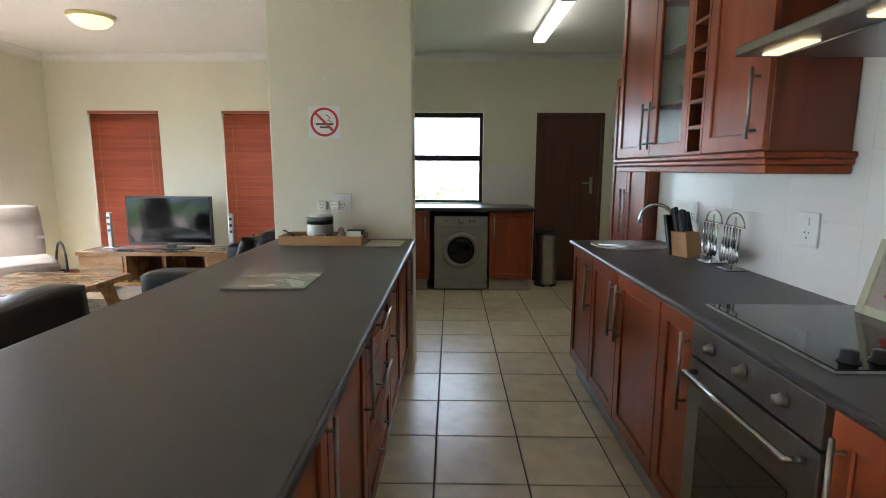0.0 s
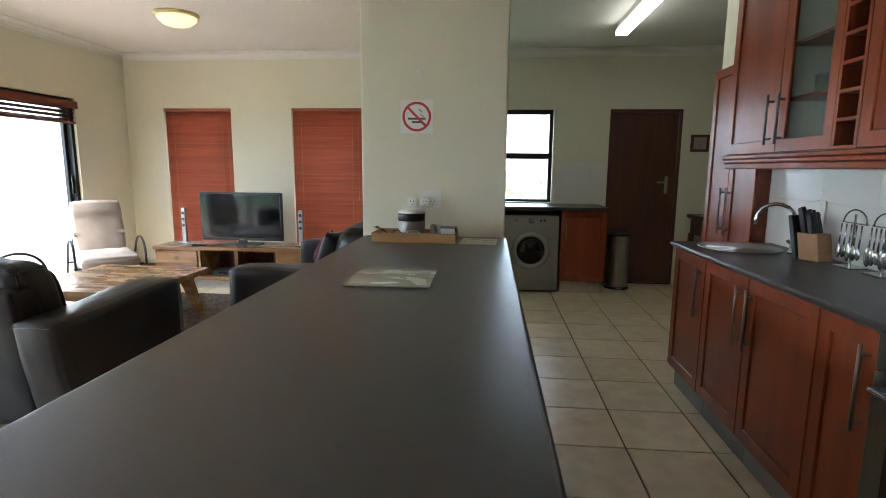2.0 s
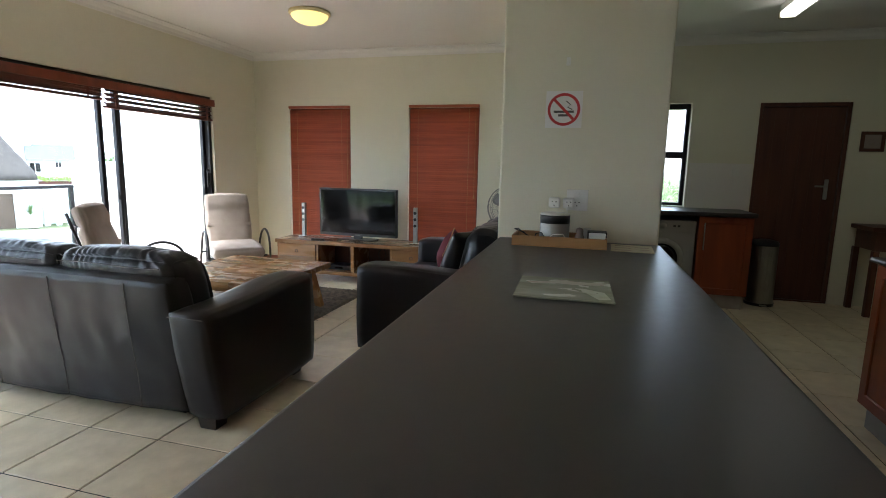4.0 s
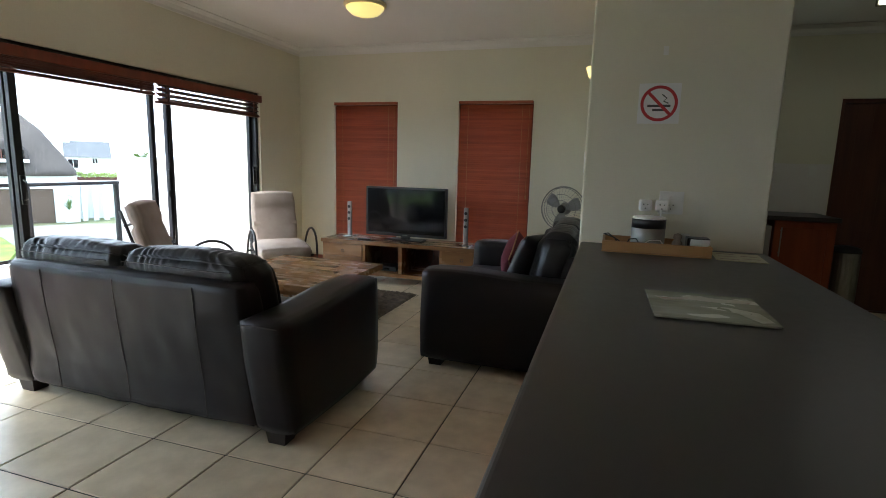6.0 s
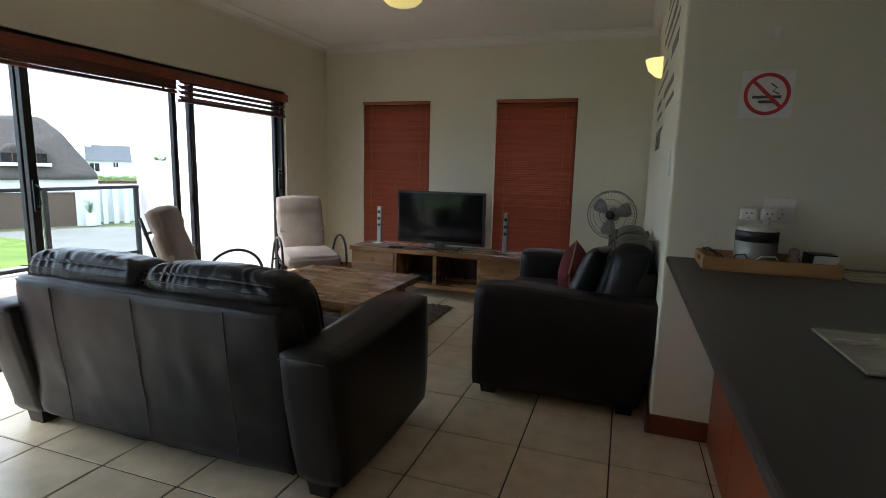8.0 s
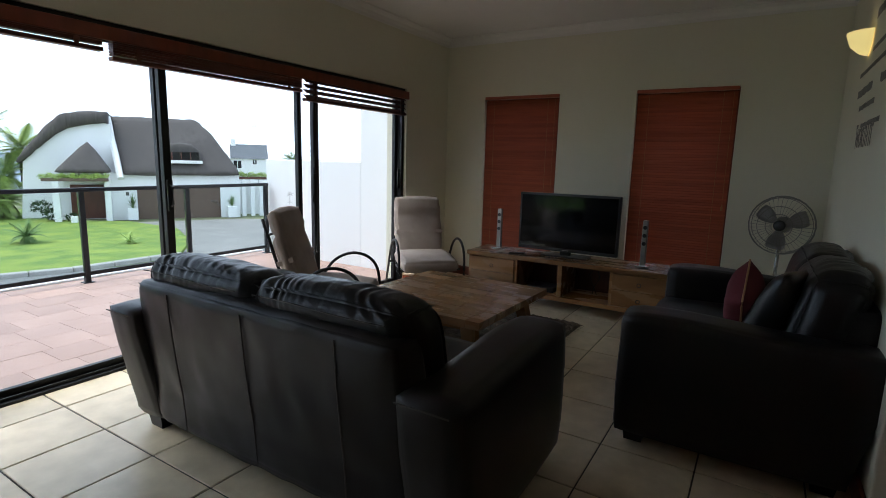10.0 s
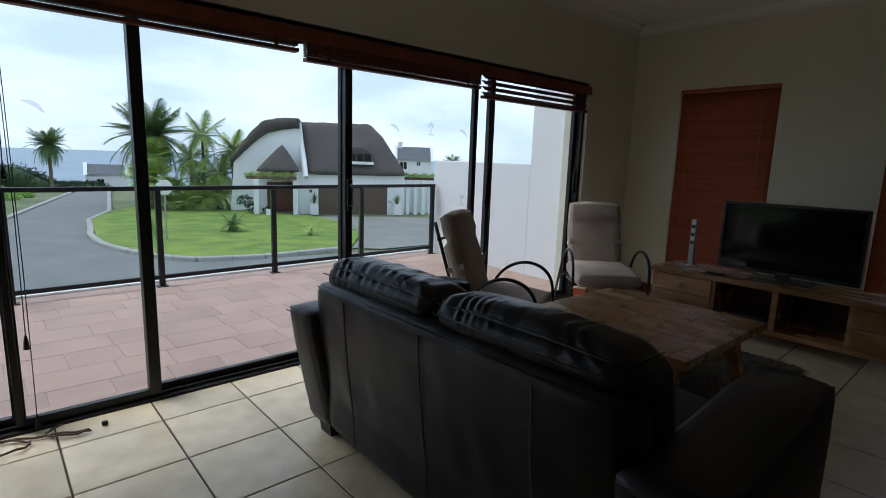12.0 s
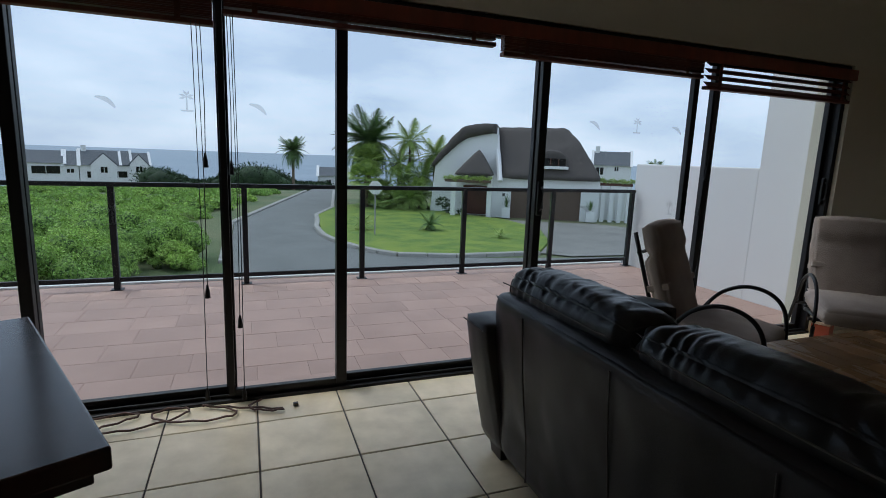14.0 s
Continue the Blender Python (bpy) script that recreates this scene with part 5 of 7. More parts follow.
tv = thing("television", "black flat-screen television switched off", "television", (-3.382, 5.64, 0.455))
part("cabinet", box(-0.475, 0.475, -0.015, 0.035, 0.045, 0.587, 0.006), BLACKPLASTIC, tv)
part("screen", box(-0.455, 0.455, -0.0175, -0.0145, 0.075, 0.567, 0.001, 1), SCREEN, tv, "dark glossy screen")
part("neck", box(-0.05, 0.05, -0.01, 0.025, 0.012, 0.055, 0.006), BLACKPLASTIC, tv)
part("stand", box(-0.22, 0.22, -0.09, 0.09, 0.0, 0.013, 0.005), BLACKPLASTIC, tv)
part("logo_bar", box(-0.03, 0.03, -0.0165, -0.0148, 0.055, 0.062), SILVER, tv)
for x, y in ((-4.10, 5.70), (-2.685, 5.62)):
    sp = thing("tower_speaker", "slim silver tower speaker on the television unit", "speaker", (x, y, 0.455), group="silver tower speakers")
    part("base", box(-0.055, 0.055, -0.06, 0.06, 0, 0.012, 0.004), CHROME, sp)
    part("column", box(-0.022, 0.022, -0.02, 0.02, 0.012, 0.40, 0.004), STEEL, sp)
    for z in (0.20, 0.27, 0.34):
        part("driver", turned(lathe([(0.017, 0), (0.017, 0.003), (0.010, 0.001), (0, 0.002)], 16), pose(0, -0.02, z, 90, 0, 0)), BLACKPLASTIC if z != 0.27 else INK, sp)
rm = thing("remote_control", "black remote control on the television unit", "remote control", (-3.80, 5.47, 0.455), rz=12)
part("body", box(-0.075, 0.075, -0.022, 0.022, 0, 0.018, 0.006), BLACKPLASTIC, rm)
for k in range(4):
    part("button", box(-0.05 + 0.028 * k, -0.035 + 0.028 * k, -0.008, 0.008, 0.0175, 0.0205, 0.002), GREYINK, rm)
dv = thing("media_player", "black media player in the unit's open bay", "media player", (-3.56, 5.60, 0.12))
part("case", box(-0.13, 0.13, -0.10, 0.10, 0.0, 0.05, 0.004), BLACKPLASTIC, dv)
part("display", box(-0.05, 0.05, -0.102, -0.099, 0.015, 0.035), SCREEN, dv)
cb = thing("cable", "black cables hanging in the open bay", "cable", (-3.12, 5.70, 0.12))
part("wire", tube([(0, 0, 0.0), (0.02, -0.02, 0.08), (0.06, 0, 0.16), (0.02, 0.03, 0.26)], 0.004, 6), BLACKPLASTIC, cb)
part("wire", tube([(0.04, 0, 0.0), (0.0, -0.02, 0.10), (-0.04, 0, 0.18), (0.02, 0.03, 0.27)], 0.004, 6), BLACKPLASTIC, cb)


# armchairs
def armchair(at, rz, label):
    c = thing("armchair", label, "armchair", at, rz, group="bentwood-style armchairs")
    for sx in (-1, 1):
        x = sx * 0.305
        pts = [(x, 0.36, 0.014), (x, 0.22, 0.24), (x, 0.08, 0.47), (x, -0.01, 0.555), (x, -0.12, 0.59), (x, -0.23, 0.565), (x, -0.30, 0.49), (x, -0.325, 0.36), (x, -0.32, 0.18), (x, -0.31, 0.014)]
        part("arm_frame", tube(eased(pts), 0.0115, 10), BLACKALU, c, "black tubular steel arm loop", smooth=True)
        part("back_rail", tube(eased([(sx * 0.235, -0.20, 0.31), (sx * 0.235, 0.12, 0.30), (sx * 0.225, 0.20, 0.34), (sx * 0.19, 0.395, 0.89)]), 0.012, 8), BLACKALU, c, smooth=True)
    part("cross_bar", tube([(-0.305, 0.16, 0.335), (0.305, 0.16, 0.335)], 0.011, 8), BLACKALU, c)
    part("cross_bar", tube([(-0.305, -0.20, 0.31), (0.305, -0.20, 0.31)], 0.011, 8), BLACKALU, c)
    part("cross_bar", tube([(-0.21, 0.36, 0.78), (0.21, 0.36, 0.78)], 0.010, 8), BLACKALU, c)
    part("seat_cushion", turned(soft_box(-0.25, 0.25, -0.33, 0.17, -0.055, 0.055, 0.045, puff=0.018, wrinkle=0.004, cuts=10), pose(0, 0, 0.385, 4, 0, 0)), FABRIC, c, smooth=True)
    bk = soft_box(-0.225, 0.225, -0.05, 0.05, 0.0, 0.570, 0.045, puff=0.014, wrinkle=0.004, cuts=16, seed=2)
    for v in bk.verts:
        f = math.exp(-((v.co.z - 0.40) / 0.022) ** 2) * (1 - 0.25 * math.cos(v.co.x * 16))
        v.co.y *= 1 - 0.30 * f
        if v.co.z > 0.40:
            v.co.y -= 0.02
    part("back_cushion", turned(bk, pose(0, 0.155, 0.40, -19, 0, 0)), FABRIC, c, smooth=True)
    part("strap", turned(box(-0.232, 0.232, -0.058, 0.062, 0.20, 0.235, 0.004), pose(0, 0.155, 0.40, -19, 0, 0)), FABRIC, c)
    return c


armchair((-4.58, 5.03, 0), 48, "beige upholstered armchair with black tubular arms, facing the room")
armchair((-4.49, 3.64, 0), 118, "beige upholstered armchair with black tubular arms, turned to the television")

rb = thing("red_box", "small red box on the floor beside the armchair", "box", (-4.93, 5.30, 0), rz=20)
part("carton", box(-0.06, 0.06, -0.06, 0.06, 0, 0.13, 0.004), mat("orange red card", (0.34, 0.055, 0.02), None, 0.5, scale=9), rb)
part("lid", box(-0.064, 0.064, -0.064, 0.064, 0.131, 0.15, 0.004), mat("pale card", (0.42, 0.30, 0.2), None, 0.6, scale=9), rb)

# pedestal fan
fan = thing("pedestal_fan", "grey pedestal fan with a wire cage", "fan", (-1.68, 5.72, 0))
fan.matrix_basis = pose(-1.705, 5.88, 0, 0, 0, -12) @ Matrix.Scale(1.03, 4)
part("base", lathe([(0.19, 0), (0.19, 0.015), (0.17, 0.03), (0.03, 0.045), (0, 0.045)], 28), BLACKPLASTIC, fan, smooth=True)
part("pole", tube([(0, 0, 0.04), (0, 0, 0.77)], 0.013), CHROME, fan)
part("motor", turned(lathe([(0.0, -0.05), (0.055, -0.045), (0.065, 0.0), (0.05, 0.06), (0, 0.07)], 20), pose(0, 0.06, 0.850, 90, 0, 0)), SILVER, fan, smooth=True)
hub = part("hub", turned(lathe([(0.0, 0.045), (0.03, 0.042), (0.042, 0.03), (0.042, 0.0), (0, 0)], 20), pose(0, -0.045, 0.850, 90, 0, 0)), BLACKPLASTIC, fan, smooth=True)
cage = bmesh.new()
for y, r in ((-0.055, 0.215), (-0.085, 0.15), (0.035, 0.215), (-0.01, 0.225), (-0.095, 0.09)):
    tube([(r * math.cos(a), y, 0.850 + r * math.sin(a)) for a in np.linspace(0, 2 * math.pi, 29)[:-1]], 0.003 if r < 0.22 else 0.006, 5, cage, closed=True)
part("cage_ring", cage, SILVER, fan)
sp = bmesh.new()
for a in np.linspace(0, 2 * math.pi, 41)[:-1]:
    for r, y in ((1, 1),):
        tube([(0.045 * math.cos(a), -0.098, 0.850 + 0.045 * math.sin(a)), (0.12 * math.cos(a), -0.092, 0.850 + 0.12 * math.sin(a)), (0.20 * math.cos(a), -0.065, 0.850 + 0.20 * math.sin(a)), (0.225 * math.cos(a), -0.01, 0.850 + 0.225 * math.sin(a))], 0.0014, 4, sp)
part("cage_guard", sp, SILVER, fan)
for k in range(3):
    bm = bmesh.new()
    a0 = k * 2 * math.pi / 3 + 0.4
    prev = None
    for i in range(7):
        r = 0.035 + 0.155 * i / 6
        sw = 0.14 + 0.36 * math.sin(math.pi * (0.25 + 0.6 * i / 6))
        p = [bm.verts.new((r * math.cos(a0 + e * sw), -0.03 + e * 0.018, 0.850 + r * math.sin(a0 + e * sw))) for e in (-1, -0.3, 0.4, 1)]
        if prev:
            for q in range(3):
                bm.faces.new((prev[q], prev[q + 1], p[q + 1], p[q]))
        prev = p
    bmesh.ops.solidify(bm, geom=bm.faces[:], thickness=0.003)
    part("blade", bm, PLINTH, fan, smooth=True)


# dining table
dt = thing("dining_table", "dark polished wooden dining table with a thick top", "dining table", (-3.45, -0.02, 0), rz=24.4)
part("tabletop", box(-0.48, 0.48, -0.9, 0.9, 0.705, 0.75, 0.006), MAHOG, dt)
part("lipping", box(-0.455, 0.455, -0.875, 0.875, 0.675, 0.7045, 0.004), MAHOG, dt)
for sx in (-1, 1):
    part("apron", box(sx * 0.40 - 0.012, sx * 0.40 + 0.012, -0.78, 0.78, 0.59, 0.6745, 0.003), MAHOG, dt)
    part("apron", box(-0.388, 0.388, sx * 0.78 - 0.012, sx * 0.78 + 0.012, 0.59, 0.6745, 0.003), MAHOG, dt)
    for sy in (-1, 1):
        part("leg", box(sx * 0.39 - 0.04, sx * 0.39 + 0.04, sy * 0.77 - 0.04, sy * 0.77 + 0.04, 0, 0.59, 0.006), MAHOG, dt)


def floor_cord():
    c = thing("extension_cord", "brown cord lying in loose loops by the glass doors", "cord", (-5.0, 1.12, 0.006))
    pts = [Vector((-0.02, -0.85, 0))]
    for k in range(90):
        f = k / 89
        pts.append(Vector((0.02 + 0.07 * math.sin(f * 23) + 0.06 * noise.noise(Vector((f * 9, 0, 0))), -0.75 + 1.0 * f + 0.13 * math.cos(f * 29), 0.004 + 0.004 * (k % 3))))
    part("wire", tube(pts, 0.005, 6), mat("brown cord rubber", (0.10, 0.045, 0.03), None, 0.6, scale=20), c, smooth=True)
    part("plug", box(0.035, 0.055, 0.30, 0.325, -0.004, 0.014, 0.004), BLACKPLASTIC, c)


floor_cord()

# lettering on the partition
lt = thing("wall_lettering", "grey vinyl lettering in lines on the cream wall", "wall decal", (PX0 - 0.0015, 4.47, 0))
font = bpy.data.curves.new("worth", "FONT")
font.body, font.size, font.extrude, font.align_x = "WORTH IT", 0.17, 0.0008, "CENTER"
tmp = new("tmp_text", font)
me = bpy.data.meshes.new_from_object(tmp.evaluated_get(bpy.context.evaluated_depsgraph_get()))
bpy.data.objects.remove(tmp)
me.materials.clear()
me.materials.append(VINYL)
wo = new("lettering", me)
wo.parent = lt
wo.matrix_basis = pose(0, 0.34, 1.455, 90, 0, -90) @ Matrix.Diagonal((0.72, 1.0, 1.0, 1))
for z, h, spans in ((1.585, 0.03, ((-0.10, 0.52), (0.60, 0.66))), (1.70, 0.035, ((-0.85, -0.25), (0.15, 0.7))), (1.80, 0.055, ((-0.75, 0.05), (0.30, 0.85))), (1.92, 0.03, ((-0.2, 0.85),)),
                    (1.99, 0.075, ((-0.86, -0.42),)), (2.02, 0.03, ((0.0, 0.5),)), (2.12, 0.035, ((-0.8, 0.1),)), (2.22, 0.06, ((-0.6, 0.5),)), (2.34, 0.035, ((-0.8, 0.6),)), (2.44, 0.05, ((-0.3, 0.3),))):
    for a, b in spans:
        x = a
        while x < b - 0.02:
            w = random.uniform(0.02, 0.05) * h / 0.035
            part("letter_bar", box(-0.0008, 0.0008, x, min(x + w, b), z - h / 2 * random.uniform(0.7, 1.0), z + h / 2 * random.uniform(0.7, 1.0)), VINYL, lt)
            x += w + 0.008
socket("light_switch", PX0, 3.44, 1.335, 0.07, 0.12, "w", "white light switch on the partition wall", 0)


# small frosted decals stuck on the glass
def decal(y, z, kind, x=-5.120, s=1.0):
    d = thing("glass_decal", "small frosted " + ("fish" if kind else "palm tree") + " decal stuck on the glass", "decal", (x, y, z), group="decals on the glass")
    t = bmesh.new()
    if kind:
        up = [(-0.045 + 0.09 * k / 8, 0.020 * math.sin(math.pi * k / 8) - 0.004) for k in range(9)]
        dn = [(0.045 - 0.09 * k / 8, 0.006 * math.sin(math.pi * k / 8) - 0.012) for k in range(9)]
        t.faces.new([t.verts.new((0, (0.85 * a + 0.5 * b) * s, (0.85 * b - 0.5 * a) * s)) for a, b in up + dn])
    else:
        for a in (20, 70, 110, 160, 200, 340):
            ca, sa = math.cos(radians(a)), math.sin(radians(a))
            t.faces.new([t.verts.new((0, p * s, (q + 0.03) * s)) for p, q in ((0, 0), (0.018 * ca - 0.006 * sa, 0.018 * sa + 0.006 * ca), (0.035 * ca, 0.03 * sa), (0.018 * ca + 0.006 * sa, 0.018 * sa - 0.006 * ca))])
        t.faces.new([t.verts.new((0, p * s, q * s)) for p, q in ((-0.003, 0.03), (-0.005, -0.03), (0.005, -0.03), (0.003, 0.03))])
        t.faces.new([t.verts.new((0, p * s, q * s)) for p, q in ((-0.03, -0.03), (0.03, -0.03), (0.025, -0.038), (-0.025, -0.038))])
    part("film", t, DECAL, d)


for y, z, k in ((0.653, 1.465, 1), (0.978, 1.475, 0), (1.293, 1.47, 1), (3.224, 1.50, 1), (3.54, 1.50, 0), (3.863, 1.50, 1), (0.645, 0.945, 0), (0.966, 0.94, 1), (3.20, 0.985, 1), (3.869, 0.985, 0)):
    decal(y, z, k, -5.121 if y > 3 else -5.172 if y < 1.1 else -5.121)


# ---- terrace ----
TX0, TX1 = -7.95, -5.31
structure("terrace", box(TX0, TX1, -4.6, 5.90, -0.30, -0.0365), TERRAGROUT, "terrace slab bedded with pink pavers", "terrace")
structure("terrace_kerb", box(TX0 - 0.14, TX0, -4.6, 5.90, -0.6, -0.012, 0.01), WHITEWALL, "white rendered terrace edge", "kerb")
structure("wall_terrace", prism([(-5.31, 5.90), (-6.11, 5.90), (-6.11, 6.30), (-5.31, 6.30)], -4.0, 3.2), WHITEWALL, "tall white rendered wall beside the terrace", "wall")
structure("wall_parapet", prism([(-6.11, 5.902), (-7.84, 5.902), (-7.84, 6.298), (-6.11, 6.298)], -4.0, 1.28, 0.015), WHITEWALL, "white rendered terrace parapet wall", "wall")
structure("wall_house_front", box(-8.03, -5.312, -4.8, 5.88, -4.0, -0.301), WHITEWALL, "white rendered storey under the terrace", "wall")

structure("threshold", box(-5.312, -5.204, GLASS_Y[0], GLASS_Y[1], -0.03, 0.006, 0.004), TERRA, "pink paver threshold under the sliding doors", "threshold")


def balustrade():
    ys = [5.83, 4.66, 3.51, 2.353, 1.20, 0.09, -1.06, -2.21, -3.36]
    x = -7.78
    b = thing("balustrade", "black metal terrace balustrade with clear glass panels", "balustrade", (x, 1.4, -0.036))
    for y in ys:
        p = part("post", box(-0.025, 0.025, y - 1.4 - 0.025, y - 1.4 + 0.025, 0.0, 0.947, 0.003), BLACKALU, b)
        part("foot_plate", box(-0.05, 0.05, y - 1.4 - 0.05, y - 1.4 + 0.05, 0.0, 0.008, 0.002), BLACKALU, p)
    part("top_rail", box(-0.03, 0.03, ys[-1] - 1.4 - 0.03, ys[0] - 1.4 + 0.03, 0.947, 0.987, 0.004), BLACKALU, b)
    for y1, y0 in zip(ys, ys[1:]):
        part("bottom_rail", box(-0.018, 0.018, y0 - 1.4 + 0.025, y1 - 1.4 - 0.025, 0.075, 0.115, 0.003), BLACKALU, b)
        g = part("pane", box(-0.004, 0.004, y0 - 1.4 + 0.03, y1 - 1.4 - 0.03, 0.11, 0.951), SAFETY, b)
        g.visible_shadow = False


balustrade()

# ---- outdoors ----
GZ = -3.68
indoors = set(bpy.data.objects)
EYE = Vector((-2.28, 1.24))


def gp(x, y, f=1.10):
    p = EYE + f * (Vector((x, y)) - EYE)
    return p.x, p.y + 0.25


def ground_z(x, y):
    r = math.hypot(x + 2.3, y - 1.2)
    z = GZ - 0.065 * max(0.0, r - 62)
    if r > 190:
        z -= 0.20 * (r - 190)
    return max(z, -140.0)


def ground():
    """One sheet: level round the houses, falling away to the shore."""
    bm = bmesh.new()
    rr = [0, 12, 25, 40, 55, 70, 85, 100, 115, 130, 150, 170, 190, 230, 300, 420, 800, 1600, 4200]
    n = 72
    rings = []
    for r in rr:
        ring = []
        for k in range(n):
            a = 2 * math.pi * k / n
            x, y = -2.3 + r * math.cos(a), 1.2 + r * math.sin(a)
            wob = 0.0 if r < 60 else min(1.2, (r - 60) * 0.03) * noise.noise(Vector((x * 0.05, y * 0.05, 0)))
            ring.append(bm.verts.new((x, y, ground_z(x, y) + wob)))
        rings.append(ring)
    for a, b in zip(rings, rings[1:]):
        for k in range(n):
            bm.faces.new((a[k], a[(k + 1) % n], b[(k + 1) % n], b[k]))
    bmesh.ops.remove_doubles(bm, verts=bm.verts, dist=1e-3)
    bmesh.ops.recalc_face_normals(bm, faces=bm.faces)
    structure("ground", bm, SAND, "sandy dune ground with low scrub", "ground", smooth=True)


ground()
structure("water", box(-4300, -150, -3600, 3600, -17.0, -14.5), SEA, "grey-blue sea reaching the horizon", "sea")


def strip(name, pts, z, material, label, category, kerb=0.0):
    t = bmesh.new()
    t.faces.new([t.verts.new((x, y, z)) for x, y in pts])
    bmesh.ops.triangulate(t, faces=t.faces)
    bmesh.ops.recalc_face_normals(t, faces=t.faces)
    for f in t.faces:
        if f.normal.z < 0:
            f.normal_flip()
    return structure(name, t, material, label, category)


ROAD = [gp(*p) for p in ((-8, 1.0), (-22.5, 1.35), (-32.9, 1.6), (-39.9, 3.6), (-57.1, 8.6), (-62, 10.0), (-62, 12.5), (-55.8, 11.0), (-40.2, 8.0), (-35.8, 6.2), (-32.7, 5.8), (-29.0, 5.35), (-26.6, 5.5), (-24.2, 6.2), (-22.4, 7.3), (-21.6, 10), (-20.8, 14.0), (-20.0, 22), (-8, 22))]
strip("road", ROAD, GZ + 0.02, ASPHALT, "grey asphalt road running down to the sea", "road")
LAWN = [gp(*p) for p in ((-40.2, 8.1), (-35.8, 6.35), (-32.7, 5.95), (-29.0, 5.5), (-26.7, 5.65), (-24.3, 6.35), (-22.6, 7.4), (-21.9, 9.5), (-21.75, 13.2), (-24.2, 15.3), (-28.2, 17.3), (-32.6, 17.4), (-36, 15), (-43, 17), (-46, 13))]
t = bmesh.new()
f = t.faces.new([t.verts.new((x, y, GZ + 0.14)) for x, y in LAWN])
e = bmesh.ops.extrude_face_region(t, geom=[f])
for v in e["geom"]:
    if isinstance(v, bmesh.types.BMVert):
        v.co.z = GZ - 0.1
bmesh.ops.recalc_face_normals(t, faces=t.faces)
structure("lawn", t, GRASS, "bright green mown lawn in front of the house", "lawn")
DRIVE = [gp(*p) for p in ((-32.6, 17.5), (-28.2, 17.4), (-24.2, 15.4), (-21.8, 13.3), (-20.9, 14.2), (-20.2, 22), (-26, 25), (-30, 22.5))]
strip("driveway", DRIVE, GZ + 0.06, PAVING, "grey block-paved driveway", "driveway")
kb2 = thing("kerb", "pale concrete kerb along the lawn and road", "kerb", kind="structure")
line = [gp(*p) for p in ((-57.1, 11.2), (-40.2, 8.05), (-35.8, 6.27), (-32.7, 5.87), (-30.6, 5.5), (-29.0, 5.42), (-27.6, 5.42), (-26.6, 5.57), (-25.3, 5.9), (-24.2, 6.27), (-23.2, 6.8), (-22.5, 7.35), (-21.8, 9.5), (-21.7, 13.2))]
for (ax, ay), (bx_, by) in zip(line, line[1:]):
    d = Vector((bx_ - ax, by - ay))
    n_ = max(1, int(d.length / 1.2))
    for k in range(n_):
        c = Vector((ax, ay)) + d * ((k + 0.5) / n_)
        o = new("kerb_stone", mesh_of("kerb_stone", box(-d.length / n_ / 2 + 0.01, d.length / n_ / 2 - 0.01, -0.14, 0.14, -0.1, 0.18, 0.03, 1), KERB))
        o.parent = kb2
        o.matrix_basis = pose(c.x, c.y, GZ, 0, 0, math.degrees(math.atan2(d.y, d.x)))
line2 = [gp(*p) for p in ((-22.5, 1.15), (-32.9, 1.42), (-39.9, 3.42), (-57.1, 8.4))]
verge = thing("kerb", "pale concrete kerb along the dune side of the road", "kerb", kind="structure")
for (ax, ay), (bx_, by) in zip(line2, line2[1:]):
    d = Vector((bx_ - ax, by - ay))
    n_ = max(1, int(d.length / 2.0))
    for k in range(n_):
        c = Vector((ax, ay)) + d * ((k + 0.5) / n_)
        o = new("kerb_stone", mesh_of("kerb_stone", box(-d.length / n_ / 2 + 0.01, d.length / n_ / 2 - 0.01, -0.16, 0.16, -0.1, 0.12, 0.03, 1), KERB))
        o.parent = verge
        o.matrix_basis = pose(c.x, c.y, GZ, 0, 0, math.degrees(math.atan2(d.y, d.x)))


# the thatched house over the road
def roof_solid(faces_pts, wob=0.05, cuts=5):
    """A closed thatch body from its faces, subdivided and roughened."""
    t = bmesh.new()
    for pts in faces_pts:
        t.faces.new([t.verts.new(p) for p in pts])
    bmesh.ops.remove_doubles(t, verts=t.verts, dist=1e-3)
    bmesh.ops.triangulate(t, faces=t.faces)
    for _ in range(3):
        bmesh.ops.subdivide_edges(t, edges=[e for e in t.edges if e.calc_length() > 0.5], cuts=1)
        bmesh.ops.triangulate(t, faces=t.faces)
    bmesh.ops.smooth_vert(t, verts=t.verts, factor=0.5, use_axis_x=True, use_axis_y=True, use_axis_z=True)
    for v in t.verts:
        v.co += wob * noise.noise_vector(v.co * 1.7) + wob * 0.5 * noise.noise_vector(v.co * 6)
    bmesh.ops.recalc_face_normals(t, faces=t.faces)
    return t


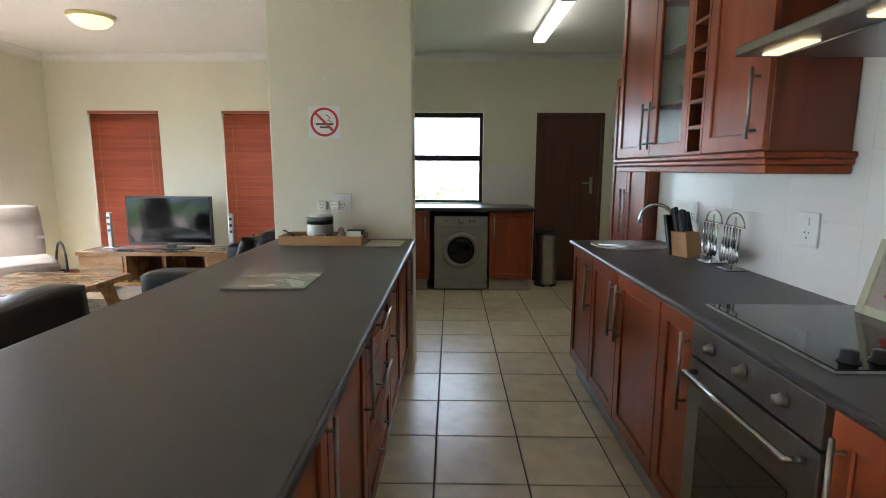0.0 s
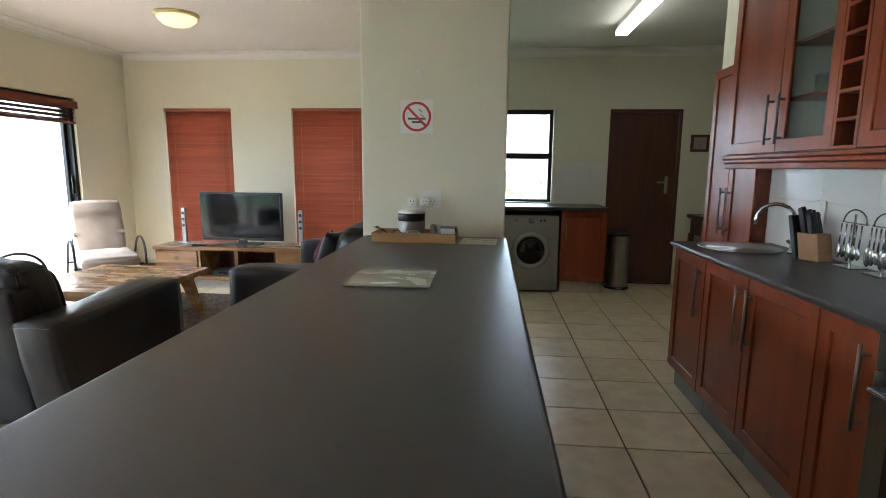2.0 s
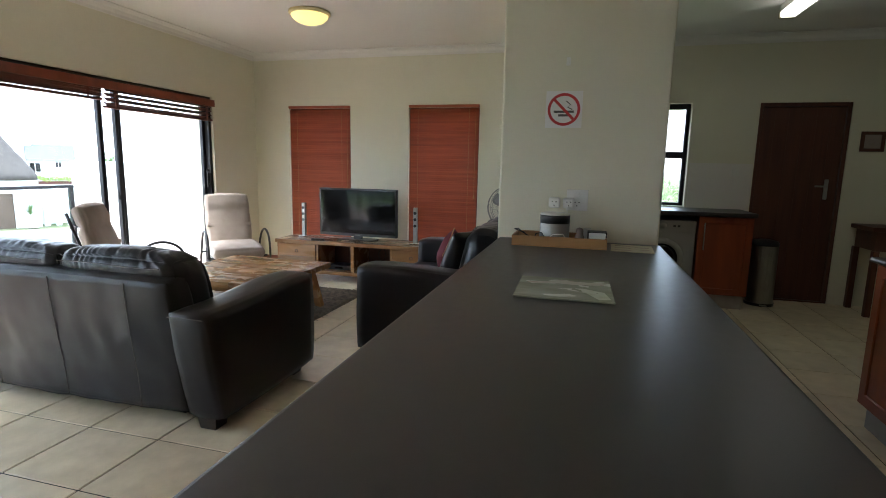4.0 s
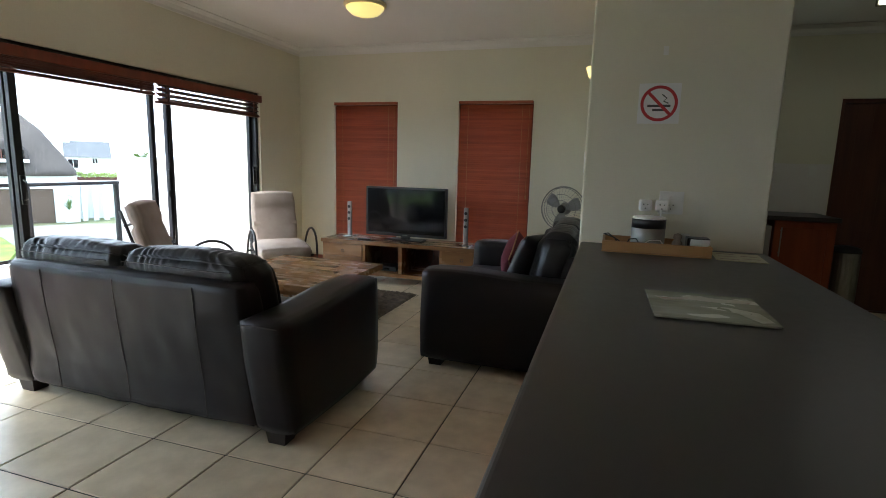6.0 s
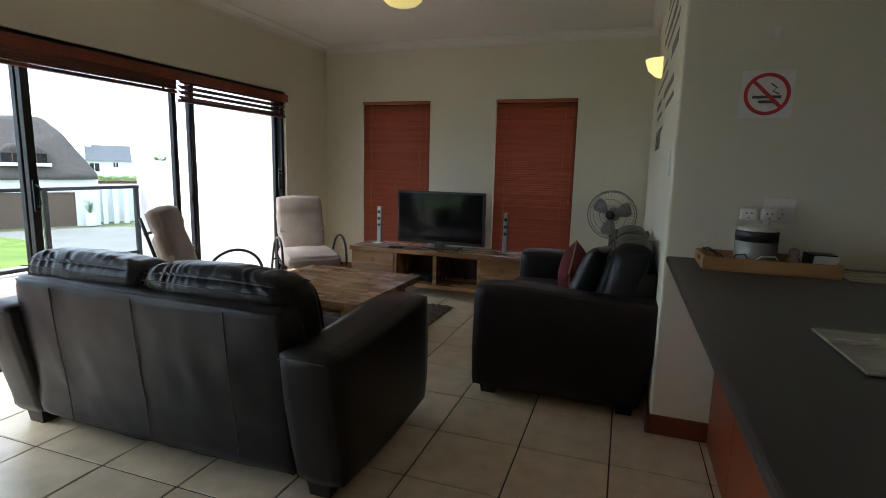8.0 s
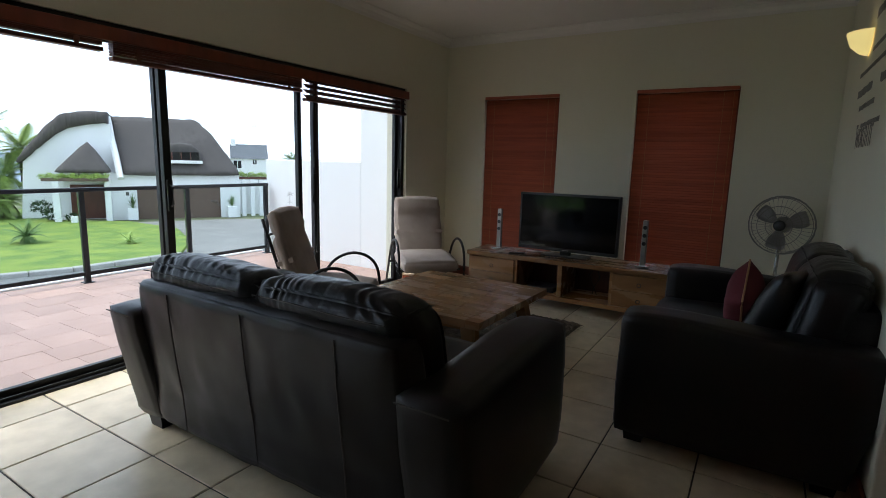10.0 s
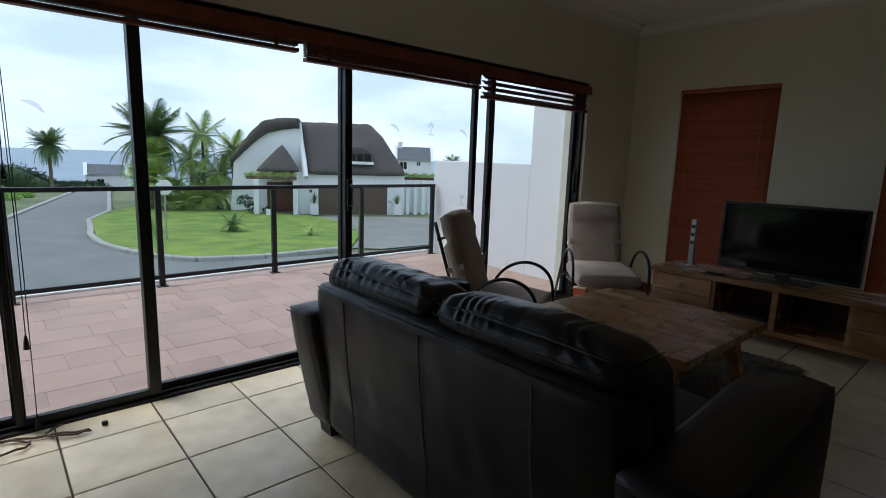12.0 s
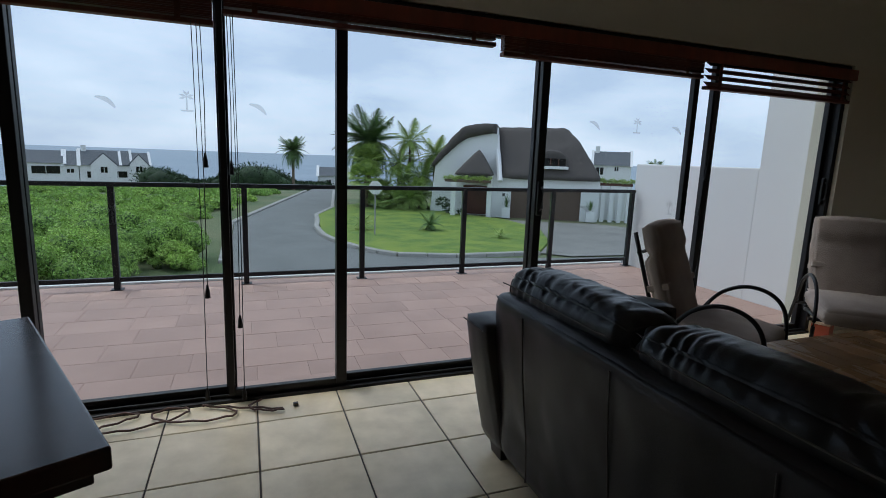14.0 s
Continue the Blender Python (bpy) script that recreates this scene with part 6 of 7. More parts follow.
def thatched_house():
    p = EYE + 1.2 * (Vector((-31.0, 17.5)) - EYE) + Vector((0.2, 0.35))
    h = thing("thatched_house", "white house with a dark thatched roof and brown garage door", "house", (p.x, p.y, GZ + 0.06), rz=59.3)
    # walls with their openings
    w = wall_with_holes("x", -2.45, 5.55, 0.35, 0.65, -0.2, 2.95, [(-0.68, 4.30, -0.2, 2.05)])
    part("wall", w, WHITEWALL, h)
    part("wall", box(5.25, 5.55, 0.65, 6.5, -0.2, 2.95), WHITEWALL, h)
    gd = part("garage_door", box(-0.68, 4.30, 0.52, 0.60, -0.2, 2.05), GARAGE, h, "brown panelled garage door")
    for k in range(1, 5):
        part("panel_joint", box(-0.68, 4.30, 0.505, 0.519, k * 0.41 - 0.012, k * 0.41 + 0.012), GARAGE, gd)
    # left gable wing
    g = bmesh.new()
    fr = [(-1.75, 0.0), (-6.85, 0.0), (-6.5, 3.7), (-5.6, 4.75), (-4.4, 5.6), (-2.75, 6.25), (-1.9, 5.9)]
    a = [g.verts.new((x, 1.4, z - (0.2 if z == 0 else 0))) for x, z in fr]
    b = [g.verts.new((x, 7.0, z - (0.2 if z == 0 else 0))) for x, z in fr]
    g.faces.new(a)
    g.faces.new(list(reversed(b)))
    for k in range(len(fr)):
        g.faces.new((a[k], a[(k + 1) % len(fr)], b[(k + 1) % len(fr)], b[k]))
    bmesh.ops.recalc_face_normals(g, faces=g.faces)
    part("gable_wall", g, WHITEWALL, h)
    out = [(-2.0, 6.75), (-3.3, 6.72), (-4.4, 6.5), (-5.2, 5.8), (-6.2, 4.5), (-6.9, 3.5)]
    inn = [(-6.65, 3.4), (-5.8, 4.2), (-4.8, 5.15), (-4.1, 5.6), (-2.75, 5.95), (-2.0, 6.0)]
    ring = out + inn
    faces = [[(x, 1.0, z) for x, z in ring], [(x, 7.2, z) for x, z in reversed(ring)]]
    for k in range(len(ring)):
        (x0, z0), (x1, z1) = ring[k], ring[(k + 1) % len(ring)]
        faces.append([(x0, 1.0, z0), (x0, 7.2, z0), (x1, 7.2, z1), (x1, 1.0, z1)])
    part("roof", roof_solid(faces, 0.05), THATCH, h, "dark thatch over the gable wing", smooth=True)
    # main roof: verge at one end, half hip at the other
    F0, F1, R0, R1 = (-1.55, -0.15, 2.75), (5.75, -0.15, 2.80), (-2.15, 3.3, 6.75), (3.1, 3.3, 6.8)
    G1 = (4.15, 1.9, 5.6)
    G2 = (4.15, 4.7, 5.6)
    B0, B1 = (-1.55, 6.9, 2.75), (5.75, 6.9, 2.80)
    part("roof", roof_solid([[F0, F1, G1, R1, R0], [R0, R1, G2, B1, B0], [F1, B1, G2, G1], [G1, G2, R1], [F0, R0, B0], [F0, B0, B1, F1]], 0.06), THATCH, h, "dark weathered main thatch", smooth=True)
    part("verge_board", tube([(-1.50, -0.22, 2.6), (-1.72, 0.9, 4.1), (-1.90, 1.7, 5.0), (-2.1, 3.0, 6.45)], 0.19, 6), WHITEWALL, h, "white verge strip")
    # eyebrow dormer
    arc = [(0.65, 3.7), (0.85, 4.45), (1.3, 4.85), (2.0, 4.95), (2.7, 4.85), (3.15, 4.45), (3.35, 3.7)]
    fa = [[(x, 0.45, z) for x, z in arc], [(x, 3.0, z + 0.1) for x, z in reversed(arc)]]
    for k in range(len(arc)):
        (x0, z0), (x1, z1) = arc[k], arc[(k + 1) % len(arc)]
        fa.append([(x0, 0.45, z0), (x0, 3.0, z0 + 0.1), (x1, 3.0, z1 + 0.1), (x1, 0.45, z1)])
    d = part("dormer", roof_solid(fa, 0.03), THATCH, h, "thatched eyebrow dormer", smooth=True)
    win = part("dormer_window", box(0.95, 3.05, 0.28, 0.42, 3.80, 4.35), BLACKGLASS, h, "dark dormer window")
    for x in (1.45, 2.0, 2.55):
        part("glazing_bar", box(x - 0.03, x + 0.03, 0.25, 0.279, 3.80, 4.35), DARKWOOD, win)
    part("dormer_sill", box(0.80, 3.25, 0.05, 0.45, 3.60, 3.80, 0.02), WHITEWALL, h, "white rendered sill")
    # porch
    P = (-3.1, 0.3, 4.95)
    q = [(-4.85, -1.0, 2.95), (-1.95, -1.0, 2.95), (-1.95, 1.4, 2.95), (-4.85, 1.4, 2.95)]
    part("porch_roof", roof_solid([[q[0], q[1], P], [q[1], q[2], P], [q[2], q[3], P], [q[3], q[0], P], q[::-1]], 0.04), THATCH, h, smooth=True)
    part("porch_beam", box(-5.4, -2.1, -1.0, -0.8, 2.45, 2.65, 0.02), GARAGE, h)
    for x in (-4.75,):
        part("porch_column", box(x - 0.17, x + 0.17, -1.05, -0.75, -0.2, 2.45, 0.02), WHITEWALL, h)
    part("front_door", box(-4.30, -2.45, 1.30, 1.39, 0.0, 2.15, 0.02), DARKWOOD, h, "dark timber front door")
    part("porch_wall", box(-2.35, -2.05, -0.75, 1.4, -0.2, 2.95, 0.02), WHITEWALL, h)
    part("porch_ceiling", box(-4.75, -2.36, -0.7, 1.35, 2.66, 2.74), GARAGE, h)
    # pergola
    for x in (5.9, 6.5, 7.1, 7.7):
        part("pergola_post", box(x - 0.14, x + 0.14, 0.8, 1.1, -0.2, 2.55, 0.02), WHITEWALL, h)
    part("garden_wall", box(5.56, 8.1, 2.2, 2.4, -0.2, 2.35, 0.02), WHITEWALL, h)
    part("pergola_beam", box(5.5, 7.9, 0.85, 1.05, 2.55, 2.75, 0.02), DARKWOOD, h)
    part("house_number", box(-1.30, -1.12, 0.335, 0.349, 1.50, 1.72), GREYINK, h)
    return h


house = thatched_house()


def leaves(name, centres, n_each, size, spread, material, label, category, at=(0, 0, 0), seed=0, kind="", flat=0.5, parent=None, squash=0.8, shingled=False):
    """Foliage: many small leaf blades scattered round clump centres."""
    rng = np.random.default_rng(seed)
    c = np.asarray(centres, dtype=float)
    m = len(c) * n_each
    base = np.repeat(c[:, :3], n_each, axis=0)
    rad = np.repeat(c[:, 3:4] if c.shape[1] > 3 else np.full((len(c), 1), spread), n_each, axis=0)
    d = rng.normal(size=(m, 3))
    d /= np.linalg.norm(d, axis=1, keepdims=True)
    p = base + d * rad * (0.55 + 0.5 * rng.random((m, 1))) * np.array([1, 1, squash])
    if shingled:
        d[:, 2] = np.abs(d[:, 2]) * 0.9 + 0.1 * d[:, 2]
        p = base + d * rad * (0.80 + 0.28 * rng.random((m, 1))) * np.array([1, 1, squash])
        a = rng.normal(size=(m, 3)) + d * 0.55
    else:
        a = d * 0.7 + rng.normal(size=(m, 3)) * 0.6 + np.array([0, 0, 0.5])
    a /= np.linalg.norm(a, axis=1, keepdims=True)
    b = np.cross(a, d + 0.45 * rng.normal(size=(m, 3)) if shingled else rng.normal(size=(m, 3)))
    b /= np.linalg.norm(b, axis=1, keepdims=True) + 1e-9
    s = size * (0.6 + 0.8 * rng.random((m, 1)))
    v = np.stack([p - b * s * flat * 0.5, p + a * s * 0.5 + b * s * flat * 0.12, p + a * s * 1.1, p + b * s * flat * 0.5], axis=1).reshape(-1, 3)
    idx = np.arange(m * 4).reshape(-1, 4)
    me = bpy.data.meshes.new(name)
    me.from_pydata(v.tolist(), [], idx.tolist())
    me.materials.append(material)
    ob = new(name, me)
    if parent is not None:
        ob.parent = parent
        if label:
            ob["label"] = label
    else:
        ob.location = at
        tagged(ob, label, category, kind=kind)
    return ob


rng = np.random.default_rng(5)
# dune scrub between the terrace and the road: rounded bushes, each of many clumps
pts = []
bushes = 0
while bushes < 560:
    x, y = rng.uniform(-70, -12), rng.uniform(-46, 8)
    road = np.interp(-x, [8, 24.5, 36, 43.7, 62.6], [0.9, 1.3, 1.55, 3.6, 9.0])
    r = math.hypot(x + 2.3, y - 1.2)
    R = rng.uniform(0.8, 1.7) * np.interp(r, [14, 28, 60], [1.15, 1.0, 0.75])
    if y > road - 0.7 + 1.3 * max(0.0, min(1.0, (26 - r) / 6)) - R * 0.8 - 1.0 * max(0.0, min(1.0, (r - 30) / 14)) or (r > 34 and rng.random() < 0.3):
        continue
    bushes += 1
    top = R * rng.uniform(0.75, 1.15) * np.interp(r, [18, 24, 32, 45, 60], [1.15, 1.0, 0.62, 0.35, 0.2])
    gz = ground_z(x, y) + 0.25 * noise.noise(Vector((x * 0.2, y * 0.2, 0)))
    for k in range(9):
        u = 2.4 * k + rng.uniform(0, 1)
        f = math.sqrt(k / 9)
        pts.append((x + R * 0.8 * f * math.cos(u), y + R * 0.8 * f * math.sin(u), gz + top * (1 - 0.75 * f * f) - 0.1, R * rng.uniform(0.30, 0.46)))
for lo, hi, n_, s_, label in ((-27, 0, 620, 0.080, "dense bright green dune scrub"), (-40, -27, 170, 0.12, "dense green dune scrub past the near bushes"), (-90, -40, 100, 0.19, "low green dune scrub farther off")):
    leaves("dune_scrub", [p for p in pts if lo < p[0] <= hi], n_, s_, 1.0, SCRUB, label, "shrubs", seed=3 - int(lo), kind="stuff", squash=0.85, flat=0.55, shingled=True)
# solid balls fill the clumps; their dark mottling paints the shade between leaves
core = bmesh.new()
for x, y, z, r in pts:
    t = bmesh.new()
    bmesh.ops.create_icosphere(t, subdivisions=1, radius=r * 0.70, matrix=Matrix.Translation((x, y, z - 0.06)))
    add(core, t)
single("scrub_shade", core, SCRUBINNER, "solid cores of the dune scrub with shaded gaps painted on", "shrubs", kind="stuff", smooth=True)

# scrubby bank behind the house, seen through the kitchen window
def bank_z(x, y):
    f = max(0.0, min(1.0, (y - 9.0) / 15.0))
    return GZ - 0.3 + (4.4 + 0.5 * noise.noise(Vector((x * 0.15, y * 0.15, 2)))) * f * f * (3 - 2 * f)


bank = bmesh.new()
vs = [[bank.verts.new((x, y, bank_z(x, y))) for y in np.linspace(9, 30, 22)] for x in np.linspace(-9, 11, 21)]
for i in range(20):
    for j in range(21):
        bank.faces.new((vs[i][j], vs[i + 1][j], vs[i + 1][j + 1], vs[i][j + 1]))
bmesh.ops.recalc_face_normals(bank, faces=bank.faces)
structure("ground_bank", bank, SAND, "sandy scrub bank behind the house", "ground", smooth=True)
pts = []
while len(pts) < 150:
    x, y = rng.uniform(-6, 6), rng.uniform(13, 27)
    h = rng.uniform(0.4, 0.9)
    pts.append((x, y, bank_z(x, y) + h * 0.3, h))
# the leaves' paleness paints the glare beyond the window
leaves("bank_scrub", pts, 260, 0.16, 1.0, SCRUBPALE, "green scrub on the bank behind the house, glare painted into its pale colour", "shrubs", seed=13, kind="stuff", squash=0.8)

# dark shrubs along the dune top
pts = []
for k in range(260):
    a = rng.uniform(-0.115, 0.17)
    r = rng.uniform(88, 120)
    x, y = -2.3 - r * math.cos(a), 1.2 + r * math.sin(a)
    hump = max(0.0, noise.noise(Vector((a * 9, 0.3, 0))) + 0.25)
    s = 2.3 + 3.4 * hump
    pts.append((x, y, ground_z(x, y) + s * 0.40 + 0.9 * hump - 0.8, s * 0.8))
leaves("dune_bushes", pts, 260, 0.42, 1.0, SCRUBDARK, "dark wind-clipped bushes on the dune", "shrubs", seed=4, kind="stuff", squash=0.7)
# solid dark balls added inside the bushes as their inner shade
core = bmesh.new()
for x, y, z, r in pts:
    t = bmesh.new()
    bmesh.ops.create_icosphere(t, subdivisions=1, radius=r * 0.62, matrix=Matrix.Translation((x, y, z - 0.2)))
    add(core, t)
single("bush_shade", core, SCRUBDARK, "dark solid cores standing in for shade inside the dune bushes", "shrubs", kind="stuff", smooth=True)


def frond_mesh(length, droop, width, n_leaf=32):
    """One feather frond: a bent rib with narrow leaflets on both sides."""
    bm = bmesh.new()
    pt = [Vector((length * f, 0, length * (0.45 * f - droop * f * f))) for f in np.linspace(0, 1, 9)]
    tube(pt, 0.03, 4, bm, taper=[1 - 0.8 * k / 8 for k in range(9)])
    for k in range(n_leaf):
        f = 0.12 + 0.86 * k / (n_leaf - 1)
        p = Vector((length * f, 0, length * (0.45 * f - droop * f * f)))
        w = width * math.sin(math.pi * min(1, 0.15 + 0.85 * f)) ** 0.6
        for s in (-1, 1):
            tip = p + Vector((w * 0.7, s * w, -w * 0.25))
            a, b, c = bm.verts.new(p), bm.verts.new(p + Vector((length / n_leaf * 1.0, 0, 0))), bm.verts.new(tip)
            bm.faces.new((a, b, c))
    return bm


def feather_palm(at, height, crown, label, material=None, fronds=46, seed=0, lean=0.0, tr=0.30, old=True):
    rg = random.Random(seed)
    p = thing("palm_tree", label, "palm tree", at)
    n = 10
    trunk = tube([(lean * (k / n) ** 2 * height, 0, height * k / n) for k in range(n + 1)], tr, 10, taper=[1.25 - 0.4 * min(1, 3 * k / n) + 0.05 * (k % 2) for k in range(n + 1)])
    part("trunk", trunk, BARK, p, smooth=True)
    shapes = [mesh_of("frond", frond_mesh(crown, dr, crown * 0.27), material or FROND) for dr in (0.18, 0.36, 0.6, 0.95)]
    for k in range(fronds):
        f = (k + 0.5) / fronds
        o = new("frond", shapes[min(3, int(f * 4))])
        o.parent = p
        el = 68 - 95 * f + rg.uniform(-8, 8)
        o.matrix_basis = pose(lean * height, 0, height, 0, 0, k * 137.5 + rg.uniform(-12, 12)) @ pose(0, 0, 0, 0, -el + 25, 0) @ Matrix.Scale(rg.uniform(0.82, 1.1), 4)
    return p


def fan_palm(at, height, r, label, n=26, seed=0, material=None, tr=0.16):
    rg = random.Random(seed)
    p = thing("fan_palm", label, "palm tree", at)
    part("trunk", tube([(0, 0, -0.1), (0, 0, height)], tr, 8, taper=[1.2, 0.9]), BARK, p, smooth=True)
    bm = bmesh.new()
    tube([(0, 0, 0), (r * 0.5, 0, 0)], 0.015, 4, bm)
    for a in np.linspace(-105, 105, 23):
        ca, sa = math.cos(radians(a)), math.sin(radians(a))
        q = Vector((r * 0.5, 0, 0))
        s = 0.06
        bm.faces.new([bm.verts.new(v) for v in (q, q + Vector((r * 0.25 * ca + s * sa, r * 0.25 * sa - s * ca, 0.02)), q + Vector((r * 0.55 * ca, r * 0.55 * sa, -0.14 * r)), q + Vector((r * 0.25 * ca - s * sa, r * 0.25 * sa + s * ca, 0.02)))])
    shape = mesh_of("leaf", bm, material or FRONDLIGHT)
    for k in range(n):
        f = (k + 0.5) / n
        o = new("leaf", shape)
        o.parent = p
        o.matrix_basis = pose(0, 0, height, 0, 0, k * 137.5 + rg.uniform(-15, 15)) @ pose(0, 0, 0, 0, -(72 - 105 * f) + rg.uniform(-8, 8), 0) @ Matrix.Scale(rg.uniform(0.8, 1.1), 4)
    return p


x, y = gp(-42.0, 11.0, 1.12)
feather_palm((x, y, GZ), 5.2, 3.1, "tall date palm with a full green crown", fronds=70, seed=1)
for i, (px, py, h, r) in enumerate(((-41.0, 10.7, 3.7, 1.7), (-40.2, 10.4, 2.3, 1.8), (-40.6, 11.5, 1.0, 1.6))):
    x, y = gp(px, py)
    fan_palm((x, y, GZ), h, r, "leafy fan palm in the garden", 30, seed=10 + i)
for i, (px, py, h, c) in enumerate(((-39.8, 13.5, 5.3, 1.9), (-39.5, 15.3, 4.3, 2.0), (-39.3, 16.0, 3.6, 1.8), (-40.5, 12.9, 3.6, 1.9), (-39.4, 13.0, 2.2, 2.0), (-39.2, 14.3, 2.6, 2.0), (-38.8, 14.0, 1.2, 1.9), (-38.6, 13.2, 1.0, 1.8), (-39.0, 12.5, 0.6, 1.8))):
    x, y = gp(px, py)
    feather_palm((x, y, GZ), h, c, "slender garden palm in a clump", FRONDLIGHT, fronds=24, seed=20 + i, tr=0.10)
x, y = EYE + 1.35 * (Vector((-64.7, 7.5)) - EYE)
feather_palm((x, y + 1.0, GZ - 3.3), 7.7, 2.5, "lone dark date palm against the sea", FROND, fronds=64, seed=40, tr=0.24)
x, y = gp(-28.4, 10.9)
feather_palm((x, y, GZ + 0.1), 0.35, 0.85, "young palm planted in the lawn", FROND, fronds=22, seed=41, tr=0.12)
x, y = gp(-25.3, 13.3)
feather_palm((x, y, GZ + 0.1), 0.15, 0.55, "small young palm in the lawn", FRONDLIGHT, fronds=14, seed=42, tr=0.06)
x, y = EYE + 2.0 * (Vector((-57.0, 44.5)) - EYE)
feather_palm((x + 4, y + 14.5, GZ - 4.0), 7.2, 3.0, "distant palm behind the white houses", FROND, fronds=40, seed=43)
x, y = gp(-70, -24, 1.4)
feather_palm((x, y, GZ - 2.5), 8.5, 3.0, "distant palm beside the white houses", FROND, fronds=40, seed=44)
x, y = gp(-27.9, 7.6)
feather_palm((x - 1.2, y - 0.1, GZ + 0.1), 0.4, 0.7, "small yellow-green garden palm by the road", FRONDLIGHT, fronds=18, seed=45, tr=0.1)

# shrubs, creeper and potted plants round the house
hm = house.matrix_basis
for i, (lx, ly, lz, r, n_) in enumerate(((-5.1, -0.6, 0.5, 0.45, 160), (-5.6, -0.2, 0.9, 0.5, 180), (-4.1, -0.9, 0.35, 0.3, 90))):
    q = hm @ Vector((lx, ly, lz))
    leaves("shrub", [(0, 0, 0, r)], n_, 0.22, r, SCRUBDARK, "small dark shrub by the porch", "shrub", at=q, seed=60 + i)
cre = [(lx, -0.9 + 0.1 * math.sin(lx * 7), 2.72 + 0.08 * math.sin(lx * 11), 0.16) for lx in np.linspace(-5.4, -2.2, 26)]
leaves("creeper", cre, 60, 0.13, 0.2, FRONDLIGHT, "green creeper along the porch beam", "", seed=70, parent=house)
cre = [(lx, 0.95, 2.85 + 0.08 * math.sin(lx * 9), 0.18) for lx in np.linspace(5.4, 8.0, 22)]
leaves("creeper", cre, 60, 0.13, 0.2, FRONDLIGHT, "green creeper along the pergola", "", seed=71, parent=house)
for i, (lx, ly) in enumerate(((-0.95, -0.3), (4.95, -0.2), (-3.9, -1.6))):
    q = hm @ Vector((lx, ly, 0))
    pot = thing("potted_plant", "spiky plant in a square white pot", "potted plant", q, rz=59, group="potted plants by the garage")
    sc_ = 1.0 if i < 2 else 0.6
    part("pot", prism([(-0.28 * sc_, -0.28 * sc_), (0.28 * sc_, -0.28 * sc_), (0.28 * sc_, 0.28 * sc_), (-0.28 * sc_, 0.28 * sc_)], 0.0, 0.75 * sc_, 0.02), WHITEWALL, pot)
    if i < 2:
        bm = bmesh.new()
        rg = random.Random(80 + i)
        for k in range(46):
            a, el = k * 2.4, radians(rg.uniform(15, 85))
            L = rg.uniform(0.5, 0.8)
            d = Vector((math.cos(a) * math.cos(el), math.sin(a) * math.cos(el), math.sin(el)))
            sdir = Vector((-math.sin(a), math.cos(a), 0)) * 0.035
            o = Vector((0, 0, 0.75 + rg.uniform(0, 0.3)))
            bm.faces.new([bm.verts.new(v) for v in (o - sdir, o + sdir, o + d * L)])
        part("leaves", bm, FROND, pot)

# stop sign seen from behind
x, y = gp(-27.3, 7.7)
ss = thing("road_sign", "octagonal road sign on a grey post, seen from behind", "road sign", (x, y, GZ + 0.1), rz=78)
part("post", tube([(0, 0, 0), (0, 0, 2.65)], 0.035, 8), PLINTH, ss)
part("plate", turned(lathe([(0.0, 0.0), (0.36, 0.0), (0.36, 0.02), (0.0, 0.021)], 8), pose(0, -0.06, 2.45, 90, 0, 0) @ pose(0, 0, 0, 0, 0, 22.5)), WHITEPLASTIC, ss, "pale grey back of the sign plate")


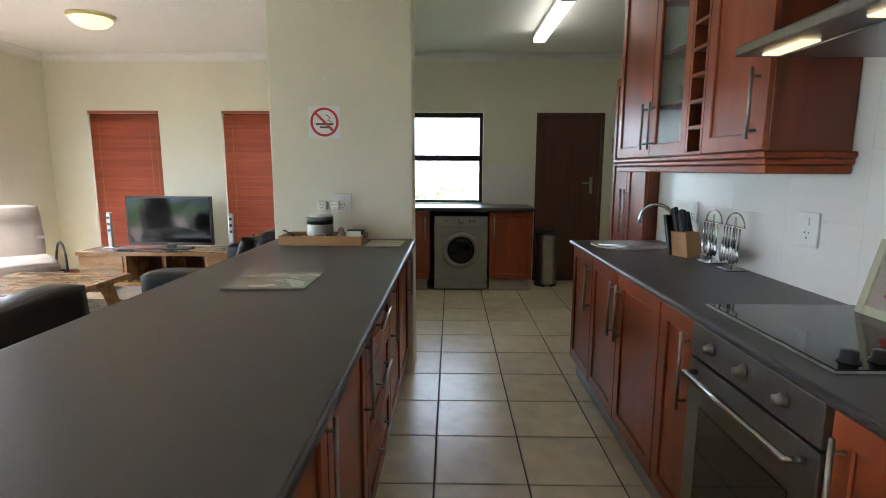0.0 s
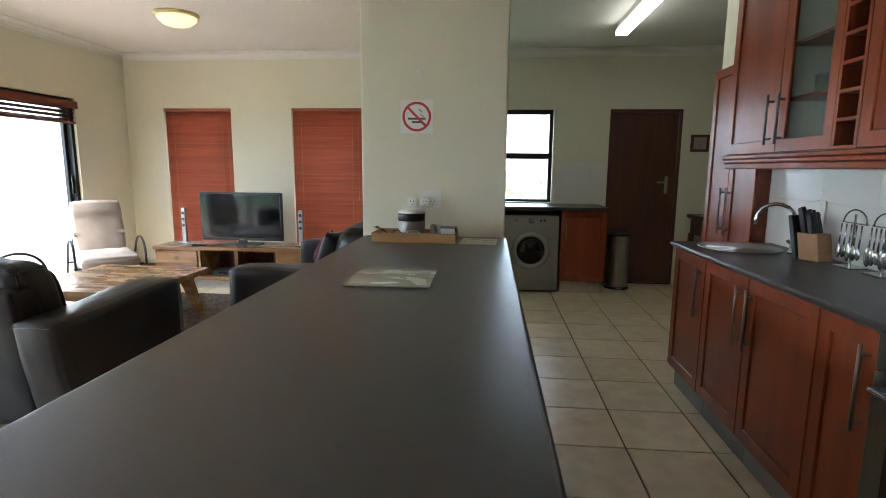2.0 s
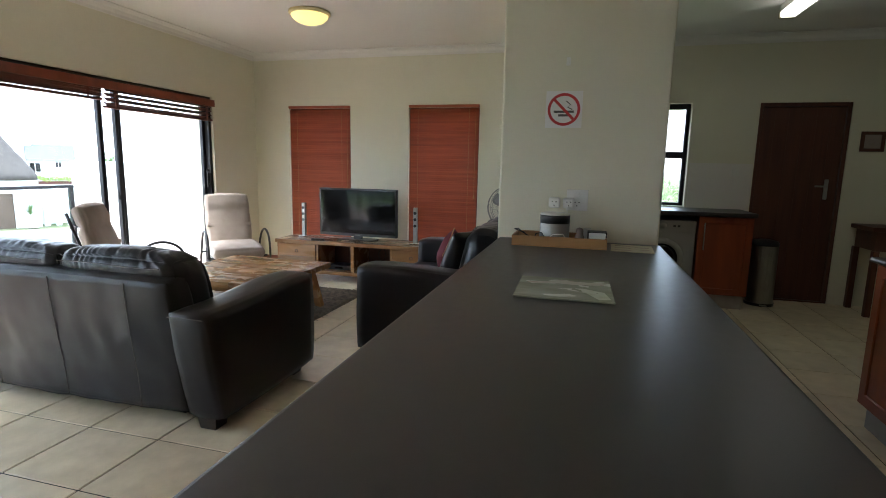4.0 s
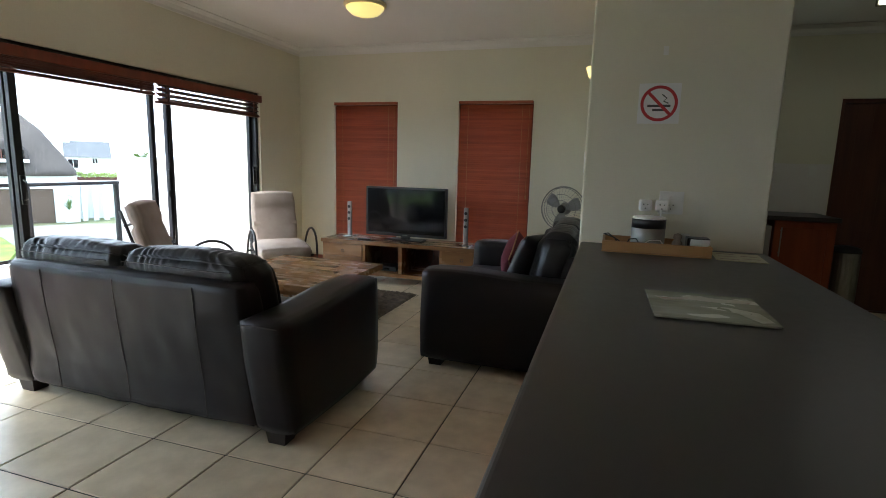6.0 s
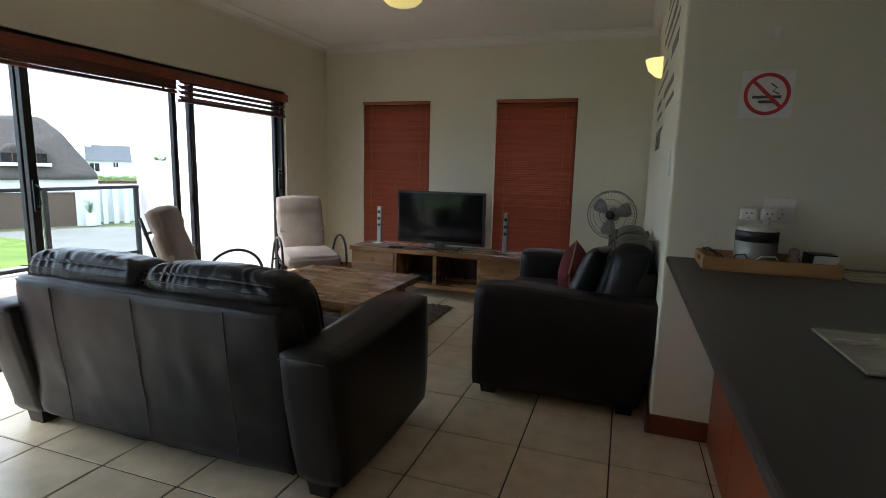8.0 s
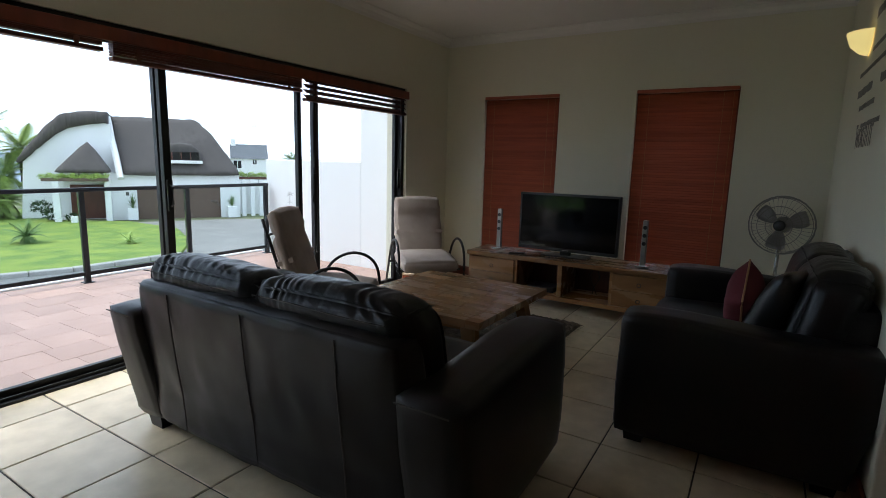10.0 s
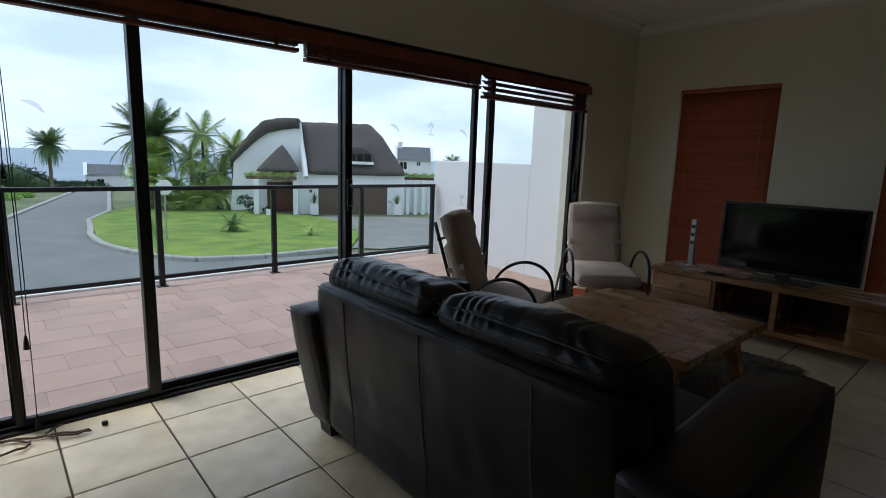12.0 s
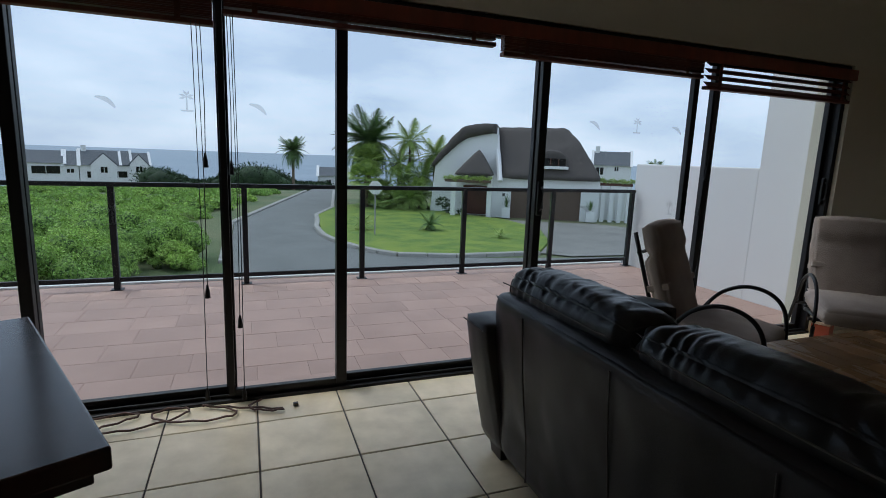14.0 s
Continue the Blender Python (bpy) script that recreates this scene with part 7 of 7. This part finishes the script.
# distant white houses
def white_house(at, rz, W, H, D, ridge, label, wins, gable=(), chimney=True):
    h = thing("white_house", label, "house", at, rz, group="distant white houses")
    part("wall", box(-W / 2, W / 2, 0, D, -9, H), WHITEWALL, h)
    prof = [(-0.35, H - 0.1), (D / 2, ridge), (D + 0.35, H - 0.1)]
    bm = bmesh.new()
    a = [bm.verts.new((-W / 2 + 0.25, y, z)) for y, z in prof]
    b = [bm.verts.new((W / 2 - 0.25, y, z)) for y, z in prof]
    bm.faces.new(a)
    bm.faces.new(list(reversed(b)))
    for k in range(3):
        bm.faces.new((a[k], a[(k + 1) % 3], b[(k + 1) % 3], b[k]))
    bmesh.ops.recalc_face_normals(bm, faces=bm.faces)
    part("roof", bm, SLATE, h, "grey slate roof")
    for s in (-1, 1):
        t = bmesh.new()
        o = [(-0.5, H - 0.2), (D / 2, ridge + 0.3), (D + 0.5, H - 0.2)]
        u = [t.verts.new((s * W / 2 - 0.25, y, z)) for y, z in o]
        v = [t.verts.new((s * W / 2 + 0.25, y, z)) for y, z in o]
        t.faces.new(u)
        t.faces.new(list(reversed(v)))
        for k in range(3):
            t.faces.new((u[k], u[(k + 1) % 3], v[(k + 1) % 3], v[k]))
        bmesh.ops.recalc_face_normals(t, faces=t.faces)
        part("parapet_gable", t, WHITEWALL, h)
    if chimney:
        part("chimney", box(-W / 2 + 0.4, -W / 2 + 1.3, D / 2 - 0.4, D / 2 + 0.4, ridge - 0.5, ridge + 1.0, 0.05), WHITEWALL, h)
    for gx, gw, gh in gable:
        t = prism([(gx - gw / 2, -6.0), (gx + gw / 2, -6.0), (gx + gw / 2, H), (gx, H + gh), (gx - gw / 2, H)], 0.0, 2.5)
        part("gable_front", turned(t, pose(0, 2.1, 0, 90, 0, 0)), WHITEWALL, h)
        t = prism([(gx - gw / 2 - 0.3, H - 0.25), (gx, H + gh + 0.02), (gx + gw / 2 + 0.3, H - 0.25), (gx + gw / 2 + 0.3, H + 0.05), (gx, H + gh + 0.3), (gx - gw / 2 - 0.3, H + 0.05)], 0.0, 3.2)
        part("gable_roof", turned(t, pose(0, 2.9, 0, 90, 0, 0)), SLATE, h)
        w = part("window", box(gx - 0.6, gx + 0.6, -0.46, -0.401, H - 1.6, H - 0.4), BLACKGLASS, h)
        part("frame", box(gx - 0.05, gx + 0.05, -0.50, -0.461, H - 1.6, H - 0.4), WHITEWALL, w)
    for x0, x1, z0, z1 in wins:
        w = part("window", box(x0, x1, -0.05, 0.1, z0, z1), BLACKGLASS, h)
        part("frame", box((x0 + x1) / 2 - 0.05, (x0 + x1) / 2 + 0.05, -0.09, -0.051, z0, z1), WHITEWALL, w)
    return h


x, y = EYE + 1.5 * (Vector((-58.6, 47.2)) - EYE)
white_house((x - 0.6, y + 1.3, 0), 52, 7.4, 0.2, 6.0, 2.9, "distant white house with a slate roof", ((-2.9, -1.5, -1.7, -0.3), (0.6, 1.3, -0.9, -0.1)))
for sx, W, H, R, lab, wins in ((-5.9, 4.3, -2.6, 0.0, "white seaside house with a wide balcony window", ((-1.0, 1.7, -4.2, -2.7),)),
                               (-3.3, 1.5, -3.0, 0.0, "narrow white seaside house", ((-0.4, 0.3, -4.0, -3.2),)),
                               (0.1, 5.3, -2.9, 0.3, "white gabled seaside house with square windows", ((-2.0, -1.2, -5.0, -3.7), (0.2, 2.2, -4.9, -3.6))),
                               (3.1, 3.2, -2.7, 0.0, "white seaside house behind the bushes", ((0.4, 0.9, -3.6, -2.9),))):
    base = Vector((-75.0, -12.0)) + sx * Vector((-0.2, 0.98))
    x, y = EYE + 1.8 * (base - EYE)
    W2 = W * 1.75
    white_house((x, y, -1.3), 101.5, W2, H + 0.6, 8.0, R + 0.4, lab, tuple((a * 1.7, b * 1.7, c, d) for a, b, c, d in wins), gable=((-0.4, 4.6, 2.3),) if sx == 0.1 else ((0.6, 3.4, 2.0),) if sx == 3.1 else (), chimney=sx in (0.1,))
x, y = EYE + 1.6 * (Vector((-63.0, 12.4)) - EYE)
white_house((x, y, -2.2), 80, 5.5, -1.2, 5.0, 0.2, "small white beach house at the road's end", ((-1.2, -0.4, -3.0, -2.0),), chimney=False)


# the whole view outside stands a little turned and raised against the house's own axes
OUTSIDE = Matrix.Translation((EYE.x + 1.49, EYE.y - 0.48, 0.76)) @ Matrix.Rotation(radians(1.62), 4, "Z") @ Matrix.Translation((-EYE.x, -EYE.y, 0))
for ob in [o for o in bpy.data.objects if o not in indoors and o.parent is None and not o.name.startswith(("ground_bank", "bank_scrub", "water"))]:
    ob.matrix_basis = OUTSIDE @ ob.matrix_basis

# ---- floor and terrace tiles ----
def lay(parent, cells, material, z0, z1, name, keep, gap=0.003, bev=0.0025):
    """Lays tiles: those that keep() picks as parts on shared meshes, the rest joined into one part."""
    shapes, rest = {}, []
    for x0, x1, y0, y1 in cells:
        if keep((x0 + x1) / 2, (y0 + y1) / 2):
            key = (round(x1 - x0, 3), round(y1 - y0, 3))
            if key not in shapes:
                w, d = key[0] / 2 - gap, key[1] / 2 - gap
                shapes[key] = mesh_of(name, box(-w, w, -d, d, z0, z1, bev, 1), material)
            o = new(name, shapes[key])
            o.parent = parent
            o.location = ((x0 + x1) / 2, (y0 + y1) / 2, random.uniform(-0.0005, 0.0005))
            o.rotation_euler = (random.uniform(-0.0012, 0.0012), random.uniform(-0.0012, 0.0012), 0)
        else:
            rest.append((x0 + gap, x1 - gap, y0 + gap, y1 - gap))
    if rest:
        v, f = [], []
        for x0, x1, y0, y1 in rest:
            n = len(v)
            v += [(x0, y0, z0), (x1, y0, z0), (x1, y1, z0), (x0, y1, z0), (x0, y0, z1), (x1, y0, z1), (x1, y1, z1), (x0, y1, z1)]
            f += [(n + 4, n + 5, n + 6, n + 7), (n, n + 1, n + 5, n + 4), (n + 1, n + 2, n + 6, n + 5), (n + 2, n + 3, n + 7, n + 6), (n + 3, n, n + 4, n + 7)]
        me = bpy.data.meshes.new(name + "s")
        me.from_pydata(v, [], f)
        me.materials.append(material)
        o = new(name + "s", me)
        o.parent = parent
        o["kind"] = "stuff"


def grid_cells(x0, x1, y0, y1, ox, oy, p):
    out = []
    i0, i1 = math.floor((x0 - ox) / p), math.ceil((x1 - ox) / p)
    j0, j1 = math.floor((y0 - oy) / p), math.ceil((y1 - oy) / p)
    for i in range(i0, i1):
        for j in range(j0, j1):
            a, b = max(x0, ox + i * p), min(x1, ox + (i + 1) * p)
            c, d = max(y0, oy + j * p), min(y1, oy + (j + 1) * p)
            if b - a > 0.02 and d - c > 0.02:
                out.append((a, b, c, d))
    return out


floor_tiles = thing("floor_tiles", "beige mottled ceramic floor tiles with dark grout", "floor tiles", kind="structure")
cells = grid_cells(-5.08, -1.0, YS, YN, -4.835, 2.064, 0.4075) + grid_cells(-1.0, 2.6, YS, YN + 0.04, -0.325, 2.011, 0.4095)
lay(floor_tiles, cells, TILE, -0.012, 0.0, "tile", lambda x, y: y > 0.9 and not (-1.4 < x < -0.55 and y < 3.2) and not (x > 0.6 and y < 3.3), gap=0.0035)

terrace_tiles = thing("terrace_tiles", "pink terracotta pavers laid in staggered rows", "pavers", kind="structure")
cells, row, y = [], 0, -4.55
x = -5.32
while x > TX0 + 0.02:
    w = min(0.30, x - TX0)
    y = -4.6 - random.uniform(0, 0.3)
    while y < 5.88:
        L = 0.30 if random.random() < 0.45 else 0.45
        cells.append((x - w, x, max(-4.6, y), min(5.895, y + L)))
        y += L
    x -= w
cells = [c for c in cells if c[3] - c[2] > 0.02]
lay(terrace_tiles, cells, TERRA, -0.05, -0.034, "paver", lambda x, y: -0.6 < y < 5.9, gap=0.0018, bev=0.0015)
